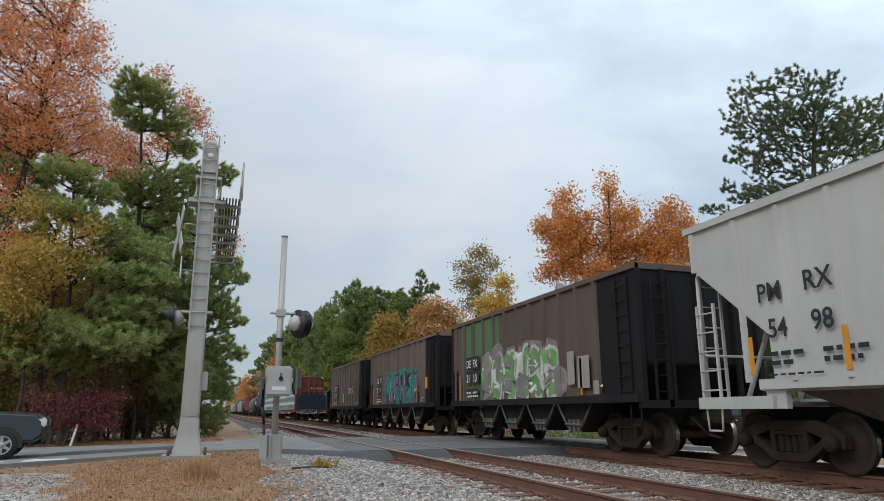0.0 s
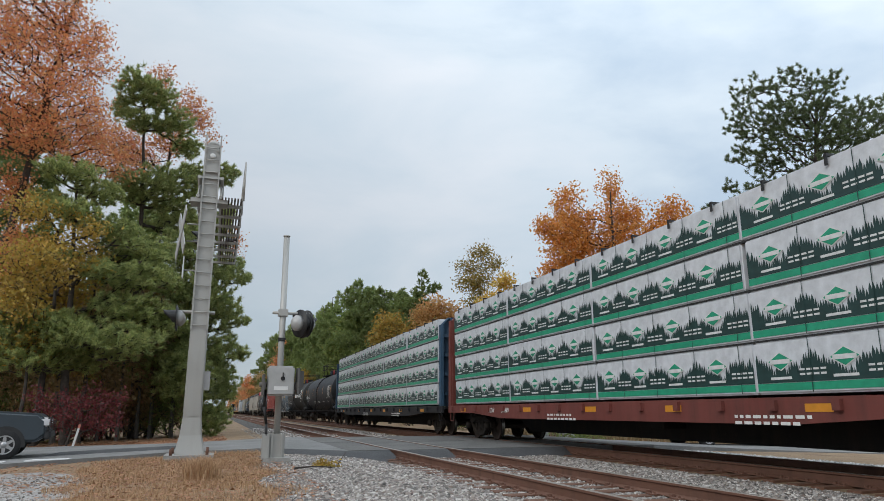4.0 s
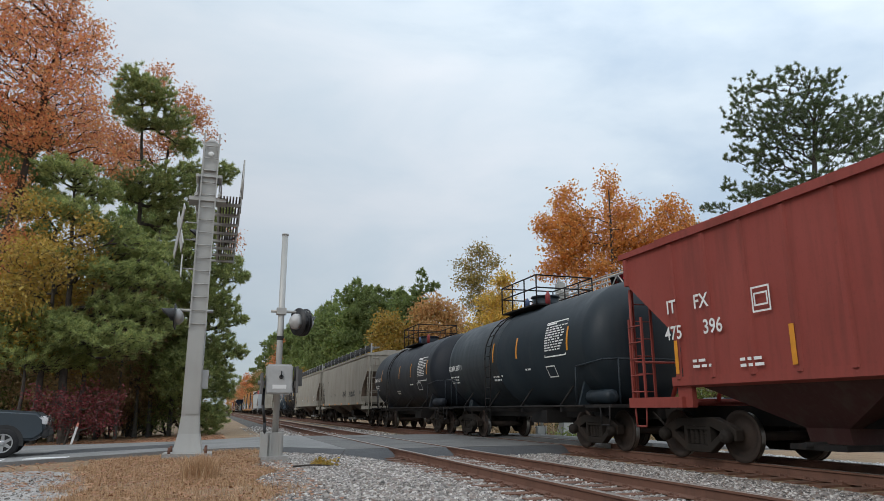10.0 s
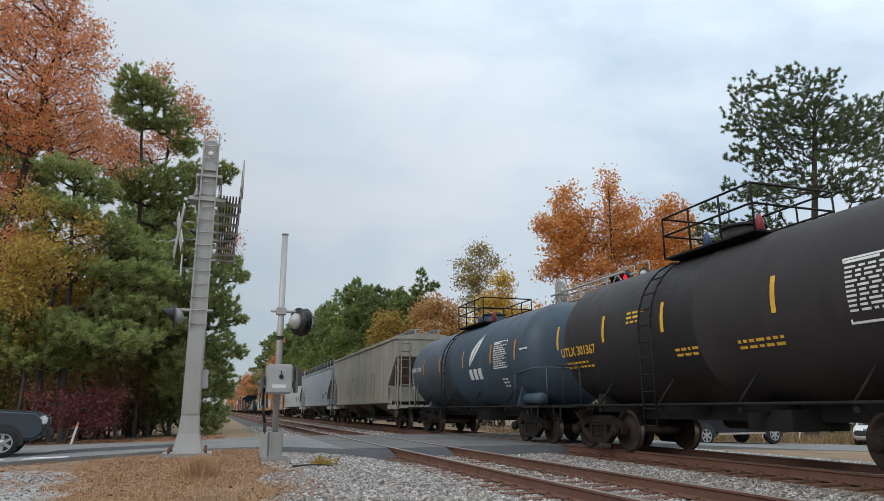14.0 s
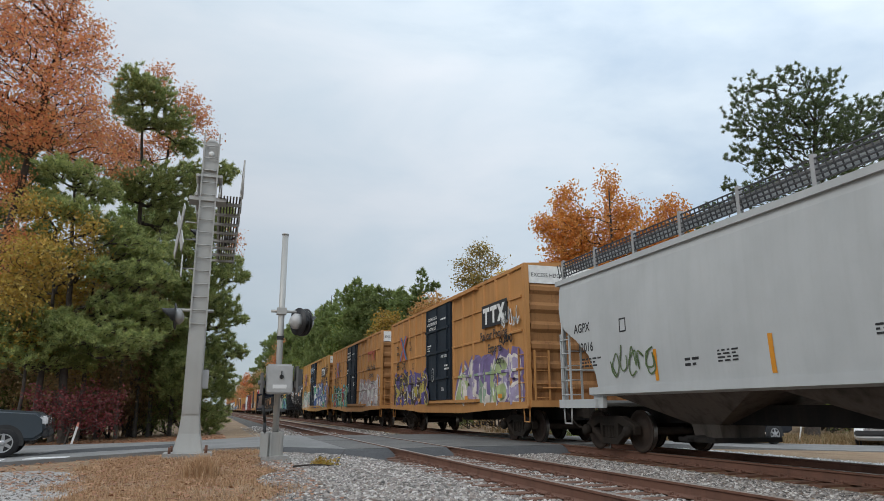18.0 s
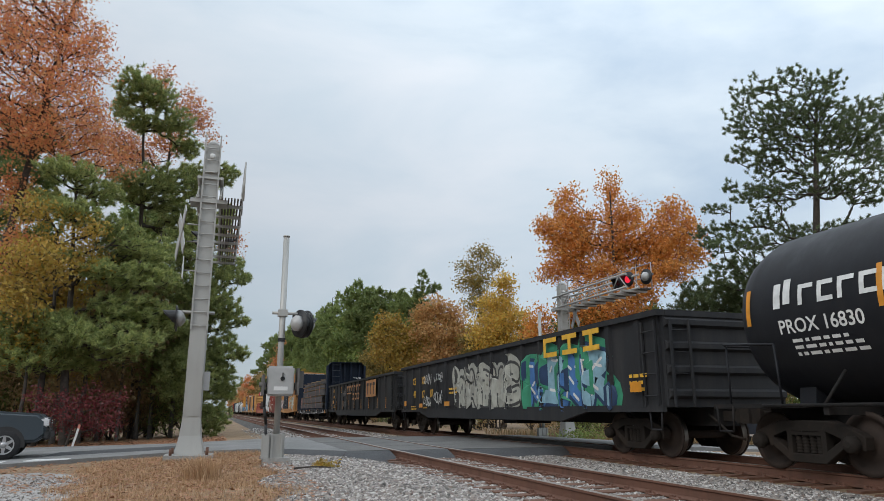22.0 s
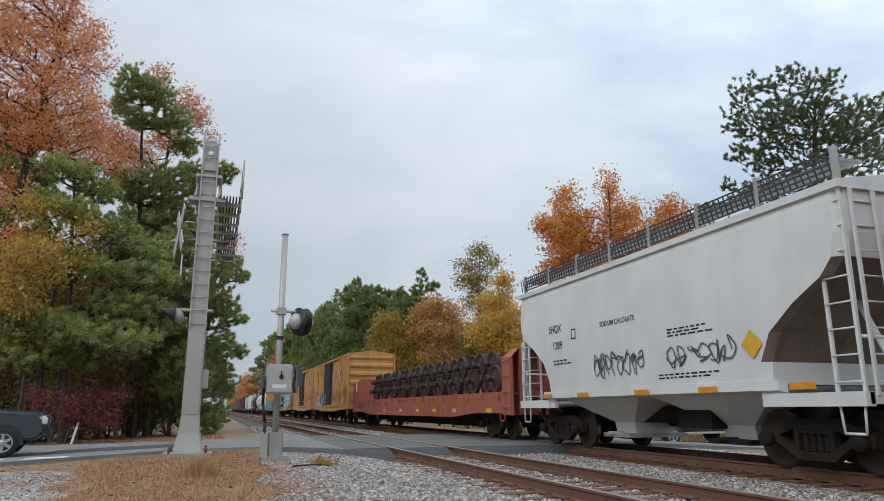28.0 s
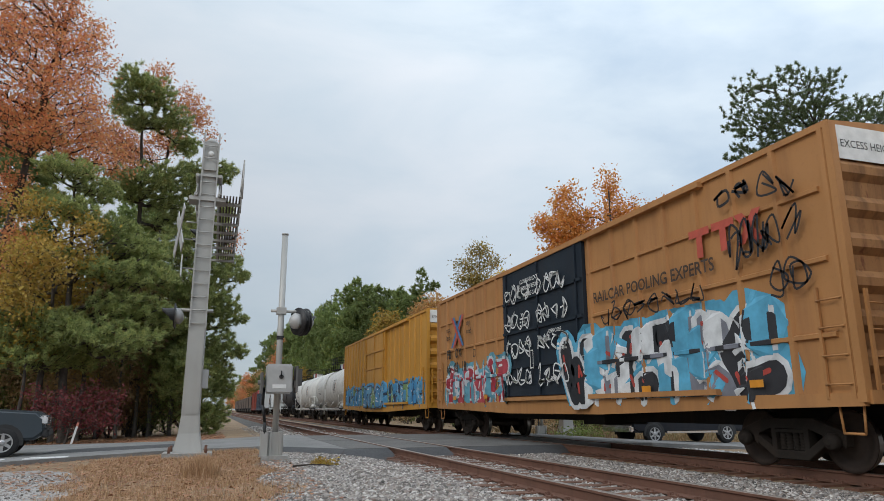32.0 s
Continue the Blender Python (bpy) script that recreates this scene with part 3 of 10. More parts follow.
def piece(car, base, y, z, w, h, n, fills, line, halo, seed, glint=(0.78, 0.78, 0.76), fat=1.0):
    """A sprayed mural: a cloud of colour, then fat overlapping strokes with outlines and glints. y: its left end as seen from the road."""
    rn, out = random.Random(seed), skin(car, base)
    cw, r = w / n, min(0.17 * h, 0.24 * w / n) * fat
    cells = []
    for k in range(n):
        tilt, grow_, dz = rn.uniform(-0.12, 0.2), rn.uniform(0.92, 1.12), rn.uniform(-0.05, 0.06) * h
        strokes = []
        for st in GLYPHS[rn.randrange(len(GLYPHS))]:
            fine = []
            for (u0, v0), (u1, v1) in zip(st, st[1:]):
                for t in (0, 0.5):
                    fine.append((u0 + (u1 - u0) * t + rn.uniform(-0.05, 0.05), v0 + (v1 - v0) * t + rn.uniform(-0.04, 0.04)))
            fine.append(st[-1])
            strokes.append([(y - cw * (k + 0.5) - (u - 0.5 + tilt * (v - 0.5)) * cw * 1.05 * grow_, z + dz + r + v * (h - 2 * r) * grow_) for u, v in fine])
        cells.append(strokes)
    if halo:
        bm = bmesh.new()
        for k, strokes in enumerate(cells):
            for j, st in enumerate(strokes):
                ribbon_stroke(bm, [(a + rn.uniform(-0.1, 0.1), b + rn.uniform(-0.03, 0.1) * h) for a, b in st[::2]], r * 1.95, out, 0.004 + 0.0005 * ((k * 3 + j) % 7), 0)
        bm.normal_update()
        for v in bm.verts:
            v.co.z = max(v.co.z, z - 0.03)
        part("mural_cloud", bm, spray(halo), car)
    for k, strokes in enumerate(cells):
        bm = bmesh.new()
        up = 0.0016 * (k % 2)
        for j, st in enumerate(strokes):
            ribbon_stroke(bm, st, r * 1.42, out, 0.010 + up + 0.0004 * j, 1)
        for j, st in enumerate(strokes):
            ribbon_stroke(bm, st, r, out, 0.0145 + up + 0.0004 * j, 0)
        for j, st in enumerate(strokes):
            for a, b in zip(st, st[1:]):
                if rn.random() < 0.6:
                    q = Vector((b[0] - a[0], b[1] - a[1]))
                    o = Vector((-q.y, q.x)).normalized() * r * rn.choice((-0.45, 0.5))
                    ribbon_stroke(bm, [(a[0] + o.x + q.x * 0.15, a[1] + o.y + q.y * 0.15), (a[0] + o.x + q.x * 0.8, a[1] + o.y + q.y * 0.8)], r * 0.16, out, 0.0185 + up, 2)
        part("mural_letter", bm, [spray(fills[k % len(fills)]), spray(line), spray(glint)], car)
    for zb in BELTS.get(car.name, []):
        if z < zb < z + h:
            a = y - 0.1
            while a > y - w + 0.2:
                l = rn.uniform(0.1, 0.45)
                bm = bmesh.new()
                prism(bm, [(-base, zb - 0.055), (-base - 0.056, zb - 0.034), (-base - 0.056, zb + 0.034), (-base, zb + 0.055)], a - l, a, "y")
                part("mural_strip", fix(bm), spray(rn.choice([line, halo or line, *fills, *fills])), car)
                a -= l


def loft(bm, levels, cap=True):
    """Stacked rounded boxes: levels of (z, half width, half length)."""
    rings = []
    for z, w, e in levels:
        c = min(0.12, w * 0.2, e * 0.2)
        pts = [(-w, -e + c), (-w, e - c), (-w + c, e), (w - c, e), (w, e - c), (w, -e + c), (w - c, -e), (-w + c, -e)]
        rings.append([bm.verts.new((x, y, z)) for x, y in pts])
    for r0, r1 in zip(rings, rings[1:]):
        for i in range(8):
            f = bm.faces.new((r0[i], r0[(i + 1) % 8], r1[(i + 1) % 8], r1[i]))
            f.smooth = True
    if cap:
        bm.faces.new(rings[0])
        bm.faces.new(rings[-1])


def interp(levels, z):
    for (z0, w0, _), (z1, w1, _) in zip(levels, levels[1:]):
        if z0 <= z <= z1:
            return w0 + (w1 - w0) * (z - z0) / max(1e-6, z1 - z0)
    return levels[0][1] if z < levels[0][0] else levels[-1][1]


def ribs(car, ys, x, z0, z1, mat, w=0.09, d=0.08, name="side_rib"):
    """Pressed ribs on the side, built in the wagon's own space so that its paint runs on over them."""
    for y in ys:
        bm = bmesh.new()
        prism(bm, [(x, y - w / 2 - 0.03), (x - d, y - w / 2), (x - d, y + w / 2), (x, y + w / 2 + 0.03)], z0, z1, "z")
        part(name, fix(bm), mat, car)
        SKIN.setdefault(car.name, []).append((y, w / 2 + 0.012, d + 0.004))


def spaced(a, b, n):
    return [a + (b - a) * k / (n - 1) for k in range(n)]


def hand_steps(car, half, mat, z=0.95, x=-1.5):
    for s in (-1, 1):
        o = part("sill_step", shared("sill_step_" + mat.name, step_bm, [mat]), None, car)
        o.matrix_basis = pose(x, s * (half - 0.3) - 0.2, z)


# ---------------- wagons ----------------
LOCK_IRON = paint("door_lock_iron", (0.13, 0.12, 0.11), 0.7, (0.05, 0.035, 0.03), 0.6, rust=0.3)


def open_hopper(front, rear, body_mat, end_mat, label, marks_list, extra=(), h=4.02, seed=1):
    car, half = start_car("open_hopper_car", label, front, rear, truck_in=1.35)
    x, z0 = 1.56, 1.22
    bm = bmesh.new()
    ye = half - 1.55
    box(bm, -x, -x + 0.07, -ye, half - 0.1, z0, h - 0.12)
    box(bm, x - 0.07, x, -ye, half - 0.1, z0, h - 0.12)
    part("side_wall", bm, body_mat, car)
    for s in (-1, 1):
        if s < 0:
            for q in (-1, 1):
                bm = bmesh.new()
                box(bm, min(q * x, q * (x - 0.07)), max(q * x, q * (x - 0.07)), -half, -ye, z0, h - 0.12)
                part("end_side_sheet", bm, end_mat, car, "black side sheet behind the ladder")
        bm = bmesh.new()
        box(bm, -x + 0.07, x - 0.07, s * half - 0.04, s * half + 0.04, 1.9, h - 0.12)
        part("end_wall", bm, end_mat, car, "black end sheet")
        bm = bmesh.new()
        prism(bm, [(s * half, 1.95), (s * half, 1.85), (s * (half - 2.6), 0.95), (s * (half - 2.6), 1.05)], -x + 0.08, x - 0.08, "x")
        part("slope_sheet", fix(bm), end_mat, car)
        for xx in (-0.9, 0, 0.9):
            bm = bmesh.new()
            box(bm, xx - 0.05, xx + 0.05, s * half - 0.12 if s < 0 else s * half + 0.04, s * half - 0.04 if s < 0 else s * half + 0.12, 1.0, h - 0.12)
            part("end_brace", bm, end_mat, car)
        bm = bmesh.new()
        box(bm, -x, x, s * half - 0.12, s * half + 0.12, 0.98, 1.14)
        part("end_sill", bm, end_mat, car)
        for xx in (-x + 0.05, x - 0.05):
            bm = bmesh.new()
            box(bm, xx - 0.06, xx + 0.06, s * half - 0.1, s * half + 0.1, 1.1, h - 0.12)
            part("corner_post", bm, end_mat, car)
    bm = bmesh.new()
    for s in (-1, 1):
        prism(bm, [(s * x - 0.07, h - 0.13), (s * x + 0.08, h - 0.13), (s * x + 0.08, h - 0.02), (s * x, h), (s * x - 0.07, h - 0.02)], -half - 0.08, half + 0.08, "y")
        box(bm, -x, x, s * half - 0.08, s * half + 0.08, h - 0.13, h)
    part("top_chord", fix(bm), body_mat, car)
    bm = bmesh.new()
    for s in (-1, 1):
        prism(bm, [(s * x - 0.1, z0 - 0.12), (s * x + 0.06, z0 - 0.12), (s * x + 0.06, z0 + 0.05), (s * x - 0.1, z0 + 0.05)], -half, half, "y")
    part("side_sill", fix(bm), SILL_BLACK, car)
    n = 4
    for k in range(n):
        yc = -half + 3.1 + (2 * half - 6.2) * k / (n - 1)
        bm = bmesh.new()
        prism(bm, [(yc - 1.0, 1.2), (yc - 0.25, 0.42), (yc + 0.25, 0.42), (yc + 1.0, 1.2)], -1.35, 1.35, "x")
        part("hopper_chute", fix(bm), SILL_BLACK, car)
        bm = bmesh.new()
        for yy in (-0.22, 0.0, 0.22):
            box(bm, -1.44, -1.36, yc + yy - 0.05, yc + yy + 0.05, 0.42, 0.72)
        rod(bm, (-1.46, yc - 0.4, 0.6), (-1.46, yc + 0.4, 0.6), 0.03)
        rod(bm, (-1.42, yc - 0.85, 1.1), (-1.42, yc - 0.3, 0.5), 0.03)
        rod(bm, (-1.42, yc + 0.85, 1.1), (-1.42, yc + 0.3, 0.5), 0.03)
        part("door_lock", fix(bm), LOCK_IRON, car)
    ribs(car, spaced(-ye + 0.02, half - 0.5, 12), -x, z0, h - 0.13, body_mat, 0.08, 0.08)
    LIFT[car.name] = 0.084
    ladder(car, -x - 0.03, -half + 0.25, 1.15, 0.45, 2.6, 8, end_mat)
    ladder(car, -x + 0.3, -half - 0.14, 1.15, 0.45, 2.6, 8, end_mat, -90)
    ladder(car, -x - 0.03, half - 0.6, 1.15, 0.45, 1.2, 4, end_mat)
    hand_steps(car, half, SILL_BLACK, 1.05)
    surf = lambda z: x
    for items, mt in marks_list:
        marks(car, surf, items, mt, seed=seed)
    for y in extra:
        marks(car, lambda z: x + 0.01, [("b", y, 1.3, 0.09, 0.85)], AMBER, "reflector")
    return car, surf, half


# Rusty grime of the slope sheets, with the end recess's shade mixed into the colour.
SLOPE_GRIME_SHADE = paint("slope_sheet_grime", (0.16, 0.12, 0.095), 0.8, (0.06, 0.045, 0.04), 0.7)


def covered_hopper(front, rear, mat, label, marks_list=(), curved=True, h=4.25, hopper_n=3, rib_n=0, rib_ys=None, panel=True, belly=None, reflect=(), seed=1, sill_mat=None, belly_z=1.35):
    car, half = start_car("covered_hopper_car", label, front, rear, truck_in=1.45)
    bz = belly_z
    if curved:
        L = [(bz, 1.55, half - 1.75), (bz + 0.35, 1.575, half - 1.7), (bz + 0.8, 1.59, half - 1.45), (bz + 1.2, 1.6, half - 0.9), (bz + 1.5, 1.6, half - 0.35), (bz + 1.75, 1.595, half - 0.12), (bz + 2.1, 1.585, half - 0.05), (h - 0.45, 1.55, half - 0.05), (h - 0.3, 1.51, half - 0.05)]
    else:
        L = [(bz, 1.56, half - 1.7), (bz + 0.75, 1.56, half - 1.68), (bz + 2.0, 1.57, half - 0.15), (bz + 2.1, 1.57, half - 0.05), (h - 0.3, 1.57, half - 0.05)]
    bm = bmesh.new()
    loft(bm, L)
    fix(bm)
    for ed in bm.edges:
        if len(ed.link_faces) == 2 and ed.calc_face_angle(0.0) > 0.16:
            ed.smooth = False
    # downward-facing end slopes take the darker brown that carries grime and shade
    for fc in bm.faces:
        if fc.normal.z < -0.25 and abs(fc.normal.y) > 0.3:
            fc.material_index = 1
    part("body_shell", bm, [mat, mat if mat.name == "hopper_red" else SLOPE_GRIME_SHADE], car)
    wt = L[-1][1]
    bm = bmesh.new()
    prism(bm, [(-wt - 0.07, h - 0.3), (wt + 0.07, h - 0.3), (wt + 0.07, h - 0.18), (wt - 0.1, h - 0.16), (0.5, h), (-0.5, h), (-wt + 0.1, h - 0.16), (-wt - 0.07, h - 0.18)], -half, half, "y")
    part("roof", fix(bm), mat, car)
    # hatches and running board
    for k in range(5):
        bm = bmesh.new()
        yc = -half + 2 + (2 * half - 4) * k / 4
        box(bm, -0.35, 0.35, yc - 0.8, yc + 0.8, h - 0.02, h + 0.12)
        part("hatch_cover", bm, mat, car)
    bm = bmesh.new()
    zz = h + 0.05
    for s in (-1, 1):
        for k in range(3):
            xx = s * ((0.95 if panel else 0.35) + 0.17 * k)
            box(bm, xx - 0.06, xx + 0.06, -half + 0.1, half - 0.1, zz + 0.12, zz + 0.16)
        n = int(2 * half / 1.55)
        for k in range(n + 1):
            yy = -half + 0.15 + (2 * half - 0.3) * k / n
            xp = 1.38 if panel else 0.6
            box(bm, s * xp - 0.04, s * xp + 0.04, yy - 0.04, yy + 0.04, h - 0.2, zz + (0.34 if panel else 0.16))
    part("running_board", fix(bm), mat if mat.name == "hopper_red" else GALV, car)
    if panel:
        bm = bmesh.new()
        for s in (-1, 1):
            for v in np.linspace(0.0, 0.36, 5):
                box(bm, s * 1.4 - 0.012, s * 1.4 + 0.012, -half + 0.15, half - 0.15, h - 0.05 + v - 0.012, h - 0.05 + v + 0.012)
            n = int(2 * half / 0.13)
            for k in range(n):
                yy = -half + 0.2 + 0.13 * k
                rod(bm, (s * 1.4, yy, h - 0.05), (s * 1.4, yy + 0.1, h + 0.31), 0.016, 3)
        part("walkway_mesh", bm, paint("walkway_mesh_dark", (0.05, 0.052, 0.056), 0.6), car, "dark expanded-metal walkway edge")
    # sills and end platforms
    for s in (-1, 1):
        bm = bmesh.new()
        prism(bm, [(s * 1.5 - 0.08, bz - 0.1), (s * 1.5 + 0.1, bz - 0.14), (s * 1.5 + 0.1, bz + 0.02), (s * 1.5 - 0.08, bz + 0.06)], -half + 1.5, half - 1.5, "y")
        part("side_sill", fix(bm), sill_mat or mat, car)
        bm = bmesh.new()
        box(bm, -1.5, 1.5, s * half - (0.12 if s > 0 else 0), s * half + (0 if s > 0 else 0.12), 0.98, 1.14)
        for q in (-1, 1):
            box(bm, q * 1.5 - 0.08, q * 1.5 + 0.08, min(s * half, s * (half - 1.75)), max(s * half, s * (half - 1.75)), 0.95, 1.15)
            box(bm, q * 1.45 - 0.05, q * 1.45 + 0.05, s * (half - 1.75) - 0.2, s * (half - 1.75) + 0.2, 0.95, bz + 0.05)
        part("end_sill", fix(bm), sill_mat or mat, car)
        bm = bmesh.new()
        box(bm, -1.4, 1.4, s * (half - 0.9) - 0.75, s * (half - 0.9) + 0.75, 1.0, 1.06)
        part("end_platform", bm, sill_mat or mat, car)
    # slope sheets under the belly: chutes
    for k in range(hopper_n):
        yc = -half + 1.75 + (2 * half - 3.5) * (k + 0.5) / hopper_n
        wl = (2 * half - 3.5) / hopper_n / 2
        bm = bmesh.new()
        rings = []
        for z, w, e in ((bz - 0.02, 1.38, wl), (0.62, 0.55, 0.42), (0.36, 0.5, 0.4)):
            rings.append([bm.verts.new(p) for p in ((-w, yc - e, z), (w, yc - e, z), (w, yc + e, z), (-w, yc + e, z))])
        for r0, r1 in zip(rings, rings[1:]):
            for i in range(4):
                bm.faces.new((r0[i], r0[(i + 1) % 4], r1[(i + 1) % 4], r1[i]))
        bm.faces.new(rings[-1])
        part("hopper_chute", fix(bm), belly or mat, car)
        bm = bmesh.new()
        box(bm, -0.8, 0.8, yc - 0.55, yc + 0.55, 0.28, 0.37)
        rod(bm, (-0.95, yc + 0.1, 0.36), (0.95, yc + 0.1, 0.36), 0.05)
        part("outlet_gate", fix(bm), GALV if k % 2 else SILL_BLACK, car)
    if rib_n or rib_ys:
        ribs(car, rib_ys or spaced(-half + 1.72, half - 1.72, rib_n), -1.56, bz + 0.02, h - 0.32, mat, 0.08, 0.05)
        LIFT[car.name] = 0.056
        ribs(car, (-half + 0.2, half - 0.2), -1.56, bz + 2.05, h - 0.32, mat, 0.08, 0.07)
    for s in (-1, 1):
        yl = -half + 0.06 if s < 0 else half - 0.5
        ladder(car, -1.5, yl, 1.1, 0.44, h - 1.4 if s < 0 else 1.7, 8 if s < 0 else 5, mat)
        bm = bmesh.new()
        for q in (-1, 1):
            rod(bm, (q * 1.48, s * (half - 0.08), 1.1), (q * 1.45, s * (half - 0.08), bz + 2.0), 0.035, 6)
            rod(bm, (q * 0.6, s * (half - 0.1), 1.05), (q * 0.5, s * (half - 0.9), bz + 1.4), 0.05, 6)
        rod(bm, (-1.48, s * (half - 0.08), 1.9), (1.48, s * (half - 0.08), 1.9), 0.025, 6)
        part("end_frame", fix(bm), mat, car)
        part("end_ladder", shared(f"end_ladder_{mat.name}_{h}", ladder_mesh(0.44, h - 1.4, 8), [mat]), None, car).matrix_basis = pose(-1.35, s * (half + 0.0), 1.1, 0, 0, -90)
    hand_steps(car, half, mat, 1.0)
    surf = (lambda z: interp(L, z))
    for items, mt in marks_list:
        marks(car, surf, items, mt, seed=seed)
    for y in reflect:
        marks(car, lambda z: surf(z) + 0.004, [("b", y, bz + 0.12, 0.10, 0.62)], AMBER, "reflector")
    return car, surf, half


def tank_car(front, rear, mat, label, marks_list=(), r=1.5, zc=2.5, reflect=(), seed=1, rail_mat=None, ladder_y=0.0, seams=(), cap_mat=None):
    car, half = start_car("tank_car", label, front, rear, truck_in=1.55, sill=(0.28, 0.7, 0.98))
    e = half - 0.35
    dome = [(-(e), 0.05), (-(e - 0.03), 0.45), (-(e - 0.10), 0.85), (-(e - 0.22), 1.15), (-(e - 0.40), 1.36), (-(e - 0.6), r - 0.02)]
    prof = [(h, min(q * r / 1.5, r)) for h, q in dome]
    mid = [(-(e - 0.8), r)]
    for s in sorted(seams):
        mid += [(s - 0.03, r), (s - 0.02, r + 0.02), (s + 0.02, r + 0.02), (s + 0.03, r)]
    mid.append((e - 0.8, r))
    bm = bmesh.new()
    lathe(bm, prof + mid + [(-h, q) for h, q in prof[::-1]], (0, 0, zc), "y", 48)
    part("tank_shell", fix(bm), mat, car)
    # top platform and valve dome
    zt = zc + r
    bm = bmesh.new()
    rod(bm, (0, 0, zt - 0.15), (0, 0, zt + 0.32), 0.42, 16)
    rod(bm, (0, 0, zt + 0.32), (0, 0, zt + 0.37), 0.46, 16)
    rod(bm, (0, 0.75, zt - 0.1), (0, 0.75, zt + 0.22), 0.14, 10)
    part("manway", fix(bm), mat, car)
    for s in (-1, 1):
        bm = bmesh.new()
        box(bm, s * 0.75 - 0.22, s * 0.75 + 0.22, -1.3, 1.3, zt - 0.1, zt - 0.06)
        part("walkway", bm, SILL_BLACK, car)
    bm = bmesh.new()
    for s in (-1, 1):
        for yy in (-1.3, -0.45, 0.45, 1.3):
            rod(bm, (s * 0.95, yy, zt - 0.08), (s * 0.95, yy, zt + 0.8), 0.022)
        for zz in (0.42, 0.8):
            rod(bm, (s * 0.95, -1.3, zt + zz), (s * 0.95, 1.3, zt + zz), 0.022)
            rod(bm, (-0.95, s * 1.3, zt + zz), (0.95, s * 1.3, zt + zz), 0.022)
    part("platform_railing", fix(bm), SILL_BLACK, car, "black railing round the manway")
    for yy, col in ((-0.75, CASE_RED), (0.72, CASE_BLUE)):
        bm = bmesh.new()
        lathe(bm, [(zt - 0.05, 0.08), (zt + 0.3, 0.08), (zt + 0.36, 0.05), (zt + 0.42, 0.02)], (-0.3, yy, 0), "z", 12)
        part("valve", fix(bm), col, car)
    # side ladder that follows the shell
    bm = bmesh.new()
    for q in (0, 0.42):
        pts = [(-math.sqrt(max(0, r * r - (z - zc) ** 2)) - 0.09, ladder_y + q, z) for z in np.linspace(zc - 0.05, zc + r * 0.93, 8)]
        pts = [(-r - 0.09, ladder_y + q, 0.55), (-r - 0.09, ladder_y + q, zc - 0.05)] + pts[1:]
        pipe(bm, pts, 0.02, 5)
    for z in np.arange(0.6, zc + r * 0.92, 0.33):
        x = -math.sqrt(max(0, r * r - max(0, z - zc) ** 2)) - 0.09
        rod(bm, (x, ladder_y, z), (x, ladder_y + 0.42, z), 0.016, 5)
    part("ladder", fix(bm), rail_mat or SILL_BLACK, car)
    # saddles, sill rail, end platforms, handrails
    for s in (-1, 1):
        bm = bmesh.new()
        yb = s * (half - 1.55)
        prism(bm, [(-0.95, 1.0), (0.95, 1.0), (0.9, 1.32), (0.5, 1.2), (-0.5, 1.2), (-0.9, 1.32)], yb - 0.16, yb + 0.16, "y")
        part("saddle", fix(bm), mat, car)
        bm = bmesh.new()
        ya, yb2 = sorted((s * (half - 0.02), s * (half - 1.5)))
        box(bm, -1.5, 1.5, ya, yb2, 0.96, 1.03)
        part("end_platform", fix(bm), SILL_BLACK, car)
        if s < 0:
            bm = bmesh.new()
            lathe(bm, [(-0.5, 0.05), (-0.46, 0.17), (0.46, 0.17), (0.5, 0.05)], (-1.15, s * (half - 1.0), 1.21), "y", 16)
            part("air_reservoir", fix(bm), mat, car)
            bm = bmesh.new()
            prism(bm, [(-1.42, 1.03), (-1.1, 1.03), (-1.02, 1.62), (-1.2, 1.72)], s * (half - 1.62) - 0.04, s * (half - 1.62) + 0.04, "y")
            part("gusset_plate", fix(bm), mat, car)
        bm = bmesh.new()
        pipe(bm, [(-1.5, s * (half - 1.6), 1.0), (-1.5, s * (half - 1.55), 1.95), (-1.45, s * (half - 0.35), 2.05), (-1.2, s * (half - 0.12), 2.05), (1.2, s * (half - 0.12), 2.05)], 0.022, 6)
        rod(bm, (-1.2, s * (half - 0.12), 1.0), (-1.2, s * (half - 0.12), 2.05), 0.02)
        part("handrail", fix(bm), rail_mat or mat, car)
    bm = bmesh.new()
    rod(bm, (-1.52, -half + 1.2, 1.0), (-1.52, half - 1.2, 1.0), 0.028)
    rod(bm, (1.52, -half + 1.2, 1.0), (1.52, half - 1.2, 1.0), 0.028)
    for yy in np.linspace(-half + 2.4, half - 2.4, 4):
        rod(bm, (-1.52, yy, 1.0), (-1.2, yy - 0.15, 1.5), 0.025)
        box(bm, -1.5, 1.5, yy - 0.05, yy + 0.05, 0.86, 0.98)
    part("running_rail", fix(bm), rail_mat or SILL_BLACK, car)
    hand_steps(car, half, SILL_BLACK, 1.0)
    surf = lambda z: math.sqrt(max(0.01, r * r - (z - zc) ** 2)) + 0.004
    for items, mt in marks_list:
        marks(car, surf, items, mt, seed=seed)
    for y in reflect:
        marks(car, surf, [("b", y, zc - 0.15, 0.09, 0.6)], cap_mat or AMBER, "reflector")
    return car, surf, half


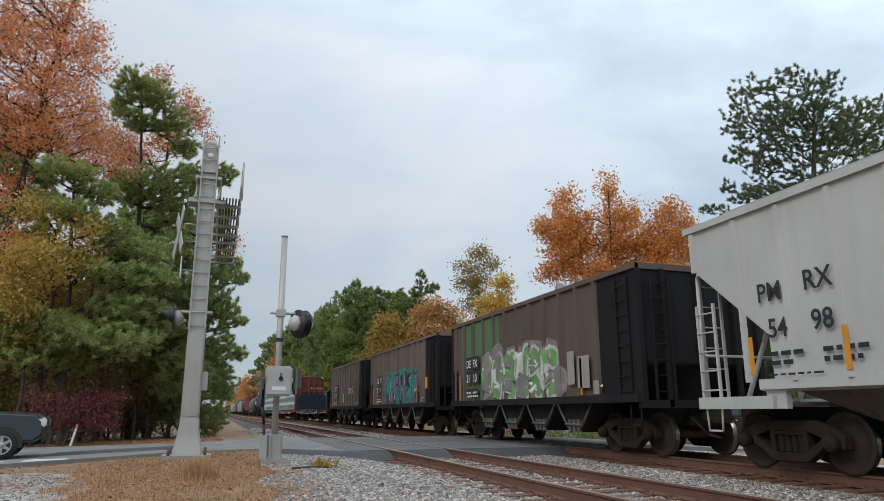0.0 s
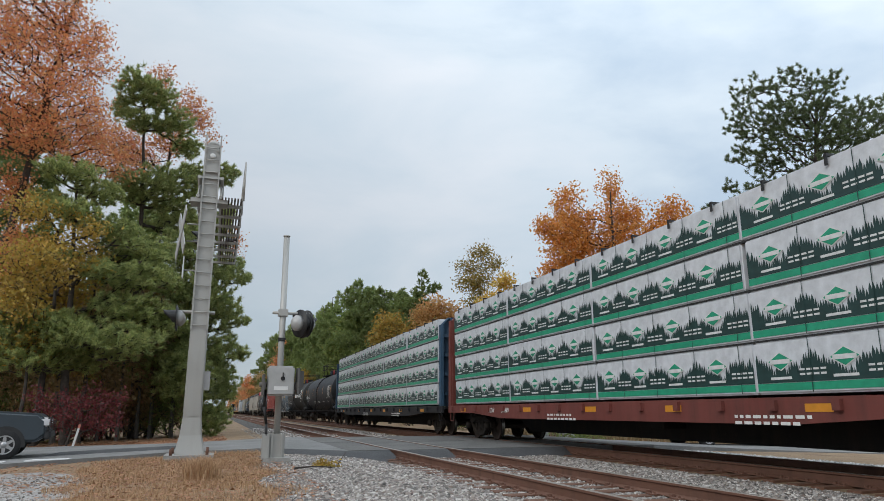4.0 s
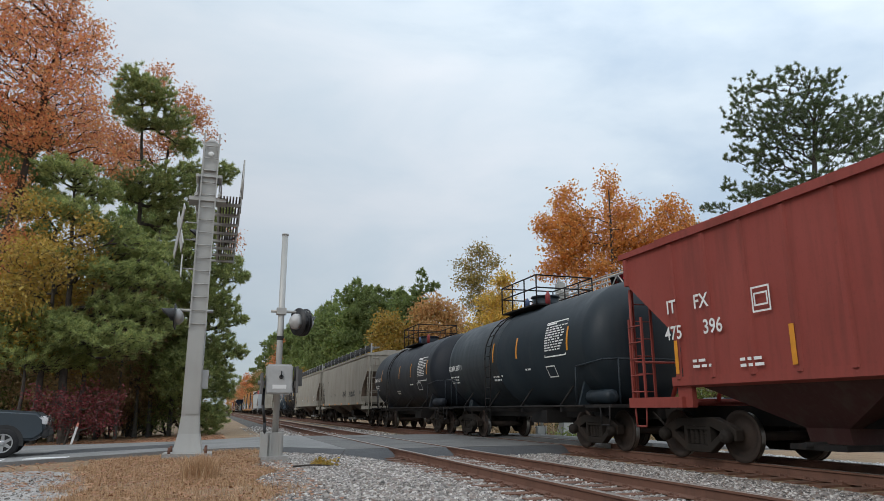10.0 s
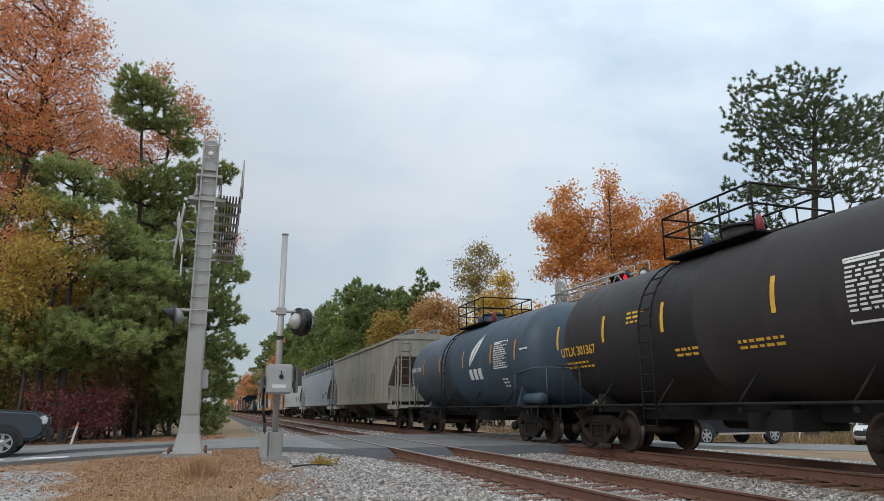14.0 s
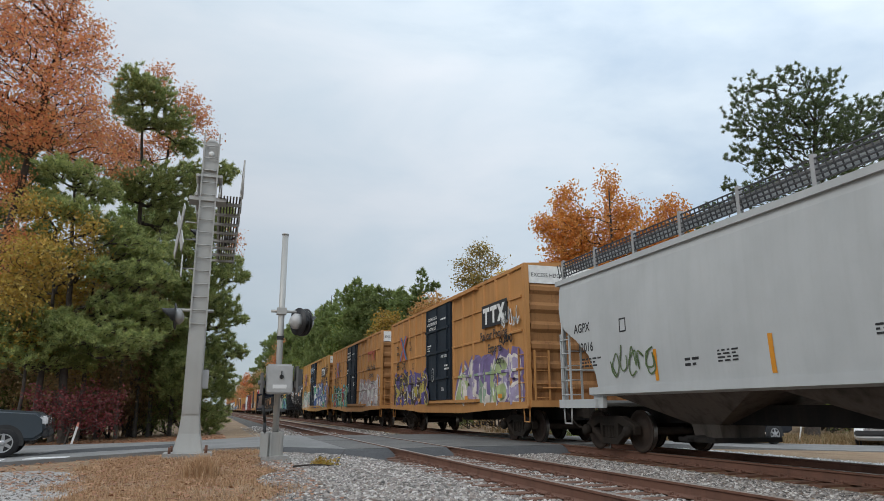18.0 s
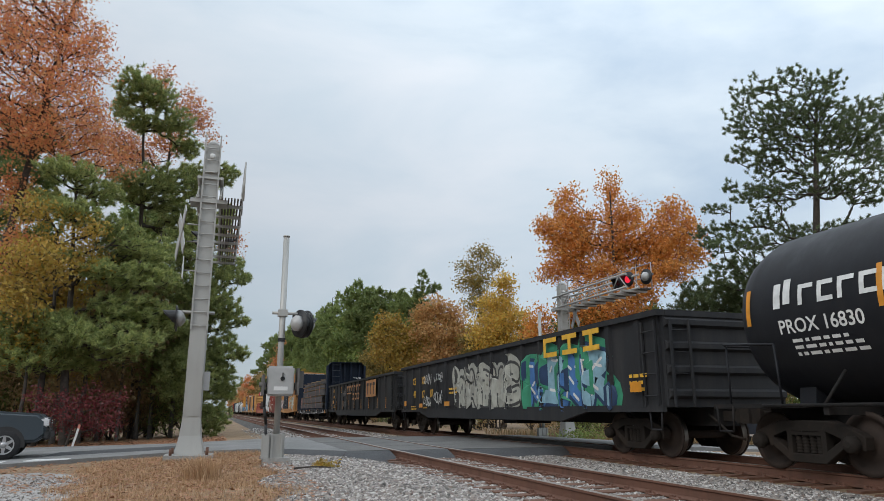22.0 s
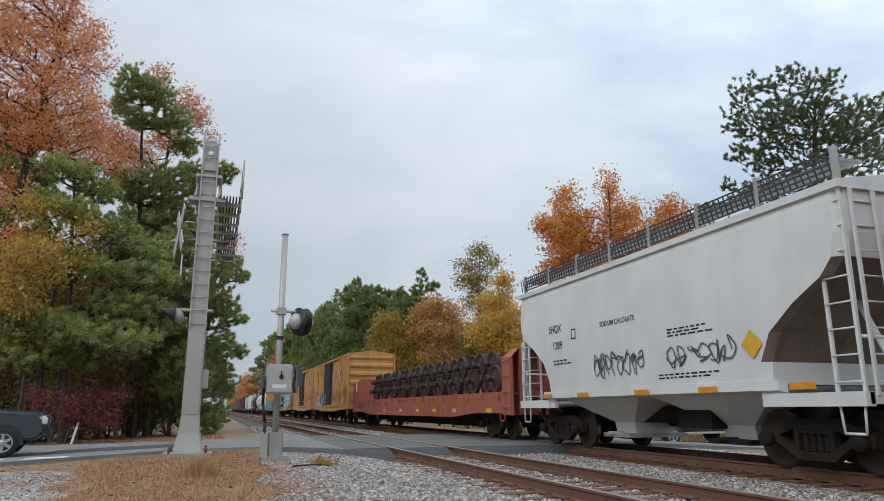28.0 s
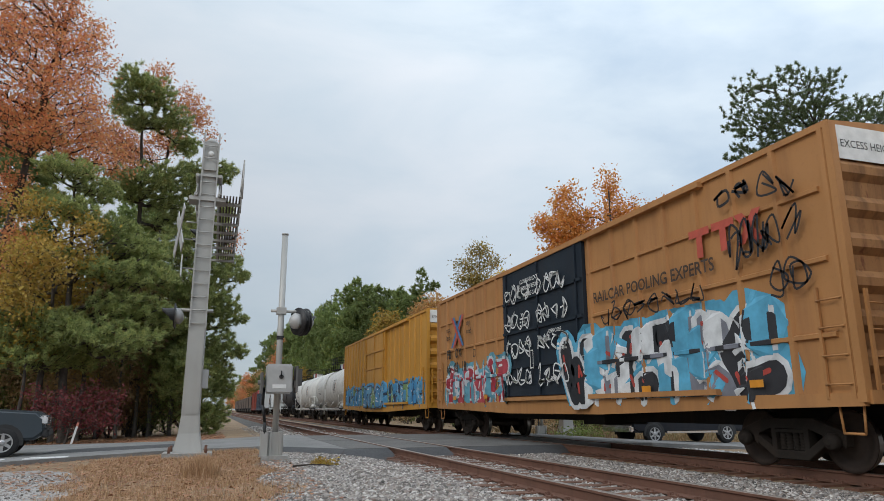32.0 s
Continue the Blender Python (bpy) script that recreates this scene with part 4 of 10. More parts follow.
def boxcar(front, rear, mat, label, h=5.18, door=None, door_mat=None, door_w=3.1, door_y=0.0, rib_n=14, belts=(), marks_list=(), end_ribs=6, white_top=True, corrugated=False, seed=1, flat_roof=True, z0=1.0, end_mat=None):
    car, half = start_car("boxcar", label, front, rear, truck_in=1.9)
    x = 1.56
    bm = bmesh.new()
    ht = h - 0.14
    box(bm, -x, x, -half + 0.06, half - 0.06, z0 + 0.12, ht)
    part("body_shell", bm, mat, car)
    bm = bmesh.new()
    prism(bm, [(-x - 0.05, ht - 0.06), (x + 0.05, ht - 0.06), (x + 0.05, ht + 0.04), (0, h + (0 if flat_roof else 0.1)), (-x - 0.05, ht + 0.04)], -half, half, "y")
    part("roof", fix(bm), mat, car)
    bm = bmesh.new()
    for s in (-1, 1):
        prism(bm, [(-half, z0 + 0.13), (-half, z0 - 0.05), (-half + 2.8, z0 - 0.1), (-2.6, z0 - 0.2), (2.6, z0 - 0.2), (half - 2.8, z0 - 0.1), (half, z0 - 0.05), (half, z0 + 0.13)], s * x - 0.05, s * x + 0.05, "x")
        box(bm, -x, x, s * half - 0.1, s * half + 0.1, z0 - 0.02, z0 + 0.16)
    part("side_sill", fix(bm), mat, car)
    dl, dr = (door_y - door_w / 2, door_y + door_w / 2) if door else (0, 0)
    ys = [y for y in spaced(-half + 0.14, half - 0.14, rib_n) if not (door and dl - 0.15 < y < dr + 0.15)]
    ribs(car, ys, -x, z0 + 0.1, ht - 0.05, mat, 0.08, 0.055)
    LIFT[car.name] = 0.06
    for zb in belts:
        for a, b in (((-half + 0.3, dl - 0.1), (dr + 0.1, half - 0.3)) if door else ((-half + 0.3, half - 0.3),)):
            bm = bmesh.new()
            prism(bm, [(-x, zb - 0.05), (-x - 0.05, zb - 0.03), (-x - 0.05, zb + 0.03), (-x, zb + 0.05)], a, b, "y")
            part("belt_rail", fix(bm), mat, car)
        BELTS.setdefault(car.name, []).append(zb)
    if door:
        bm = bmesh.new()
        box(bm, -x - 0.10, -x - 0.005, dl, dr, z0 + 0.28, ht - 0.12)
        dr_ob = part("door", bm, door_mat, car, door)
        SKIN.setdefault(car.name, []).append((door_y, door_w / 2 + 0.02, 0.155))
        if corrugated:
            for k in range(15):
                zz = z0 + 0.42 + (ht - z0 - 0.7) * k / 14
                bm = bmesh.new()
                prism(bm, [(-x - 0.1, zz - 0.07), (-x - 0.13, zz - 0.01), (-x - 0.13, zz + 0.02), (-x - 0.1, zz + 0.035)], dl + 0.1, dr - 0.1, "y")
                part("corrugation", fix(bm), door_mat, dr_ob)
        if not corrugated:
            for zb in (0.27, 0.52, 0.74):
                bm = bmesh.new()
                zz = z0 + (ht - z0) * zb
                box(bm, -x - 0.15, -x - 0.10, dl + 0.06, dr - 0.06, zz - 0.04, zz + 0.04)
                part("door_rail", bm, door_mat, dr_ob)
        for yy in ((dl + 0.35, dr - 0.35) if corrugated else (dl + 0.3, (dl + dr) / 2, dr - 0.3)):
            bm = bmesh.new()
            box(bm, -x - 0.15, -x - 0.11, yy - 0.03, yy + 0.03, z0 + 0.3, ht - 0.15)
            part("lock_bar", bm, door_mat, dr_ob)
        for zz in (z0 + 0.2, ht - 0.08):
            bm = bmesh.new()
            box(bm, -x - 0.14, -x, dl - door_w * 0.9, dr + 0.1, zz - 0.05, zz + 0.05)
            part("door_track", bm, mat, car)
    # ends with horizontal corrugations
    for s in (-1, 1):
        for k in range(end_ribs):
            zz = z0 + 0.55 + (ht - z0 - (1.25 if white_top else 0.75)) * k / (end_ribs - 1)
            bm = bmesh.new()
            prism(bm, [(s * (half - 0.07), zz - 0.2), (s * (half + 0.03), zz - 0.06), (s * (half + 0.03), zz + 0.06), (s * (half - 0.07), zz + 0.2)], -x + 0.1, x - 0.1, "x")
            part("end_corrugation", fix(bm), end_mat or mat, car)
        for q in (-1, 1):
            bm = bmesh.new()
            box(bm, q * x - 0.06, q * x + 0.06, s * half - 0.06, s * half + 0.06, z0, ht)
            part("corner_post", bm, mat, car)
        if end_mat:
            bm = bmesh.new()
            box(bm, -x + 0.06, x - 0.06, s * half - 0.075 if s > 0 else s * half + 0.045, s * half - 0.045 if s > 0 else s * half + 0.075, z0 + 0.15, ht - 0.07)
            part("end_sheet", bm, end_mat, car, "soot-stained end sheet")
        bm = bmesh.new()
        box(bm, -0.4, 0.4, s * half - 0.02, s * half + (0.32 if s > 0 else -0.32), 1.05, 1.1)
        pipe(bm, [(-1.2, s * (half + 0.12), 1.5), (-0.2, s * (half + 0.12), 1.5)], 0.02)
        rod(bm, (0.9, s * (half + 0.05), 1.9), (0.9, s * (half + 0.18), 1.9), 0.28, 12)
        part("brake_platform", fix(bm), mat, car)
        ladder(car, -x - 0.04, -half + 0.12 if s < 0 else half - 0.56, 1.05, 0.44, 1.6, 4, mat)
        part("end_ladder", shared(f"end_ladder_{mat.name}_box", ladder_mesh(0.44, 1.5, 4), [mat]), None, car).matrix_basis = pose(-1.4, s * (half + 0.08), 1.05, 0, 0, -90)
        if white_top:
            bm = bmesh.new()
            yy = s * (half + 0.012)
            f = [(-x + 0.03, yy, ht - 0.55), (x - 0.03, yy, ht - 0.55), (x - 0.03, yy, ht - 0.02), (-x + 0.03, yy, ht - 0.02)]
            bm.faces.new([bm.verts.new(p) for p in f])
            part("height_panel", fix(bm), WHITE_MARK, car, "white end panel above the corrugations")
            if s < 0:
                bm = bmesh.new()
                put_text(bm, "EXCESS HEIGHT CAR", lambda u, v: (-1.4 + u, yy - 0.004, ht - 0.36 + v), 0.17, 0.95)
                part("lettering", bm, BLACK_MARK, car)
    hand_steps(car, half, mat, 1.0)
    surf = lambda z: x
    for items, mt in marks_list:
        marks(car, surf, items, mt, seed=seed)
    return car, surf, half


def gondola(front, rear, mat, label, h=2.9, rib_n=16, marks_list=(), reflect=(), seed=1, tags=()):
    car, half = start_car("gondola_car", label, front, rear, truck_in=1.75)
    x, z0 = 1.5, 1.0
    for s in (-1, 1):
        bm = bmesh.new()
        box(bm, min(s * x, s * (x - 0.06)), max(s * x, s * (x - 0.06)), -half + 0.05, half - 0.05, z0, h - 0.1)
        part("side_wall", bm, mat, car)
        bm = bmesh.new()
        box(bm, -x + 0.06, x - 0.06, s * half - 0.05, s * half + 0.05, z0, h - 0.1)
        for k in range(4):
            zz = z0 + 0.25 + (h - z0 - 0.5) * k / 3
            prism(bm, [(s * (half + 0.05), zz - 0.1), (s * (half + 0.13), zz - 0.05), (s * (half + 0.13), zz + 0.05), (s * (half + 0.05), zz + 0.1)], -x + 0.08, x - 0.08, "x")
        part("end_wall", fix(bm), mat, car)
    bm = bmesh.new()
    for s in (-1, 1):
        box(bm, s * x - 0.11, s * x + 0.11, -half - 0.06, half + 0.06, h - 0.12, h)
        box(bm, -x + 0.11, x - 0.11, s * half - 0.08, s * half + 0.08, h - 0.12, h)
    part("top_chord", bm, mat, car)
    bm = bmesh.new()
    box(bm, -x + 0.06, x - 0.06, -half + 0.05, half - 0.05, z0, z0 + 0.06)
    part("floor", bm, mat, car)
    bm = bmesh.new()
    for s in (-1, 1):
        prism(bm, [(-half, z0 + 0.04), (-half, z0 - 0.1), (-half + 3, z0 - 0.1), (-half + 4.2, z0 - 0.32), (half - 4.2, z0 - 0.32), (half - 3, z0 - 0.1), (half, z0 - 0.1), (half, z0 + 0.04)], s * x - 0.05, s * x + 0.05, "x")
    part("side_sill", fix(bm), mat, car)
    ribs(car, spaced(-half + 0.7, half - 0.7, rib_n), -x, z0, h - 0.12, mat, 0.14, 0.07)
    LIFT[car.name] = 0.074
    for s in (-1, 1):
        ladder(car, -x - 0.05, -half + 0.1 if s < 0 else half - 0.54, 1.0, 0.44, h - 1.2, 4, mat)
        part("end_ladder", shared(f"end_ladder_{mat.name}_gon", ladder_mesh(0.44, h - 1.2, 4), [mat]), None, car).matrix_basis = pose(-1.35, s * (half + 0.16), 1.0, 0, 0, -90)
    hand_steps(car, half, mat, 0.98)
    surf = lambda z: x
    for items, mt in marks_list:
        marks(car, surf, items, mt, seed=seed)
    for y in reflect:
        marks(car, lambda z: x + 0.005, [("b", y, z0 + 0.1, 0.09, 0.55)], AMBER, "reflector")
    return car, surf, half


def flat_deck(name, front, rear, mat, label, z0=0.72, z1=1.22, x=1.5, marks_list=(), fish=0.0, seed=1):
    car, half = start_car(name, label, front, rear, truck_in=2.0)
    for s in (-1, 1):
        bm = bmesh.new()
        prism(bm, [(-half, z1), (-half, z0 + 0.1), (-half + 2.6, z0 + 0.1), (-half + 5, z0 - fish), (half - 5, z0 - fish), (half - 2.6, z0 + 0.1), (half, z0 + 0.1), (half, z1)], s * x - 0.05, s * x + 0.05, "x")
        part("side_sill", fix(bm), mat, car)
    bm = bmesh.new()
    box(bm, -x + 0.05, x - 0.05, -half, half, z1 - 0.1, z1 - 0.02)
    part("deck", bm, mat, car)
    bm = bmesh.new()
    prism(bm, [(-half + 3.2, 0.95), (-half + 4.6, 0.3), (half - 4.6, 0.3), (half - 3.2, 0.95)], -0.34, 0.34, "x")
    part("centre_sill", fix(bm), SILL_BLACK, car)
    for yy in np.linspace(-half + 0.5, half - 0.5, 18):
        bm = bmesh.new()
        box(bm, -x - 0.12, -x - 0.045, yy - 0.07, yy + 0.07, z1 - 0.2, z1 - 0.04)
        part("stake_pocket", bm, mat, car)
    hand_steps(car, half, mat, 1.0)
    surf = lambda z: x + 0.05
    for items, mt in marks_list:
        marks(car, surf, items, mt, seed=seed)
    return car, surf, half


def bulkhead(car, y, z0, z1, mat, thick=0.9, x=1.5, facing=-1, name="bulkhead", number=""):
    """A solid end wall with side plates, posts, a ladder and a number on its outer face."""
    bm = bmesh.new()
    c = 0.3
    prism(bm, [(-x, z0), (x, z0), (x, z1 - c), (x - c, z1), (-x + c, z1), (-x, z1 - c)], y - 0.05, y + 0.05, "y")
    b = part(name, fix(bm), mat, car)
    for s in (-1, 1):
        bm = bmesh.new()
        prism(bm, [(y, z1 - c), (y + facing * (thick - 0.06), z1 - c - 0.02), (y + facing * thick, z0), (y, z0)], s * x - 0.06, s * x + 0.06, "x")
        part("side_plate", fix(bm), mat, b)
    bm = bmesh.new()
    ya, yb = sorted((y + facing * 0.05, y + facing * (thick - 0.08)))
    prism(bm, [(-x + 0.02, z1 - c), (-x + c, z1 - 0.02), (x - c, z1 - 0.02), (x - 0.02, z1 - c), (x - 0.02, z1 - c - 0.04), (x - c, z1 - 0.06), (-x + c, z1 - 0.06), (-x + 0.02, z1 - c - 0.04)], ya, yb, "y")
    part("top_plate", fix(bm), mat, b)
    for xx in (-1.02, -0.1, 0.42, 1.1):
        bm = bmesh.new()
        ya, yb = sorted((y + facing * 0.05, y + facing * 0.3))
        box(bm, xx - 0.06, xx + 0.06, ya, yb, z0, z1 - 0.08)
        part("post", bm, mat, b)
    n = max(4, int((z1 - z0) / 0.42))
    rung_mat = P("bulkhead_rung", (0.05, 0.06, 0.075), rough=0.5)
    yl = y + facing * (thick - 0.06)
    bm = bmesh.new()
    for xx in (-1.12, -0.52):
        box(bm, xx - 0.03, xx + 0.03, yl - 0.02, yl + 0.02, z0 + 0.1, z1 - 0.02)
    part("ladder_stile", bm, mat, b)
    for k in range(n):
        bm = bmesh.new()
        zz = z0 + 0.3 + (z1 - z0 - 0.55) * k / (n - 1)
        rod(bm, (-1.12, yl + facing * 0.03, zz), (-0.52, yl + facing * 0.03, zz), 0.018, 6)
        part("rung", fix(bm), rung_mat, b)
    if number and facing < 0:
        bm = bmesh.new()
        put_text(bm, number, lambda u, v: (0.55 + u, y - 0.31, z1 - 1.30 + v), 0.17, 0.95)
        part("wagon_number", bm, WHITE_MARK, b)
    return b


# ---------------- the train, front to back ----------------
def P(name, col, **kw):
    return paint(name, col, **kw)


GREY = P("hopper_grey", rough=0.72, col=(0.47, 0.47, 0.46), dirt=(0.27, 0.26, 0.24), amount=0.2)
BEIGE = P("hopper_beige", rough=0.72, col=(0.335, 0.308, 0.262), dirt=(0.20, 0.17, 0.135), amount=0.5, rust=0.2)
BEIGE2 = P("hopper_sand", rough=0.72, col=(0.33, 0.305, 0.258), dirt=(0.19, 0.165, 0.13), amount=0.5, rust=0.25)
# Chute grime, darkened further to hold the shade under the wagon.
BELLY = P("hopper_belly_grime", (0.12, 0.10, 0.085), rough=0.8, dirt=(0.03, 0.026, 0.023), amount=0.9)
BLUEGREY = P("hopper_bluegrey", rough=0.72, col=(0.30, 0.335, 0.365), dirt=(0.25, 0.26, 0.27), amount=0.25)
PALE = P("hopper_pale_grey", rough=0.72, col=(0.44, 0.455, 0.455), dirt=(0.31, 0.31, 0.3), amount=0.22)
WHITE_CAR = P("hopper_white", rough=0.72, col=(0.62, 0.64, 0.64), dirt=(0.4, 0.4, 0.39), amount=0.12)
BROWN1 = P("coal_hopper_brown", (0.105, 0.075, 0.062), rough=0.6, dirt=(0.17, 0.14, 0.115), amount=0.4)
BROWN2 = P("coal_hopper_taupe", (0.16, 0.118, 0.097), rough=0.6, dirt=(0.06, 0.045, 0.04), amount=0.5)
BROWN3 = P("coal_hopper_grey_brown", (0.165, 0.13, 0.11), rough=0.6, dirt=(0.06, 0.045, 0.04), amount=0.5)
BLACK_END = P("coal_hopper_black", (0.012, 0.012, 0.014), rough=0.65, dirt=(0.03, 0.027, 0.025), amount=0.4)
PALE_PAINT = plain("sprayed_white", (0.66, 0.67, 0.66), 0.6)
DARK_SPRAY = plain("sprayed_black", (0.015, 0.015, 0.018), 0.6)
BLUE_SPRAY = plain("sprayed_blue", (0.25, 0.38, 0.55), 0.6)

# the coal hoppers carry murals

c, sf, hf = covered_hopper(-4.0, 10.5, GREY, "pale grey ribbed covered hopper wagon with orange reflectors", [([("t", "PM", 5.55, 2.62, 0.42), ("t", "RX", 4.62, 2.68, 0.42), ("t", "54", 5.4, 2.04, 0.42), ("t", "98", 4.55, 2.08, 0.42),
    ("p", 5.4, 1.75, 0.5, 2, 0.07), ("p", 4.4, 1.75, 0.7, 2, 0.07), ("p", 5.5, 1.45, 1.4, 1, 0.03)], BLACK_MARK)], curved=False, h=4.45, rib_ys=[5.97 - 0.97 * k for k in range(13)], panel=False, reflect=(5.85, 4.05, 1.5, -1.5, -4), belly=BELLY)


def defx(front, rear, mat, lines, label, y=3.95, refl=(4.9, -3.6)):
    it = [("t", lines[0], y, 2.36, 0.36), ("t", lines[1], y - 0.62, 2.36, 0.36), ("t", lines[2], y, 1.88, 0.36), ("t", lines[3], y - 0.62, 1.88, 0.36), ("p", y, 1.5, 0.4, 2, 0.06), ("p", y - 0.62, 1.5, 0.4, 2, 0.06), ("p", -4.25, 1.45, 0.3, 2)]
    bk = [("b", y + 0.06, 2.3, 0.56, 0.42), ("b", y - 0.56, 2.3, 0.6, 0.42), ("b", y + 0.06, 1.82, 0.56, 0.42), ("b", y - 0.56, 1.82, 0.6, 0.42), ("b", y + 0.06, 1.38, 0.5, 0.28), ("b", y - 0.56, 1.38, 0.5, 0.28)]
    car, surf, half = open_hopper(front, rear, mat, BLACK_END, label, [(bk, BLACK_MARK)], extra=refl)
    marks(car, lambda z: 1.566, it, WHITE_MARK)
    return car, surf, half


c, sf, hf = defx(12.3, 24.1, BROWN1, ("DE", "FX", "21", "10"), "brown open coal hopper with green panel and sprayed mural", 4.2)
bm = bmesh.new()
for a, b in ((4.85, 3.95), (3.8, 2.95), (2.8, 1.95), (1.8, 1.5)):
    bar(bm, on_side(sf, a, 1.3, 0.003), 0, a - b, 0, 2.55)
part("green_panel", bm, P("faded_green", (0.09, 0.19, 0.085), amount=0.3), c, "faded green repainted side panels")
piece(c, 1.56, 2.75, 1.28, 5.1, 1.3, 5, [(0.22, 0.42, 0.16), (0.18, 0.36, 0.13)], (0.66, 0.67, 0.64), (0.27, 0.24, 0.24), 3)
marks(c, lambda z: 1.57, [("b", -3.5, 1.45, 0.55, 0.75), ("b", -4.2, 1.3, 0.25, 0.3), ("b", -3.0, 1.55, 0.35, 0.8)], P("primer_grey", (0.32, 0.30, 0.28)), "primer_patch")
c, sf, hf = defx(26.1, 38.3, BROWN2, ("DE", "FX", "21", "14"), "taupe open coal hopper with purple and teal sprayed mural", 4.0)
piece(c, 1.56, 2.3, 1.26, 5.9, 1.35, 6, [(0.20, 0.145, 0.26), (0.24, 0.18, 0.30)], (0.03, 0.03, 0.05), (0.02, 0.27, 0.22), 8, (0.70, 0.70, 0.72))
marks(c, lambda z: 1.49, [("b", -4.62, 1.85, 0.3, 0.45)], YELLOW_MARK, "warning_sticker")
c, sf, hf = defx(39.9, 52.1, BROWN3, ("DE", "FX", "22", "01"), "grey-brown open coal hopper with small spray tags", 3.75)
marks(c, lambda z: 1.572, [("b", 0.4, 1.5, 0.35, 0.55)], YELLOW_MARK, "warning_sticker")
scrawl(c, lambda z: 1.58, -1.6, 1.95, 1.6, 0.55, PALE_PAINT, 4, 5, 0.03)
scrawl(c, lambda z: 1.58, -0.2, 1.45, 1.0, 0.7, P("sprayed_teal", (0.06, 0.22, 0.24)), 5, 4, 0.025)

FLAT_BLACK = P("flatcar_black", (0.022, 0.022, 0.024), rough=0.55, dirt=(0.07, 0.06, 0.055), amount=0.4)
FLAT_NAVY = P("bulkhead_navy", (0.011, 0.018, 0.034), rough=0.6, dirt=(0.05, 0.05, 0.055), amount=0.4)


def snc(front, rear, number, label):
    car, surf, half = flat_deck("bulkhead_flatcar", front, rear, FLAT_BLACK, label, 0.72, 1.12, marks_list=[
        ([("t", "SNC", 7.4, 0.77, 0.36, 1.05), ("t", number, 6.3, 0.77, 0.36, 1.05), ("f", 4.95, 0.78, 0.22, 0.3), ("p", 4.6, 0.98, 1.3, 2, 0.05), ("p", 2.8, 0.75, 0.3, 1, 0.06), ("p", 1.6, 0.74, 1.4, 1, 0.04), ("p", -0.8, 0.95, 0.7, 3, 0.04), ("p", -2.2, 0.86, 2.0, 2, 0.04), ("p", -7.0, 0.95, 1.5, 2, 0.05), ("b", -8.4, 0.85, 0.25, 0.22), ("b", 9.4, 0.86, 0.2, 0.18)], WHITE_MARK),
        ([("b", 2.75, 0.98, 0.45, 0.1), ("b", 0.25, 0.98, 0.5, 0.1), ("b", -2.2, 0.97, 0.55, 0.12), ("b", -4.6, 0.97, 0.5, 0.12), ("b", -9.0, 0.8, 0.6, 0.22), ("b", 9.9, 0.8, 0.5, 0.18), ("b", 5.9, 0.99, 0.3, 0.09)], AMBER)])
    scrawl(car, lambda z: 1.565, -3.6, 0.78, 1.4, 0.25, PALE_PAINT, 9, 4, 0.012)
    return car, surf, half


c, sf, hf = snc(53.5, 74.4, "62507", "black bulkhead flat wagon running empty")
bulkhead(c, -hf + 0.95, 1.12, 2.72, FLAT_NAVY, 0.58, facing=-1)
bulkhead(c, hf - 0.65, 1.12, 2.72, FLAT_NAVY, 0.58, facing=1)

CENTER_RED = P("centerbeam_red", (0.17, 0.045, 0.035), rough=0.6, dirt=(0.06, 0.035, 0.03), amount=0.5)
CENTER_BLUE = P("centerbeam_blue", (0.03, 0.075, 0.13), rough=0.6)
WRAP_WHITE = plain("lumber_wrap", (0.60, 0.62, 0.65), 0.4, 0, 0.14, 5.5, 1.0)
WRAP_GREEN = plain("wrap_green", (0.02, 0.30, 0.17), 0.42, 0, 0.15)
WRAP_DARK = plain("wrap_forest", (0.015, 0.045, 0.042), 0.45, 0, 0.2)
BAND_BLACK = plain("strap_black", (0.02, 0.02, 0.02), 0.5)


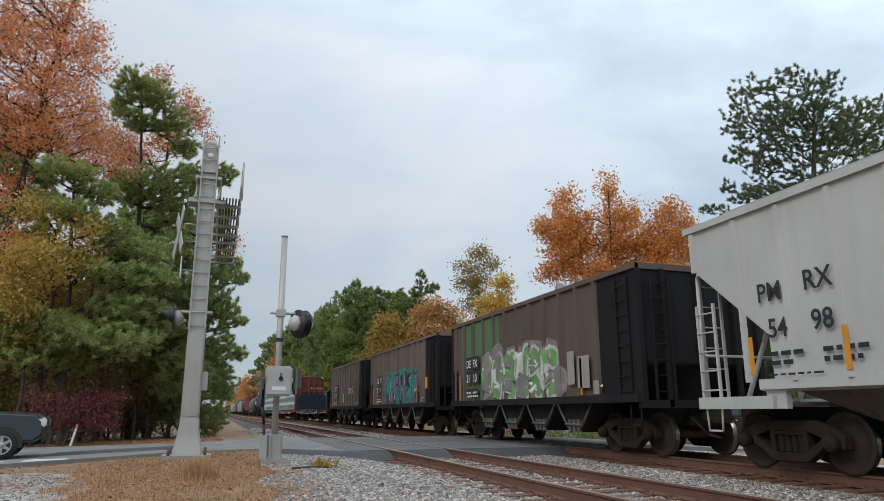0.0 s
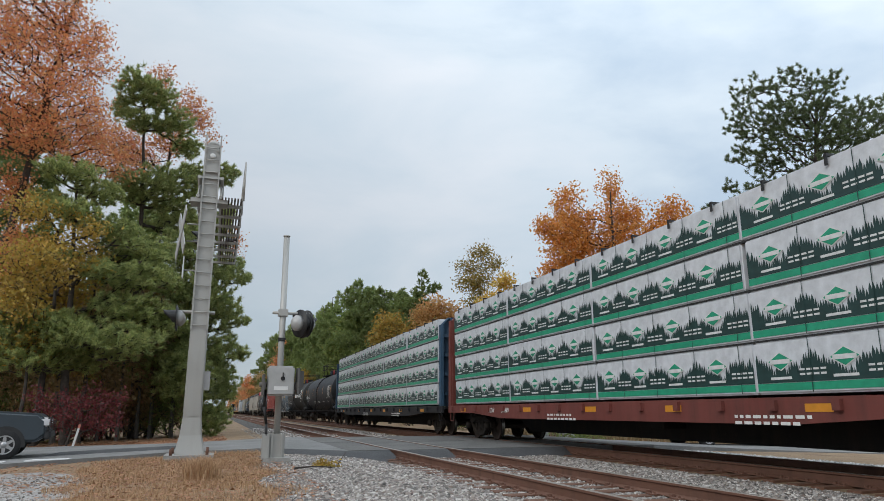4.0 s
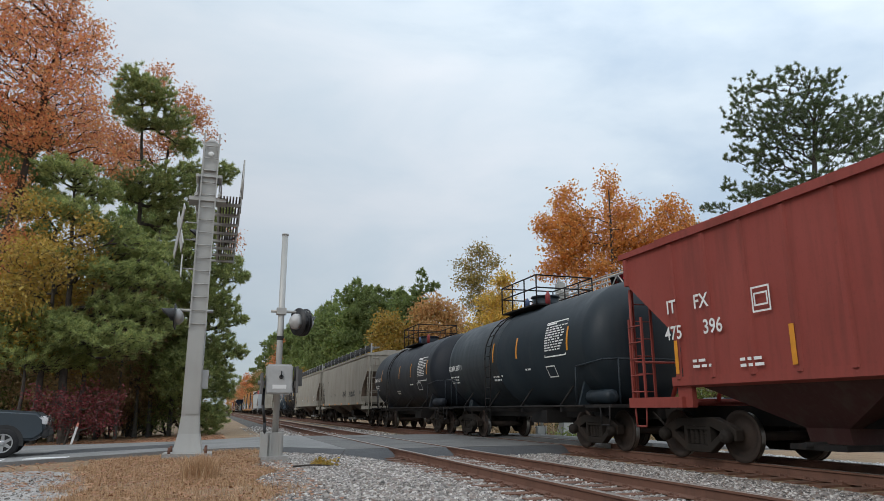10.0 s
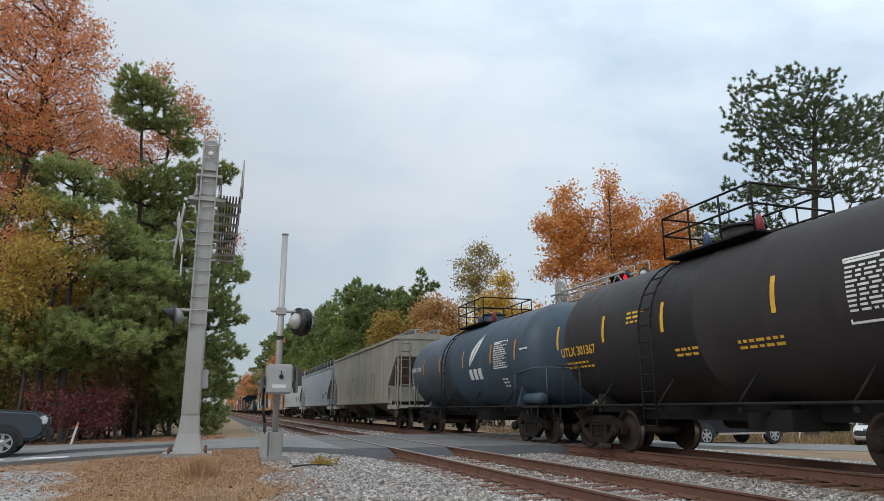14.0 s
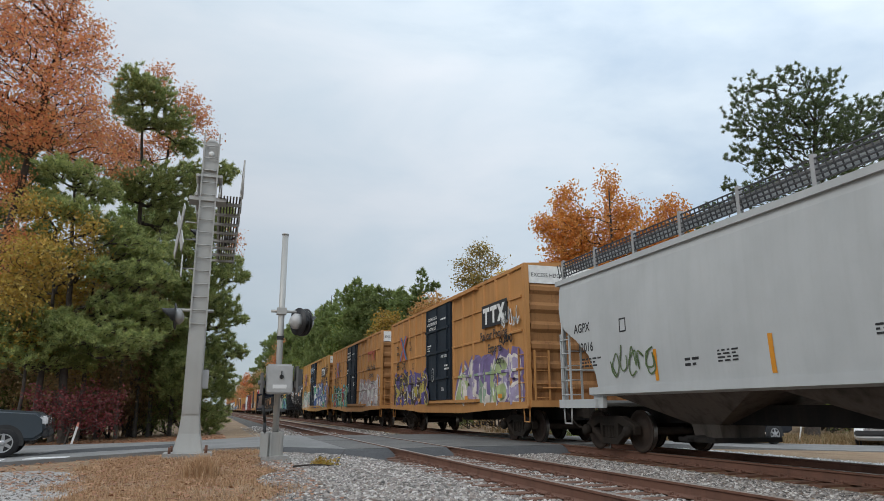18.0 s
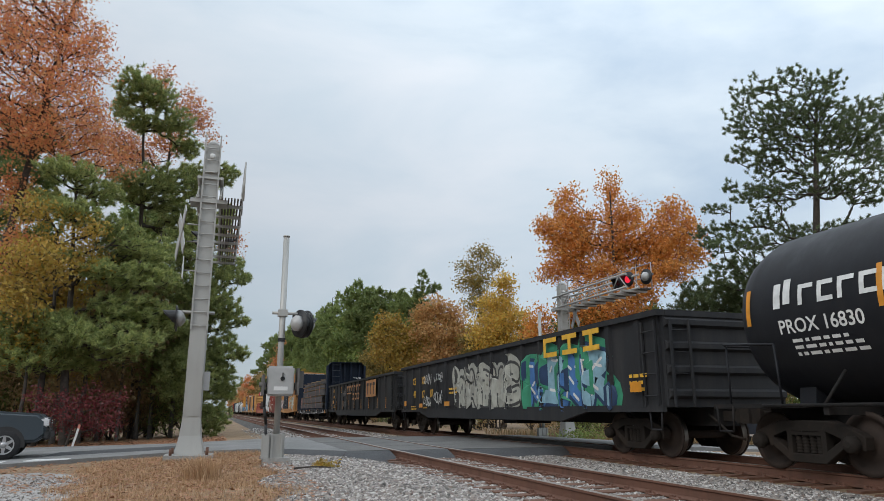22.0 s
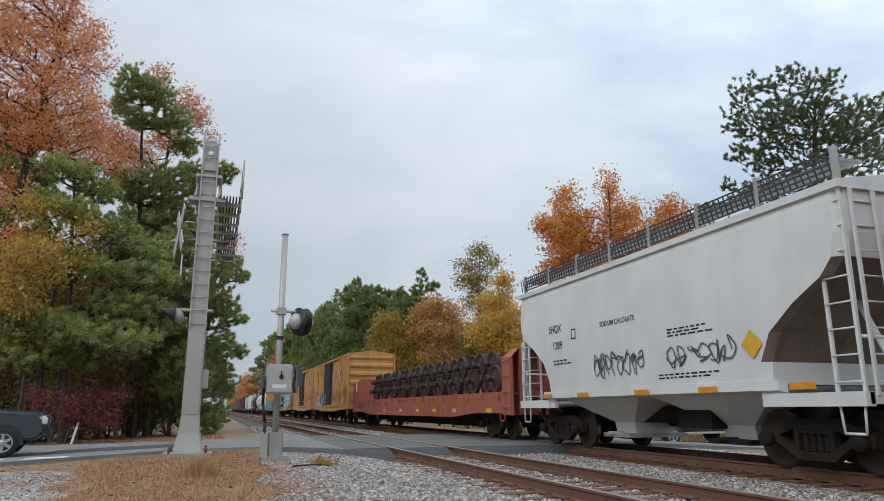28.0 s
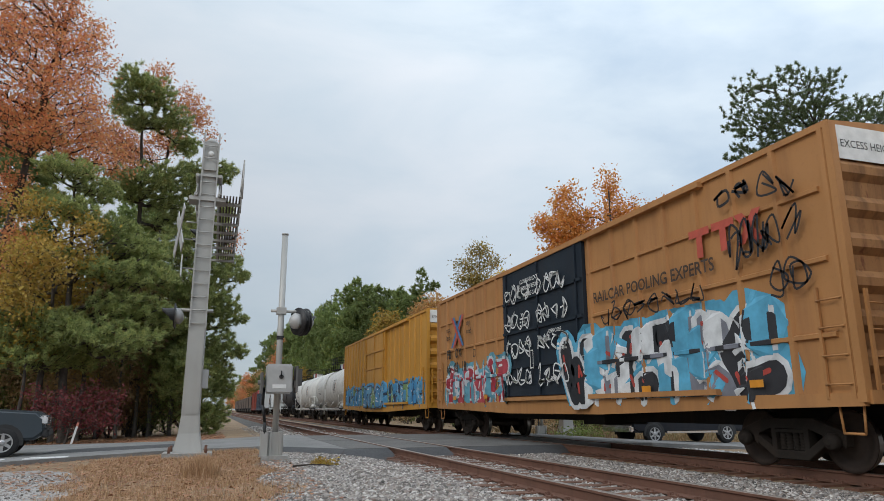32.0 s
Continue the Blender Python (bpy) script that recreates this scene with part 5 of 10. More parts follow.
def centerbeam(front, rear, mat, label):
    car, surf, half = flat_deck("centerbeam_flatcar", front, rear, mat if mat is CENTER_RED else FLAT_BLACK, label, 0.76, 1.12, marks_list=[
        ([("t", "SMK" if mat is CENTER_BLUE else "ATW", 9.95 if mat is CENTER_BLUE else 6.6, 0.88, 0.2), ("t", "73594" if mat is CENTER_BLUE else "300489", 9.2 if mat is CENTER_BLUE else 5.6, 0.88, 0.2), ("p", 2.5, 0.8, 1.5, 2, 0.05), ("p", -4.5, 0.8, 1.8, 2, 0.05)], WHITE_MARK),
        ([("b", y, 0.9, 0.5, 0.12) for y in (9.3, 4.0, 0.5, -2.6, -6.0, -9.6)], AMBER)], fish=0.05)
    for s in (-1, 1):
        b = bulkhead(car, s * (half - 0.3), 1.12, 4.6, mat, 0.26, facing=s)
        bm = bmesh.new()
        for k in range(4):
            zz = 1.6 + 0.75 * k
            ya, yb = sorted((s * (half - 0.24), s * (half - 0.1)))
            box(bm, -1.4, 1.4, ya, yb, zz - 0.06, zz + 0.06)
        part("cross_rib", bm, mat, car)
    bm = bmesh.new()
    box(bm, -0.05, 0.05, -half + 0.5, half - 0.5, 4.25, 4.5)
    for yy in np.linspace(-half + 1, half - 1, 16):
        box(bm, -0.06, 0.06, yy - 0.05, yy + 0.05, 1.1, 4.3)
    part("centre_beam", bm, mat, car)
    bm = bmesh.new()
    put_text(bm, "ATW 300489" if mat is CENTER_RED else "SMK 73594", lambda u, v: (0.1 + u, -half + 0.2, 3.3 + v), 0.24)
    part("lettering", bm, WHITE_MARK, car)
    # wrapped packs of boards: a load of its own
    load = tagged(empty("lumber_load", pose(TRACK_X, (front + rear) / 2, 0)), "white and green wrapped packs of boards on the wagon", "lumber load", "lumber loads")
    FREIGHT.append((load, (front + rear) / 2))
    a, b = -half + 0.62, half - 0.62
    n, rn = max(3, int((b - a) / 4.6)), random.Random(int(front))
    step = (b - a) / n

    def pack_bm(l):
        def build(bm):
            box(bm, -1.5, -0.1, -l / 2, l / 2, 0.0, 0.835)
            bmesh.ops.bevel(bm, geom=bm.edges[:], offset=0.03, segments=2, affect="EDGES")
        return build

    def print_bm(l, seed):
        def build(bm):
            r = random.Random(seed)
            pl = lambda u, v, o: (-1.5 - o, l / 2 - u, v)
            f = bm.faces.new([bm.verts.new(pl(*p, 0.006)) for p in ((0.03, 0.05), (l - 0.03, 0.05), (l - 0.03, 0.165), (0.03, 0.165))])
            u = 0.03
            while u < l - 0.05:
                w = min(r.uniform(0.035, 0.06), l - 0.03 - u)
                hh = 0.47 - 0.10 * math.cos((u - 0.55) * 2 * math.pi / 1.18) + 0.03 * math.sin(u * 13) + r.uniform(-0.03, 0.09)
                for q in (((u, 0.172), (u + w, 0.172), (u + w, hh - 0.1), (u + w / 2, hh), (u, hh - 0.1)),):
                    bm.faces.new([bm.verts.new(pl(*p, 0.006)) for p in q]).material_index = 1
                u += w
            k = 0.55
            while k < l - 0.3:
                for q, mi, o in ((((k - 0.27, 0.50), (k, 0.35), (k + 0.27, 0.50), (k, 0.65)), 2, 0.009), (((k - 0.24, 0.50), (k, 0.37), (k + 0.24, 0.50), (k, 0.63)), 0, 0.012),
                                 (((k - 0.2, 0.46), (k + 0.2, 0.46), (k + 0.2, 0.53), (k - 0.2, 0.53)), 2, 0.015), (((k - 0.22, 0.22), (k + 0.2, 0.22), (k + 0.2, 0.26), (k - 0.22, 0.26)), 2, 0.012)):
                    bm.faces.new([bm.verts.new(pl(*p, o)) for p in q]).material_index = mi
                for row in (0.27, 0.34):
                    x = k + 0.36
                    while x < min(k + 0.85, l - 0.1):
                        bm.faces.new([bm.verts.new(pl(*p, 0.012)) for p in ((x, row), (x + 0.1, row), (x + 0.1, row + 0.03), (x, row + 0.03))]).material_index = 2
                        x += 0.13
                k += 1.18
            x = 1.12
            while x < l - 0.3:
                lean = r.uniform(-0.03, 0.03)
                bm.faces.new([bm.verts.new(pl(*p, 0.018)) for p in ((x, 0.02), (x + 0.014, 0.02), (x + lean + 0.014, 0.82), (x + lean, 0.82))]).material_index = 1
                x += 1.18
        return build

    for row in range(4):
        for k in range(n):
            for side in (1, -1):
                l = round(step - 0.05, 2)
                p = part("lumber_pack", shared(f"lumber_pack_{l}", pack_bm(l), [WRAP_WHITE]), None, load)
                p.matrix_basis = pose(rn.uniform(-0.03, 0.02), a + step * (k + 0.5) + rn.uniform(-0.03, 0.03), 1.17 + 0.86 * row, 0, 0, 0 if side > 0 else 180)
                if side > 0:
                    part("wrap_print", shared(f"wrap_print_{l}_{(row + k) % 3}", print_bm(l, (row + k) % 3), [WRAP_GREEN, WRAP_DARK, PALE_PAINT]), None, p)
    for k in range(n * 4):
        yy = a + (b - a) * (k + 0.5) / (n * 4)
        bm = bmesh.new()
        box(bm, -1.56, -0.5, yy - 0.03, yy + 0.03, 4.59, 4.63)
        box(bm, -1.56, -1.54, yy - 0.025, yy + 0.025, 4.45, 4.6)
        part("strap", bm, BAND_BLACK, load)
    for row in range(1, 4):
        bm = bmesh.new()
        box(bm, -1.5, 1.5, a, b, 1.14 + 0.86 * row, 1.17 + 0.86 * row)
        part("dunnage", bm, BAND_BLACK, load)
    return car


centerbeam(76.1, 97.5, CENTER_RED, "dark red centre-beam flat wagon loaded with boards")
centerbeam(98.3, 123.4, CENTER_BLUE, "dark blue centre-beam flat wagon loaded with boards")


def chart(y, z, w=1.1, h=0.75, rows=6):
    """A data panel: a framed block of rows of print."""
    return [("p", y, z + h - 0.06, w, rows + 4, 0.034), ("b", y, z + h + 0.02, w * 0.5, 0.04), ("b", y, z - 0.02, w, 0.014), ("b", y, z + h + 0.08, w, 0.014), ("f", y + 0.04, z - 0.04, w + 0.08, h + 0.14)]


TANK_BLACK = P("tank_black", (0.010, 0.011, 0.0145), rough=0.48, dirt=(0.040, 0.037, 0.036), amount=0.3)
TANK_GREEN = P("tank_dark_olive", (0.020, 0.020, 0.019), rough=0.55, dirt=(0.06, 0.053, 0.046), amount=0.4)
TANK_BLUE = P("tank_slate_blue", (0.105, 0.135, 0.16), rough=0.5, dirt=(0.05, 0.05, 0.05), amount=0.4)
TANK_NAVY = P("tank_navy", (0.0135, 0.0215, 0.0285), rough=0.42, dirt=(0.05, 0.05, 0.05), amount=0.3)
TANK_NAVY2 = P("tank_dark_navy", (0.012, 0.0155, 0.022), rough=0.48, dirt=(0.04, 0.038, 0.038), amount=0.3)
TANK_BROWN = P("tank_brown_black", (0.030, 0.026, 0.027), rough=0.52, dirt=(0.06, 0.05, 0.045), amount=0.4)
TANK_TEAL = P("tank_blue", (0.045, 0.072, 0.10), rough=0.45, dirt=(0.03, 0.03, 0.03), amount=0.35)
TANK_WHITE = P("tank_white", (0.60, 0.59, 0.56), rough=0.5, amount=0.5, rust=0.15)

tank_car(124.5, 141.6, TANK_BLACK, "long black tank wagon with white stencils", [([("t", "TILX 250399", 7.7, 2.1, 0.30), ("p", 7.5, 1.95, 1.5, 2), *chart(-5.5, 2.05), ("f", -4.7, 1.7, 0.5, 0.3), ("p", 2.8, 1.75, 1.0, 2), ("f", 5.6, 2.1, 0.3, 0.35), ("p", -2, 1.7, 1.2, 1), ("p", 0.5, 1.75, 1.0, 2)], WHITE_MARK)],
         r=1.55, zc=2.47, reflect=(8.0, 6.5, 2.95, 0.2, -2.9, -7.0), ladder_y=-0.2)
c, sf, hf = tank_car(142.8, 160.0, TANK_GREEN, "black-olive tank wagon with white company emblem", [([("t", "BRCX 1163", 7.75, 2.08, 0.30), ("p", 7.6, 1.9, 1.3, 2), ("p", 6.4, 1.95, 1.0, 2), *chart(-5.2, 2.25), ("f", -4.9, 1.9, 0.4, 0.3)], WHITE_MARK)],
         r=1.53, zc=2.48, reflect=(5.25, 2.15, -0.2, -3.0, -6.9), ladder_y=0.3, seams=(1.2,))
bm = bmesh.new()
pl = on_side(sf, -0.4, 2.35)
bar(bm, pl, 0, 0.75, 0, 0.75, 5)
for k in range(11):
    bar(bm, pl, 0.95 + 0.33 * k, 1.15 + 0.33 * k, 0.02, 0.32, 2)
for k in range(5):
    bar(bm, pl, 1.0 + 0.33 * k, 1.2 + 0.33 * k, 0.45, 0.72, 2)
part("company_emblem", bm, PALE_PAINT, c, "white company emblem and plain bars")
scrawl(c, lambda z: sf(z) + 0.01, 5.6, 1.75, 1.5, 0.4, PALE_PAINT, 21, 4, 0.02)
c, sf, hf = tank_car(160.5, 175.5, TANK_BLUE, "slate blue tank wagon with yellow stencils", [([("t", "UTLX 662632", 6.25, 2.28, 0.33), ("p", 2.9, 2.95, 0.6, 4), ("p", 6, 2.0, 0.8, 1), *chart(-4.6, 2.4, 0.9, 0.7), ("p", 6.1, 2.1, 1.0, 1)], YELLOW_MARK), ([("b", -1.7, 2.05, 1.6, 0.25), ("b", 2.2, 2.0, 0.5, 0.14)], BLACK_MARK)],
         r=1.6, zc=2.62, reflect=(), ladder_y=1.8, rail_mat=GALV, seams=(0.8, -3.5))
for y in (3.95, 0.9, -2.2, -5.2, 6.9):
    marks(c, sf, [("b", y, 2.5, 0.12, 0.7)], YELLOW_MARK, "reflector")

RED_CAR = P("hopper_red", (0.25, 0.047, 0.035), rough=0.55, dirt=(0.06, 0.025, 0.02), amount=0.45)
# Darker copy of the wagon red: underside shade put into the paint colour.
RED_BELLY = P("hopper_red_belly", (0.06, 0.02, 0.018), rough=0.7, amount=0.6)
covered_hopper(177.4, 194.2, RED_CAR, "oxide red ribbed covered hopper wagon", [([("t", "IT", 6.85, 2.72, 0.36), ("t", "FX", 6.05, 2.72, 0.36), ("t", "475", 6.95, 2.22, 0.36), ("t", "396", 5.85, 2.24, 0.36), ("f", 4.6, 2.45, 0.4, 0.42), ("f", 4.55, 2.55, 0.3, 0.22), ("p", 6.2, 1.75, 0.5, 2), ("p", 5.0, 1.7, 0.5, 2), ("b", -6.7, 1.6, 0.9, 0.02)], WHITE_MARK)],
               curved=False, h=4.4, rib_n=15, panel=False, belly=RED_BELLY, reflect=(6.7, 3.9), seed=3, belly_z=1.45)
tank_car(195.0, 207.0, TANK_NAVY, "glossy navy blue tank wagon", [([("t", "ADMX 26711", 5.1, 2.3, 0.26), ("p", 5.0, 2.05, 1.0, 3), *chart(-2.9, 2.3, 1.1, 0.8), ("f", -2.8, 1.75, 0.5, 0.3), ("p", -1.5, 2.0, 0.5, 1), ("p", 1.0, 1.9, 0.8, 2)], WHITE_MARK)], r=1.55, zc=2.52, reflect=(0.8, -1.0, -4.1), ladder_y=0.8, seams=(0.4,))
tank_car(207.5, 219.7, TANK_NAVY2, "dark navy tank wagon with white stencils", [([("t", "ADMX 16267", 5.2, 2.36, 0.26), ("p", 5.1, 2.1, 1.0, 3), *chart(-3.2, 2.15, 1.2, 0.85), ("f", -2.9, 1.75, 0.6, 0.32), ("p", 0.9, 1.75, 0.6, 2), ("p", -1.8, 2.0, 0.5, 1)], WHITE_MARK)], r=1.55, zc=2.5, reflect=(0.0, -2.0, 3.6, -4.5), ladder_y=1.6)

# beige and grey covered hoppers
c, sf, hf = covered_hopper(220.5, 238.4, BEIGE, "beige curved-side covered hopper wagon with spray tags", [([("t", "CITX", 8.3, 2.75, 0.30), ("t", "701105", 8.1, 2.3, 0.30), ("p", 8.0, 2.1, 0.8, 2), ("f", 5.4, 2.7, 0.25, 0.3), ("p", 2.5, 2.0, 0.8, 3, 0.03), ("p", 4.2, 1.9, 0.5, 2, 0.03), ("p", -6.5, 2.0, 0.6, 3, 0.03)], BLACK_MARK)],
                           h=4.3, belly=BELLY, seed=5)
marks(c, lambda z: 1.62, [("b", y, 1.24, 0.5, 0.11) for y in (7.5, 4.7, 2.2, -0.5, -3.2, -6)], AMBER, "reflector")
scrawl(c, lambda z: sf(z) + 0.01, -0.8, 1.72, 1.4, 0.5, DARK_SPRAY, 31, 6, 0.022)
scrawl(c, lambda z: sf(z) + 0.01, -3.2, 1.65, 2.0, 0.5, DARK_SPRAY, 32, 6, 0.022)
c, sf, hf = covered_hopper(239.6, 258.0, BEIGE2, "weathered beige curved-side covered hopper wagon", [([("t", "TILX", 7.85, 2.55, 0.32), ("t", "570112", 7.65, 2.05, 0.32), ("p", 7.5, 1.8, 1.1, 2, 0.05), ("f", 5.3, 2.5, 0.28, 0.32), ("p", 3.0, 1.9, 0.7, 2, 0.03), ("p", -1.2, 1.8, 0.6, 3, 0.04)], BLACK_MARK),
                           ([("f", -5.55, 1.7, 0.6, 0.42), ("f", -5.85, 1.78, 0.02, 0.3), ("b", 2.6, 1.75, 0.4, 0.12)], WHITE_MARK)], h=4.3, belly=BELLY, reflect=(8.15, 5.1, 2.7, 0.15, -2.5, -5.25), seed=6)
tank_car(259.0, 270.5, TANK_BROWN, "brown-black tank wagon with yellow stencils", [([("t", "UTLX 301367", 5.0, 2.2, 0.30), ("p", 4.8, 2.0, 1.2, 2), ("p", 0.5, 2.0, 0.8, 2), ("p", -1.2, 2.0, 1.3, 2), ("p", 2.0, 2.9, 0.5, 3)], YELLOW_MARK), (chart(-3.5, 2.1, 1.1, 0.8), WHITE_MARK)], r=1.56, zc=2.55, reflect=(), ladder_y=1.0, seams=(-0.2,))
c = FREIGHT[-1][0]
sft = lambda z: math.sqrt(max(0.01, 1.56 ** 2 - (z - 2.55) ** 2)) + 0.004
for y in (5.2, 3.0, 0.8, -2.1, -5.1):
    marks(c, sft, [("b", y, 2.4, 0.1, 0.6)], YELLOW_MARK, "reflector")
c, sf, hf = tank_car(271.2, 284.6, TANK_TEAL, "blue tank wagon with a white leaf emblem", [([("t", "ADMX 15246", 5.9, 2.5, 0.26), ("p", -5.6, 2.6, 0.5, 1), *chart(-3.6, 2.2, 1.0, 0.7), ("p", -4.0, 1.8, 0.4, 3)], WHITE_MARK)], r=1.55, zc=2.5, reflect=(4.2, 2.0, -0.7, -3.3, -5.2), ladder_y=1.0, seams=(0.5,))
bm = bmesh.new()
pl = on_side(sf, -1.3, 2.3, 0.01)
N = 10
for s in (0, 1):
    a = [pl(0.15 + 0.9 * k / N + (0.28 * math.sin(math.pi * k / N) if s else -0.28 * math.sin(math.pi * k / N)), 1.05 * k / N + 0.05) for k in range(N + 1)]
    b = [pl(0.15 + 0.9 * k / N + (0.03 if s else -0.02), 1.05 * k / N + 0.05) for k in range(N + 1)]
    for k in range(N):
        bm.faces.new([bm.verts.new(p) for p in (a[k], a[k + 1], b[k + 1], b[k])])
for k in range(3):
    bar(bm, pl, 0.05 + 0.42 * k, 0.35 + 0.42 * k, -0.4, -0.05, 2)
part("leaf_emblem", bm, PALE_PAINT, c, "white leaf emblem over plain bars")

INTL = P("hopper_dull_beige", (0.31, 0.295, 0.245), amount=0.5, rust=0.1)
c, sf, hf = covered_hopper(286.5, 305.0, INTL, "dull beige covered hopper wagon with worn giant letters", [([("p", 8.2, 2.4, 0.7, 3, 0.06), ("p", -7.5, 1.9, 0.6, 3)], BLACK_MARK)], curved=False, h=4.6, rib_n=0, panel=False, belly=BELLY, seed=8)
ribs(c, [hf - 1.75, -hf + 1.75, -hf + 4.5], -1.56, 1.37, 4.28, INTL, 0.06, 0.05)
bm = bmesh.new()
pl = on_side(sf, 6.6, 1.75, 0.008)
for k, w in enumerate((0.25, 0.9, 0.8, 0.9, 0.8, 0.9, 0.25, 0.9)):
    u = k * 1.45
    bar(bm, pl, u, u + 0.22, 0, 1.1)
    if w > 0.3:
        bar(bm, pl, u + 0.22, u + w, 0.88 if k % 2 else 0.0, 1.1 if k % 2 else 0.22)
        bar(bm, pl, u + w - 0.22, u + w, 0.22 if not k % 2 else 0, 1.1 if not k % 2 else 0.88)
part("worn_letters", bm, P("worn_letter_grey", (0.25, 0.22, 0.17), amount=0.7), c, "big worn letters as plain strokes")
marks(c, lambda z: 1.6, [("b", y, 1.5, 0.4, 0.1) for y in (-6, -3, 0, 3)], AMBER, "reflector")
c, sf, hf = covered_hopper(306.2, 323.6, BLUEGREY, "blue-grey curved-side covered hopper wagon", [([("t", "TILX", 7.75, 2.75, 0.30), ("t", "54436", 7.6, 2.28, 0.30), ("p", 7.5, 2.05, 0.8, 2), ("f", 5.7, 2.65, 0.28, 0.32), ("p", 3.6, 1.9, 0.5, 2, 0.03), ("p", 1.8, 1.9, 0.6, 4, 0.03), ("p", -5.8, 2.2, 1.2, 3, 0.05), ("b", -4.7, 1.75, 0.5, 0.4)], BLACK_MARK), ([("f", -4.75, 1.7, 0.6, 0.5)], WHITE_MARK)],
                           h=4.3, belly=BELLY, reflect=(8.0, 4.6, 1.2, -2.2, -6.4), seed=9)
c, sf, hf = covered_hopper(324.4, 342.5, PALE, "pale grey curved-side covered hopper wagon", [([("t", "AGPX", 8.1, 2.72, 0.30), ("t", "12016", 7.95, 2.25, 0.30), ("p", 7.8, 2.05, 0.8, 3, 0.04), ("f", 6.1, 2.55, 0.25, 0.3), ("p", 4.0, 1.8, 0.4, 2), ("p", 3.1, 1.9, 0.5, 4, 0.03), ("p", 0.0, 2.0, 0.5, 3, 0.03), ("p", -5.8, 2.1, 1.2, 3, 0.05), ("b", -4.7, 1.75, 0.5, 0.4)], BLACK_MARK), ([("f", -4.75, 1.7, 0.6, 0.5)], WHITE_MARK)],
                           h=4.35, belly=BELLY, reflect=(4.95, 1.9, -1.0, -3.2, -6.4), seed=10)
scrawl(c, lambda z: sf(z) + 0.01, 6.5, 1.55, 1.6, 0.7, P("sprayed_olive", (0.10, 0.15, 0.06)), 41, 5, 0.025)
scrawl(c, lambda z: sf(z) + 0.01, -4.0, 2.0, 1.0, 0.35, P("sprayed_moss", (0.09, 0.16, 0.05)), 42, 4, 0.03)

# yellow-orange boxcars
TTX = (0.46, 0.222, 0.072)
NAVY_DOOR = P("door_navy", (0.015, 0.023, 0.034), rough=0.55, dirt=(0.055, 0.052, 0.05), amount=0.35)
ARROWPALE = plain("emblem_pale_blue", (0.12, 0.26, 0.45))
ARROWRED, ARROWBLUE = plain("emblem_red", (0.45, 0.08, 0.05)), plain("emblem_blue", (0.06, 0.16, 0.33))


def emblem_x(car, surf, y, z, s=1.0, one=None, two=None):
    """The crossed-arrows emblem, as plain strokes."""
    surf = over(car, surf)
    for k, (q, o, mt) in enumerate(((1, -0.11, one or ARROWBLUE), (1, 0.11, two or ARROWRED), (-1, -0.11, two or ARROWRED), (-1, 0.11, one or ARROWBLUE))):
        bm = bmesh.new()
        pts = [(-0.62 + o, -0.75 * q), (-0.42 + o, -0.75 * q), (0.62 + o, 0.75 * q), (0.42 + o, 0.75 * q)]
        bm.faces.new([bm.verts.new((-surf(z) - 0.008 - 0.002 * k, y - u * s * 1.3, z + v * s)) for u, v in pts])
        part("emblem", bm, mt, car, "crossed arrows emblem")


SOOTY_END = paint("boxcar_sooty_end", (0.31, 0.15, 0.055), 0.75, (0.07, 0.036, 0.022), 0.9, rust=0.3)


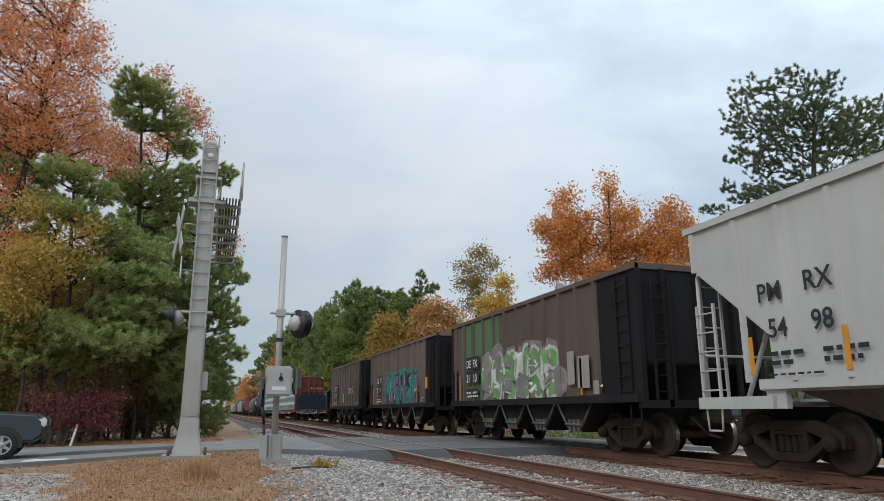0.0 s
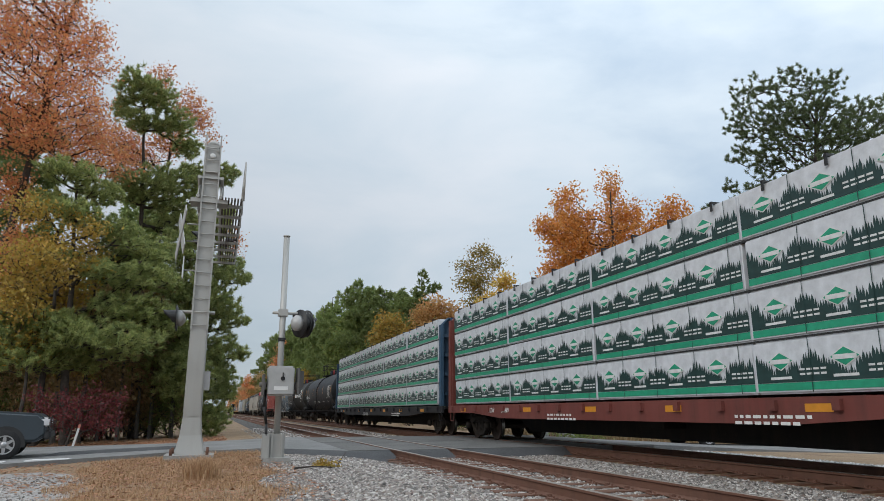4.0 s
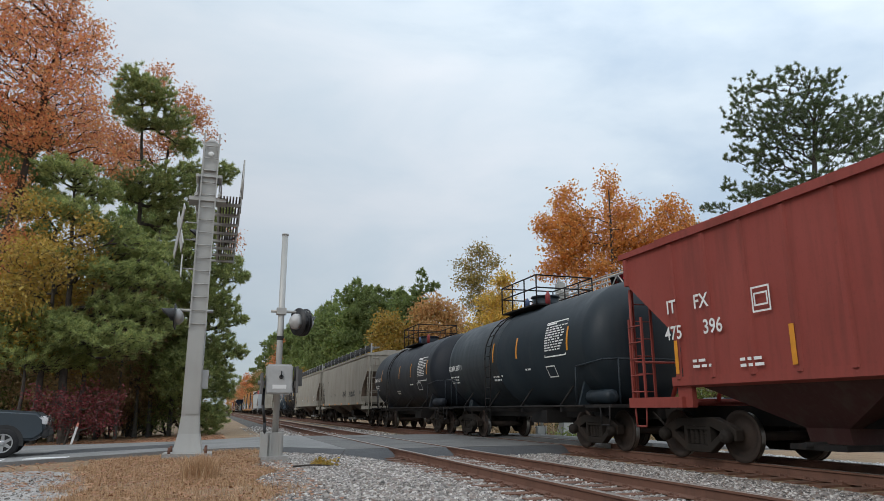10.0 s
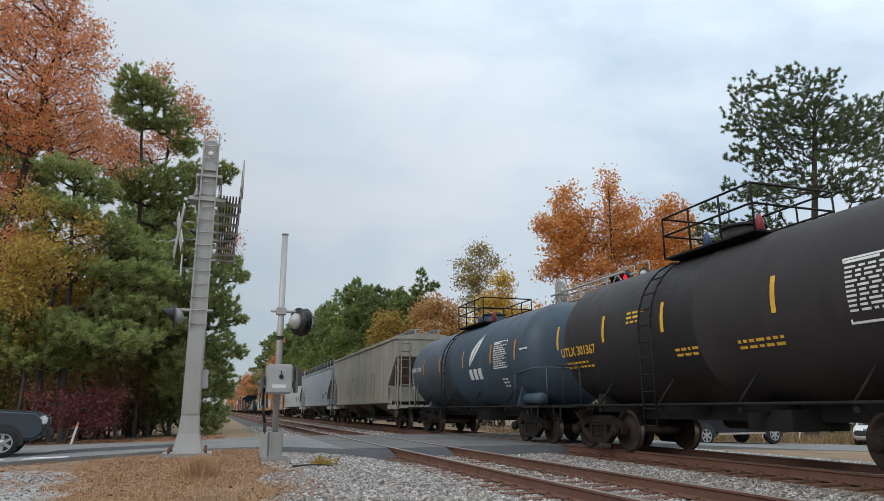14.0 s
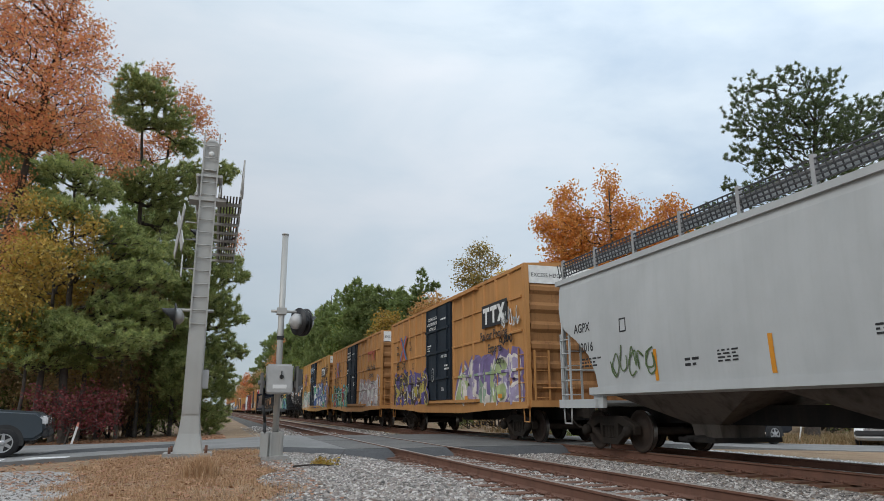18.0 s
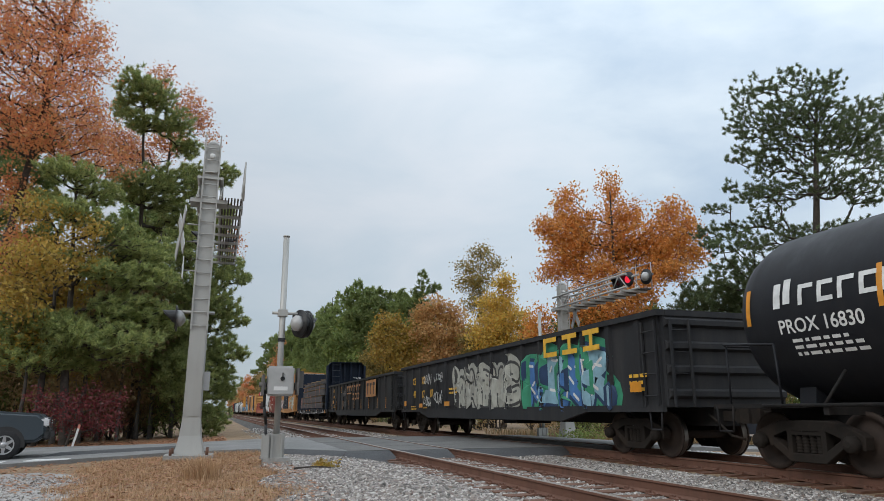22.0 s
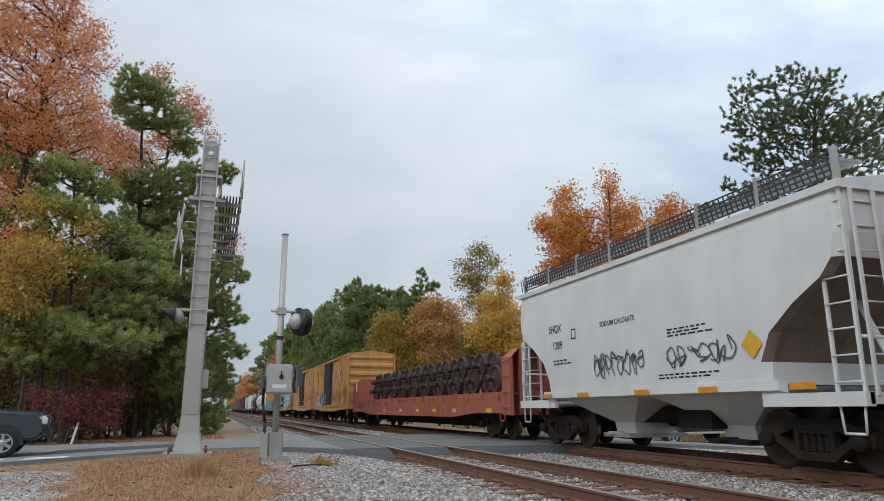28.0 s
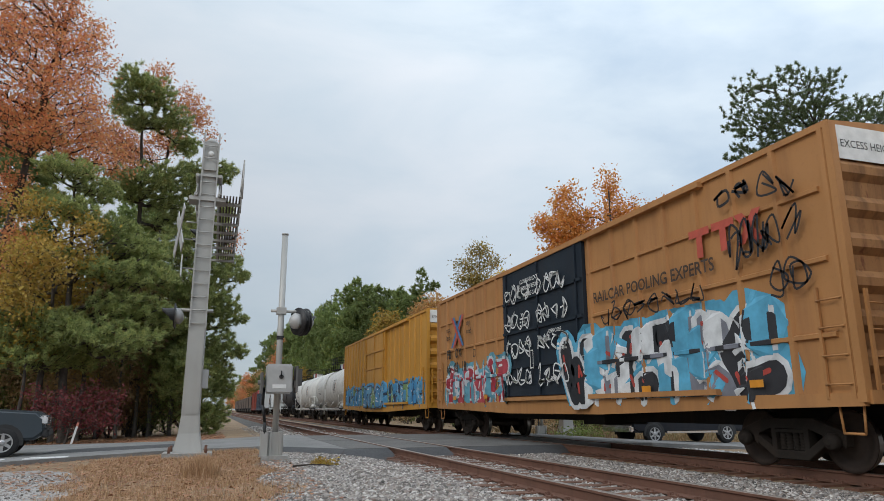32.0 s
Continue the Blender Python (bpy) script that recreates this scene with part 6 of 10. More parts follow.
def ttx_box(front, rear, mat, number, label, long=False, belts=(2.05, 3.15, 4.15), rn=16, slogan=True, black_logo=True, seed=1):
    dw = 4.85 if long else 3.1
    dm = [([("t", "CLOSE AND LOCK", 1.25, 4.42, 0.165, 0.85), ("t", "BOX DOORS BEFORE", 1.38, 4.22, 0.165, 0.85), ("t", "MOVING CAR", 1.05, 4.02, 0.165, 0.85), ("t", "OPEN CLOSE", -0.45, 2.85, 0.14, 0.85), ("p", -0.4, 4.3, 0.8, 1, 0.06), ("b", 1.3, 3.4, 0.5, 0.04), ("p", 1.3, 3.3, 0.4, 2), ("t", "SEAL", -0.5, 1.62, 0.16), ("p", -0.9, 2.5, 0.5, 2, 0.06), ("f", 0.7, 2.0, 0.2, 0.5)], WHITE_MARK)]
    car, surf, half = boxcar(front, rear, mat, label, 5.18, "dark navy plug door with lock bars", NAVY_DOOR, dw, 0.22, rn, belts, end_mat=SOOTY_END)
    for items, mt in dm:
        marks(car, lambda z: 1.665, items, mt, seed=seed)
    e = lambda z: 1.57
    y0 = half - 1.4
    marks(car, e, [("t", "FB", y0 + 0.2, 2.74, 0.48), ("t", "OX", y0 - 0.72, 2.74, 0.48), ("t", number[:2], y0 + 0.2, 2.24, 0.48), ("t", number[2:4], y0 - 0.62, 2.24, 0.48), ("t", number[4:], y0 - 1.42, 2.24, 0.48),
                   ("t", "next", y0 + 0.25, 3.75, 0.26), ("t", "load", y0 + 0.25, 3.45, 0.26), ("t", "any", y0 - 1.95, 3.8, 0.26), ("t", "road", y0 - 1.95, 3.5, 0.26), ("f", y0 - 2.6, 2.65, 0.22, 0.25)], P("marking_brown_black", (0.03, 0.025, 0.02)), seed=seed)
    emblem_x(car, e, y0 - 1.0, 3.68, 0.74)
    yl = -half + 3.2
    it = [("b", yl, 4.0, 0.56, 0.14), ("b", yl - 0.2, 3.6, 0.16, 0.4), ("b", yl - 0.62, 4.0, 0.56, 0.14), ("b", yl - 0.82, 3.6, 0.16, 0.4), ("q", yl - 1.2, 3.6, ((0.0, 0.0), (0.2, 0.0), (0.62, 0.54), (0.42, 0.54)))]
    cross = [("q", yl - 1.2, 3.6, ((0.42, 0.0), (0.62, 0.0), (0.2, 0.54), (0.0, 0.54)))]
    if black_logo:
        marks(car, lambda z: 1.574, [("b", yl + 0.12, 3.5, 2.1, 0.74)], BLACK_MARK, "logo_panel")
    ink = WHITE_MARK if black_logo else ARROWRED
    marks(car, lambda z: 1.58, it, ink, "logo_bars")
    marks(car, lambda z: 1.583, cross, ink, "logo_bars")
    if slogan:
        marks(car, e, [("t", "Railcar Pooling", yl + 0.3, 3.12, 0.39), ("t", "Experts", yl - 0.35, 2.68, 0.39), ("t", ".com", yl - 0.95, 2.3, 0.36)], BLACK_MARK, seed=seed)
    marks(car, lambda z: 1.6, [("b", y, 1.25, 0.3, 0.12) for y in (half - 2, half - 5, -half + 2, -half + 5)], AMBER, "reflector")
    return car, surf, half


mA = P("boxcar_amber", TTX, rough=0.6, dirt=(0.20, 0.10, 0.045), amount=0.35)
c, sf, hf = ttx_box(344.3, 360.1, mA, "505307", "amber high boxcar with black logo panel and purple mural")
piece(c, 1.56, 7.4, 1.08, 6.0, 1.25, 8, [(0.055, 0.04, 0.035), (0.08, 0.05, 0.05)], (0.52, 0.43, 0.10), (0.13, 0.10, 0.30), 21)
piece(c, 1.56, -2.0, 1.1, 5.3, 1.4, 5, [(0.42, 0.50, 0.24), (0.40, 0.34, 0.50), (0.30, 0.42, 0.30)], (0.74, 0.68, 0.62), (0.22, 0.16, 0.34), 22)
scrawl(c, lambda z: 1.57, -6.2, 3.3, 1.4, 0.7, PALE_PAINT, 53, 5, 0.03)
scrawl(c, lambda z: 1.57, -6.0, 2.85, 1.0, 0.3, DARK_SPRAY, 54, 4, 0.025)
mB = P("boxcar_ochre", TTX, rough=0.6, dirt=(0.22, 0.11, 0.05), amount=0.35)
c, sf, hf = ttx_box(362.4, 378.2, mB, "505392", "amber high boxcar with red emblem and turquoise mural", black_logo=False)
piece(c, 1.56, 7.5, 1.1, 6.2, 1.2, 8, [(0.26, 0.42, 0.20), (0.42, 0.07, 0.09), (0.10, 0.40, 0.44), (0.30, 0.45, 0.22)], (0.04, 0.11, 0.07), (0.16, 0.46, 0.46), 23)
piece(c, 1.56, -2.3, 1.1, 5.3, 1.3, 5, [(0.60, 0.58, 0.58), (0.52, 0.42, 0.43)], (0.76, 0.74, 0.72), (0.48, 0.36, 0.36), 24, (0.3, 0.27, 0.28))
mC = P("boxcar_gold", (0.48, 0.255, 0.07), rough=0.6, dirt=(0.22, 0.11, 0.05), amount=0.3)
c, sf, hf = ttx_box(380.4, 396.2, mC, "502729", "golden high boxcar with blue and green mural and spider drawing")
piece(c, 1.56, -1.45, 1.08, 6.2, 1.65, 5, [(0.11, 0.42, 0.25), (0.27, 0.24, 0.42), (0.08, 0.16, 0.36)], (0.74, 0.75, 0.73), (0.045, 0.11, 0.33), 25)
piece(c, 1.56, 7.5, 1.08, 5.4, 1.25, 6, [(0.32, 0.47, 0.40), (0.52, 0.38, 0.38)], (0.72, 0.70, 0.66), (0.25, 0.43, 0.38), 26)
scrawl(c, lambda z: 1.68, 1.5, 4.0, 2.2, 0.6, BLUE_SPRAY, 51, 4, 0.03)
scrawl(c, lambda z: 1.68, 1.4, 3.15, 2.2, 0.6, BLUE_SPRAY, 52, 4, 0.03)
bm = bmesh.new()
for k in range(8):
    a = math.pi * k / 4
    u0, v0 = -7.1, 4.05
    rod(bm, (-1.6, u0, v0), (-1.6, u0 + 0.32 * math.cos(a), v0 + 0.42 * math.sin(a)), 0.012, 4)
    for rr in (0.5, 1.0):
        a2 = a + math.pi / 4
        rod(bm, (-1.6, u0 + 0.32 * rr * math.cos(a), v0 + 0.42 * rr * math.sin(a)), (-1.6, u0 + 0.32 * rr * math.cos(a2), v0 + 0.42 * rr * math.sin(a2)), 0.012, 4)
for s in (-1, 1):
    for k in range(4):
        pipe(bm, [(-1.6, -7.1, 3.3), (-1.6, -7.1 + s * 0.2, 3.42 - 0.1 * k), (-1.6, -7.1 + s * 0.33, 3.2 - 0.12 * k)], 0.014, 4)
lathe(bm, [(-0.06, 0.02), (-0.05, 0.09), (0.0, 0.12), (0.01, 0.02)], (-1.565, -7.1, 3.3), "x", 10)
part("spray_drawing", bm, P("sprayed_sepia", (0.10, 0.05, 0.02)), c, "sprayed web and spider")

c, sf, hf = tank_car(398.0, 409.5, TANK_BLACK, "matt black tank wagon with white emblem and tags", [([("t", "PROX 16830", 4.1, 2.1, 0.30), ("p", 3.9, 1.95, 1.2, 3), *chart(-3.7, 2.35, 1.0, 0.7), ("p", -1.3, 1.95, 0.9, 6), ("p", -5.45, 3.3, 0.1, 1)], WHITE_MARK), ([("b", -2.5, 2.3, 0.7, 0.4)], AMBER)], r=1.47, zc=2.44, reflect=(4.75, 2.3, 1.8, -0.5, -1.0, -4.75), ladder_y=0.3)
bm = bmesh.new()
pl = on_side(sf, 4.15, 2.5)
bar(bm, pl, 0, 0.14, 0.0, 0.4, 2)
bar(bm, pl, 0.2, 0.34, 0.05, 0.45, 2)
for k in range(6):
    bar(bm, pl, 0.5 + 0.36 * k, 0.58 + 0.36 * k, 0.0, 0.32, 2)
    bar(bm, pl, 0.58 + 0.36 * k, 0.78 + 0.36 * k, 0.25, 0.32)
    if k % 2:
        bar(bm, pl, 0.58 + 0.36 * k, 0.78 + 0.36 * k, 0.0, 0.07)
part("company_emblem", bm, PALE_PAINT, c, "white company emblem as plain bars")
scrawl(c, lambda z: sf(z) + 0.01, 0.4, 2.4, 1.9, 0.8, PALE_PAINT, 61, 5, 0.025)
scrawl(c, lambda z: sf(z) + 0.01, 2.3, 1.55, 1.7, 0.4, PALE_PAINT, 62, 5, 0.02)

# gondolas
GON = P("gondola_black", (0.024, 0.025, 0.027), rough=0.55, dirt=(0.075, 0.07, 0.065), amount=0.4)
mG = P("gondola_charcoal", (0.026, 0.027, 0.03), rough=0.55, dirt=(0.075, 0.07, 0.065), amount=0.4)
c, sf, hf = gondola(410.9, 431.0, mG, "charcoal gondola wagon with yellow letters and murals", 2.92, 17, [([("t", "CS", 8.0, 2.05, 0.42), ("t", "XT", 6.6, 2.05, 0.42), ("t", "49", 7.9, 1.5, 0.42), ("t", "17", 6.6, 1.48, 0.42), ("t", "87", 5.4, 1.5, 0.42), ("p", 8.3, 1.1, 0.8, 2), ("p", 6.4, 1.05, 0.8, 1), ("p", 3.0, 1.7, 1.0, 2, 0.07), ("p", -9.0, 1.6, 0.6, 3, 0.07)], YELLOW_MARK)])
piece(c, 1.5, 2.4, 1.02, 5.6, 1.25, 5, [(0.46, 0.46, 0.40), (0.40, 0.39, 0.34)], (0.06, 0.06, 0.06), (0.42, 0.42, 0.37), 27, (0.12, 0.12, 0.12))
piece(c, 1.5, -3.7, 1.0, 4.4, 1.35, 4, [(0.07, 0.20, 0.48), (0.28, 0.48, 0.58)], (0.02, 0.05, 0.12), (0.05, 0.30, 0.17), 28)
bm = bmesh.new()
pl = on_side(lambda z: 1.62, -5.1, 2.3)
for k in range(3):
    u = k * 1.05
    bar(bm, pl, u, u + 0.75, 0.38, 0.5)
    bar(bm, pl, u, u + 0.75, 0.0, 0.12)
    bar(bm, pl, u if k == 0 else u + 0.3, u + 0.14 if k == 0 else u + 0.45, 0.12, 0.38)
part("logo_bars", bm, YELLOW_MARK, c)
marks(c, lambda z: 1.62, [("b", 9.0, 1.15, 0.35, 0.22), ("b", 6.6, 1.08, 0.5, 0.16), ("b", 3.2, 1.12, 0.6, 0.16), ("b", -9.2, 1.3, 0.4, 0.2)], AMBER, "reflector")
scrawl(c, lambda z: 1.62, 5.9, 1.9, 1.1, 0.6, PALE_PAINT, 71, 4, 0.02)
scrawl(c, lambda z: 1.62, 5.9, 1.1, 1.0, 0.45, PALE_PAINT, 72, 4, 0.02)
scrawl(c, lambda z: 1.62, 4.5, 1.15, 1.1, 0.6, PALE_PAINT, 73, 4, 0.03)
scrawl(c, lambda z: 1.62, 4.5, 2.0, 1.1, 0.4, PALE_PAINT, 74, 4, 0.02)
c, sf, hf = gondola(432.4, 453.0, GON, "black gondola wagon with amber letters", 2.85, 15, [([("t", "GNTX", 8.1, 2.3, 0.30, 0.75), ("t", "297464", 8.05, 1.85, 0.30, 0.75), ("f", 4.9, 2.2, 0.3, 0.35), ("p", 7.8, 1.3, 0.8, 2), ("b", 8.1, 1.5, 0.3, 0.22)], plain("amber_marking", (0.62, 0.30, 0.04), 0.7))], reflect=(8.6, 6.8, 4.0, 2.0, 0.0, -2.2, -4.4, -6.6, -8.6))
bm = bmesh.new()
pl = on_side(lambda z: 1.62, 2.3, 1.75)
for k in range(6):
    u = k * 0.78
    bar(bm, pl, u, u + 0.14, 0.45, 0.8)
    bar(bm, pl, u + 0.14, u + 0.5, 0.68, 0.8)
bar(bm, pl, 0, 1.5, 0.28, 0.36)
bar(bm, pl, 0, 0.08, -0.05, 0.28)
for k in range(3):
    u = 2.0 + k * 0.8
    bar(bm, pl, u, u + 0.5, 0.2, 0.3)
    bar(bm, pl, u, u + 0.5, -0.1, 0.0)
    bar(bm, pl, u + 0.38, u + 0.5, 0.0, 0.2)
bar(bm, pl, 6.1, 8.7, -0.02, 0.9)
part("logo_bars", bm, P("logo_amber", (0.55, 0.25, 0.08)), c)
bm = bmesh.new()
pl = on_side(lambda z: 1.63, 2.3, 1.75)
for k in range(3):
    bar(bm, pl, 6.3 + 0.8 * k, 6.85 + 0.8 * k, 0.6, 0.75)
    bar(bm, pl, 6.5 + 0.8 * k, 6.65 + 0.8 * k, 0.12, 0.6)
part("logo_bars", bm, BLACK_MARK, c)
scrawl(c, lambda z: 1.62, 3.3, 1.9, 1.0, 0.55, P("sprayed_grey", (0.22, 0.22, 0.22)), 75, 4, 0.02)
scrawl(c, lambda z: 1.62, 3.2, 1.15, 1.0, 0.5, P("sprayed_ash", (0.18, 0.18, 0.18)), 76, 4, 0.02)

# bulkhead flat with steel beams
c, sf, hf = snc(454.0, 474.5, "62022", "black bulkhead flat wagon loaded with steel beams")
bulkhead(c, -hf + 0.95, 1.12, 4.82, FLAT_NAVY, 0.58, facing=-1, number="NC 62022")
bulkhead(c, hf - 0.65, 1.12, 4.82, FLAT_NAVY, 0.58, facing=1)
bm = bmesh.new()
pts = [(-0.6 + 0.25 * math.cos(k * 0.9) + 0.045 * k, hf - 0.72, 3.3 + 0.25 * math.sin(k * 0.9) - 0.03 * k) for k in range(26)]
pipe(bm, pts, 0.012, 4)
for k in range(6):
    rod(bm, (0.3 + 0.2 * k, hf - 0.72, 2.9), (0.42 + 0.2 * k, hf - 0.72, 3.05), 0.012, 4)
part("chalk_marks", bm, P("chalk", (0.5, 0.5, 0.48)), c)
BEAM = P("beam_steel", (0.052, 0.047, 0.047), rough=0.5, dirt=(0.075, 0.055, 0.045), amount=0.5, streak=False)
DUNN = P("dunnage_wood", (0.28, 0.20, 0.12), rough=0.9, amount=0.4)
STRAP = plain("orange_strap", (0.60, 0.22, 0.16), 0.6)
load = tagged(empty("steel_beam_load", pose(TRACK_X, (454.0 + 474.5) / 2, 0)), "stacked dark steel beams strapped in orange on the wagon", "steel load")
FREIGHT.append((load, (454.0 + 474.5) / 2))


def beam_bm(l, h, w):
    def build(bm):
        t = 0.025
        for s in (-1, 1):
            for k in range(3):
                box(bm, s * w / 2 - t - 0.008 * (k % 2), s * w / 2 + t + 0.008 * (k % 2), -l / 2 - 0.1 * k, l / 2 - 0.07 * k, h * k / 3, h * (k + 1) / 3 - 0.014)
        box(bm, -w / 2, w / 2, -l / 2, l / 2, h / 2 - t / 2, h / 2 + t / 2)
    return build


rn, z = random.Random(5), 1.24
for tier, (h, y0, y1, off) in enumerate(((0.42, -7.0, 8.4, 0.0), (0.48, -6.6, 8.2, 0.0), (0.48, -7.6, 6.9, 0.05), (0.30, -7.2, 6.8, 0.1), (0.26, -7.6, 6.6, 0.12))):
    for k in range(5):
        l = round(y1 - y0, 1)
        o = part("steel_beam", shared(f"steel_beam_{l}_{h}", beam_bm(l, h, 0.5), [BEAM]), None, load)
        o.matrix_basis = pose(-1.15 + off + 0.56 * k, (y0 + y1) / 2 + (rn.uniform(-0.4, 0.4) if k else 0), z)
    z += h
    for y in np.linspace(y0 + 1.2, y1 - 1.2, 5):
        bm = bmesh.new()
        box(bm, -1.55, 1.5, y - 0.06, y + 0.06, z, z + 0.07)
        part("dunnage", bm, DUNN, load)
    z += 0.075
for y, za, zb, lean in ((-6.0, 1.25, 2.3, 0.15), (-5.2, 2.2, 3.3, -0.2), (-3.2, 1.25, 2.4, 0.1), (-2.6, 1.9, 3.45, -0.25), (-0.2, 1.25, 2.4, 0.12), (0.5, 1.9, 3.3, -0.2), (2.2, 1.25, 2.5, 0.1), (3.0, 2.2, 3.45, -0.2), (4.6, 1.25, 2.3, 0.15), (5.4, 2.2, 3.4, -0.2), (6.6, 1.25, 2.3, 0.1), (7.4, 1.25, 2.2, 0.1)):
    bm = bmesh.new()
    n = 10
    row = [(y + lean * k / n + 0.05 * math.sin(k * 1.1 + y), za + (zb - za) * k / n) for k in range(n + 1)]
    for (p0, q0), (p1, q1) in zip(row, row[1:]):
        f4 = [(p0 - 0.022, q0), (p0 + 0.022, q0), (p1 + 0.022, q1), (p1 - 0.022, q1)]
        out = [bm.verts.new((-1.475, p, q)) for p, q in f4]
        inn = [bm.verts.new((-1.468, p, q)) for p, q in f4]
        bm.faces.new(out)
        bm.faces.new(inn[::-1])
        for k in range(4):
            bm.faces.new((out[k], inn[k], inn[(k + 1) % 4], out[(k + 1) % 4]))
    fix(bm)
    part("strap", bm, STRAP, load)

mD = P("boxcar_tan", TTX, rough=0.6, dirt=(0.22, 0.11, 0.05), amount=0.35)
c, sf, hf = ttx_box(476.8, 495.4, mD, "661244", "amber long high boxcar with faded murals", True, (), 20, True, False)
piece(c, 1.56, 8.6, 1.08, 5.6, 1.25, 7, [(0.04, 0.04, 0.045), (0.45, 0.28, 0.32), (0.05, 0.05, 0.055)], (0.62, 0.60, 0.56), None, 29)
piece(c, 1.56, -2.6, 1.08, 6.2, 1.4, 7, [(0.50, 0.30, 0.14), (0.20, 0.40, 0.42), (0.52, 0.33, 0.18)], (0.66, 0.64, 0.58), None, 30, (0.06, 0.06, 0.06), 0.8)
mR = P("boxcar_red", (0.23, 0.042, 0.026), rough=0.6, dirt=(0.09, 0.03, 0.02), amount=0.4)
c, sf, hf = boxcar(496.2, 513.6, mR, "oxide red boxcar with sliding door and cream mural", 4.55, "red plug door with lock bars", mR, 4.8, 0.0, 18, (), [([("t", "CA", 7.4, 2.42, 0.34), ("t", "GY", 6.6, 2.42, 0.34), ("t", "70", 7.35, 1.95, 0.34), ("t", "96", 6.6, 1.95, 0.34), ("p", 7.2, 1.65, 0.4, 2, 0.06), ("p", 6.3, 1.65, 0.5, 2, 0.06), ("f", 4.95, 1.95, 0.3, 0.32)], WHITE_MARK)], white_top=False, seed=3)
piece(c, 1.56, 6.9, 1.02, 4.6, 0.95, 6, [(0.55, 0.45, 0.32), (0.60, 0.54, 0.42)], (0.28, 0.06, 0.04), (0.46, 0.36, 0.26), 31)
marks(c, lambda z: 1.665, [("f", 1.9, 2.55, 0.7, 0.4), ("p", 1.8, 2.8, 0.5, 3, 0.05), ("p", 1.9, 3.3, 0.9, 1, 0.08), ("p", 0.9, 3.7, 1.2, 1, 0.08), ("b", 1.6, 1.9, 1.0, 0.12)], WHITE_MARK)
marks(c, lambda z: 1.6, [("b", 7.9, 1.2, 0.14, 0.85), ("b", 3.2, 1.25, 0.14, 0.6)], AMBER, "reflector")

c, sf, hf = covered_hopper(515.2, 526.3, WHITE_CAR, "short white curved-side covered hopper wagon with black tags", [([("t", "SHQX", 3.6, 2.85, 0.27), ("t", "1289", 3.4, 2.42, 0.27), ("f", 2.4, 2.6, 0.22, 0.25), ("t", "SODIUM CHLORATE", 1.05, 2.75, 0.16), ("p", 3.4, 2.1, 1.0, 2, 0.04), ("p", -1.4, 2.4, 1.2, 3, 0.03), ("p", -1.0, 1.55, 2.0, 2, 0.03)], BLACK_MARK)],
                           h=4.35, hopper_n=2, seed=12, belly_z=1.3)
scrawl(c, lambda z: sf(z) + 0.01, 1.4, 1.62, 2.0, 0.55, P("sprayed_slate", (0.10, 0.10, 0.12)), 81, 8, 0.02)
scrawl(c, lambda z: sf(z) + 0.01, -1.3, 1.65, 1.9, 0.5, P("sprayed_slate_dark", (0.10, 0.10, 0.12)), 82, 6, 0.02)
marks(c, lambda z: 1.62, [("b", y, 1.2, 0.5, 0.1) for y in (4.0, 2.2, -0.2, -2.2, -4.3)], AMBER, "reflector")
bm = bmesh.new()
pl = on_side(lambda z: sf(z) + 0.02, -3.6, 1.95)
bm.faces.new([bm.verts.new(pl(*p)) for p in ((-0.24, 0), (0, -0.24), (0.24, 0), (0, 0.24))])
part("hazard_diamond", bm, YELLOW_MARK, c, "yellow hazard diamond placard")

# flat wagon carrying spare wheelsets
ORANGE_RED = P("flatcar_salmon", (0.36, 0.105, 0.065), rough=0.65, dirt=(0.16, 0.07, 0.05), amount=0.45)
c, sf, hf = flat_deck("wheel_flatcar", 527.5, 551.5, ORANGE_RED, "salmon red flat wagon carrying spare wheelsets", 0.70, 1.45, 1.48, [([("t", "CSXT 994856", 10.6, 1.0, 0.30), ("p", 5.5, 1.2, 0.8, 2, 0.05), ("p", 3.5, 1.2, 0.8, 2, 0.05), ("t", "DOUBLE STACKER", 0.9, 1.26, 0.15)], BLACK_MARK),
    ([("b", y, 0.82, 0.5, 0.13) for y in (10.8, 3.9, 0.6, -2.2, -4.6, -7, -10.4)], YELLOW_MARK)], fish=0.05)
for s in (-1, 1):
    b = bulkhead(c, s * (hf - 0.3), 0.75, 2.78, ORANGE_RED, 0.63, 1.45, facing=s)
    for zz in (0.98, 1.42, 1.9, 2.36):
        bm = bmesh.new()
        ya = s * (hf - 0.3) + s * 0.12
        pipe(bm, [(-1.5, ya, zz), (-1.57, ya + s * 0.01, zz), (-1.57, ya + s * 0.42, zz), (-1.5, ya + s * 0.43, zz)], 0.014, 6)
        part("grab_iron", fix(bm), ORANGE_RED, b)
marks(c, lambda z: 1.47, [("b", 11.6, 2.0, 0.4, 0.5)], WHITE_MARK, "notice_board")
load = tagged(empty("wheelset_load", pose(TRACK_X, (527.5 + 551.5) / 2, 0)), "two layers of rusty brown spare railway wheelsets", "wheelset load")
FREIGHT.append((load, (527.5 + 551.5) / 2))
SPARE = P("spare_wheel_brown", (0.055, 0.036, 0.031), rough=0.7, dirt=(0.03, 0.025, 0.02), amount=0.5, streak=False)


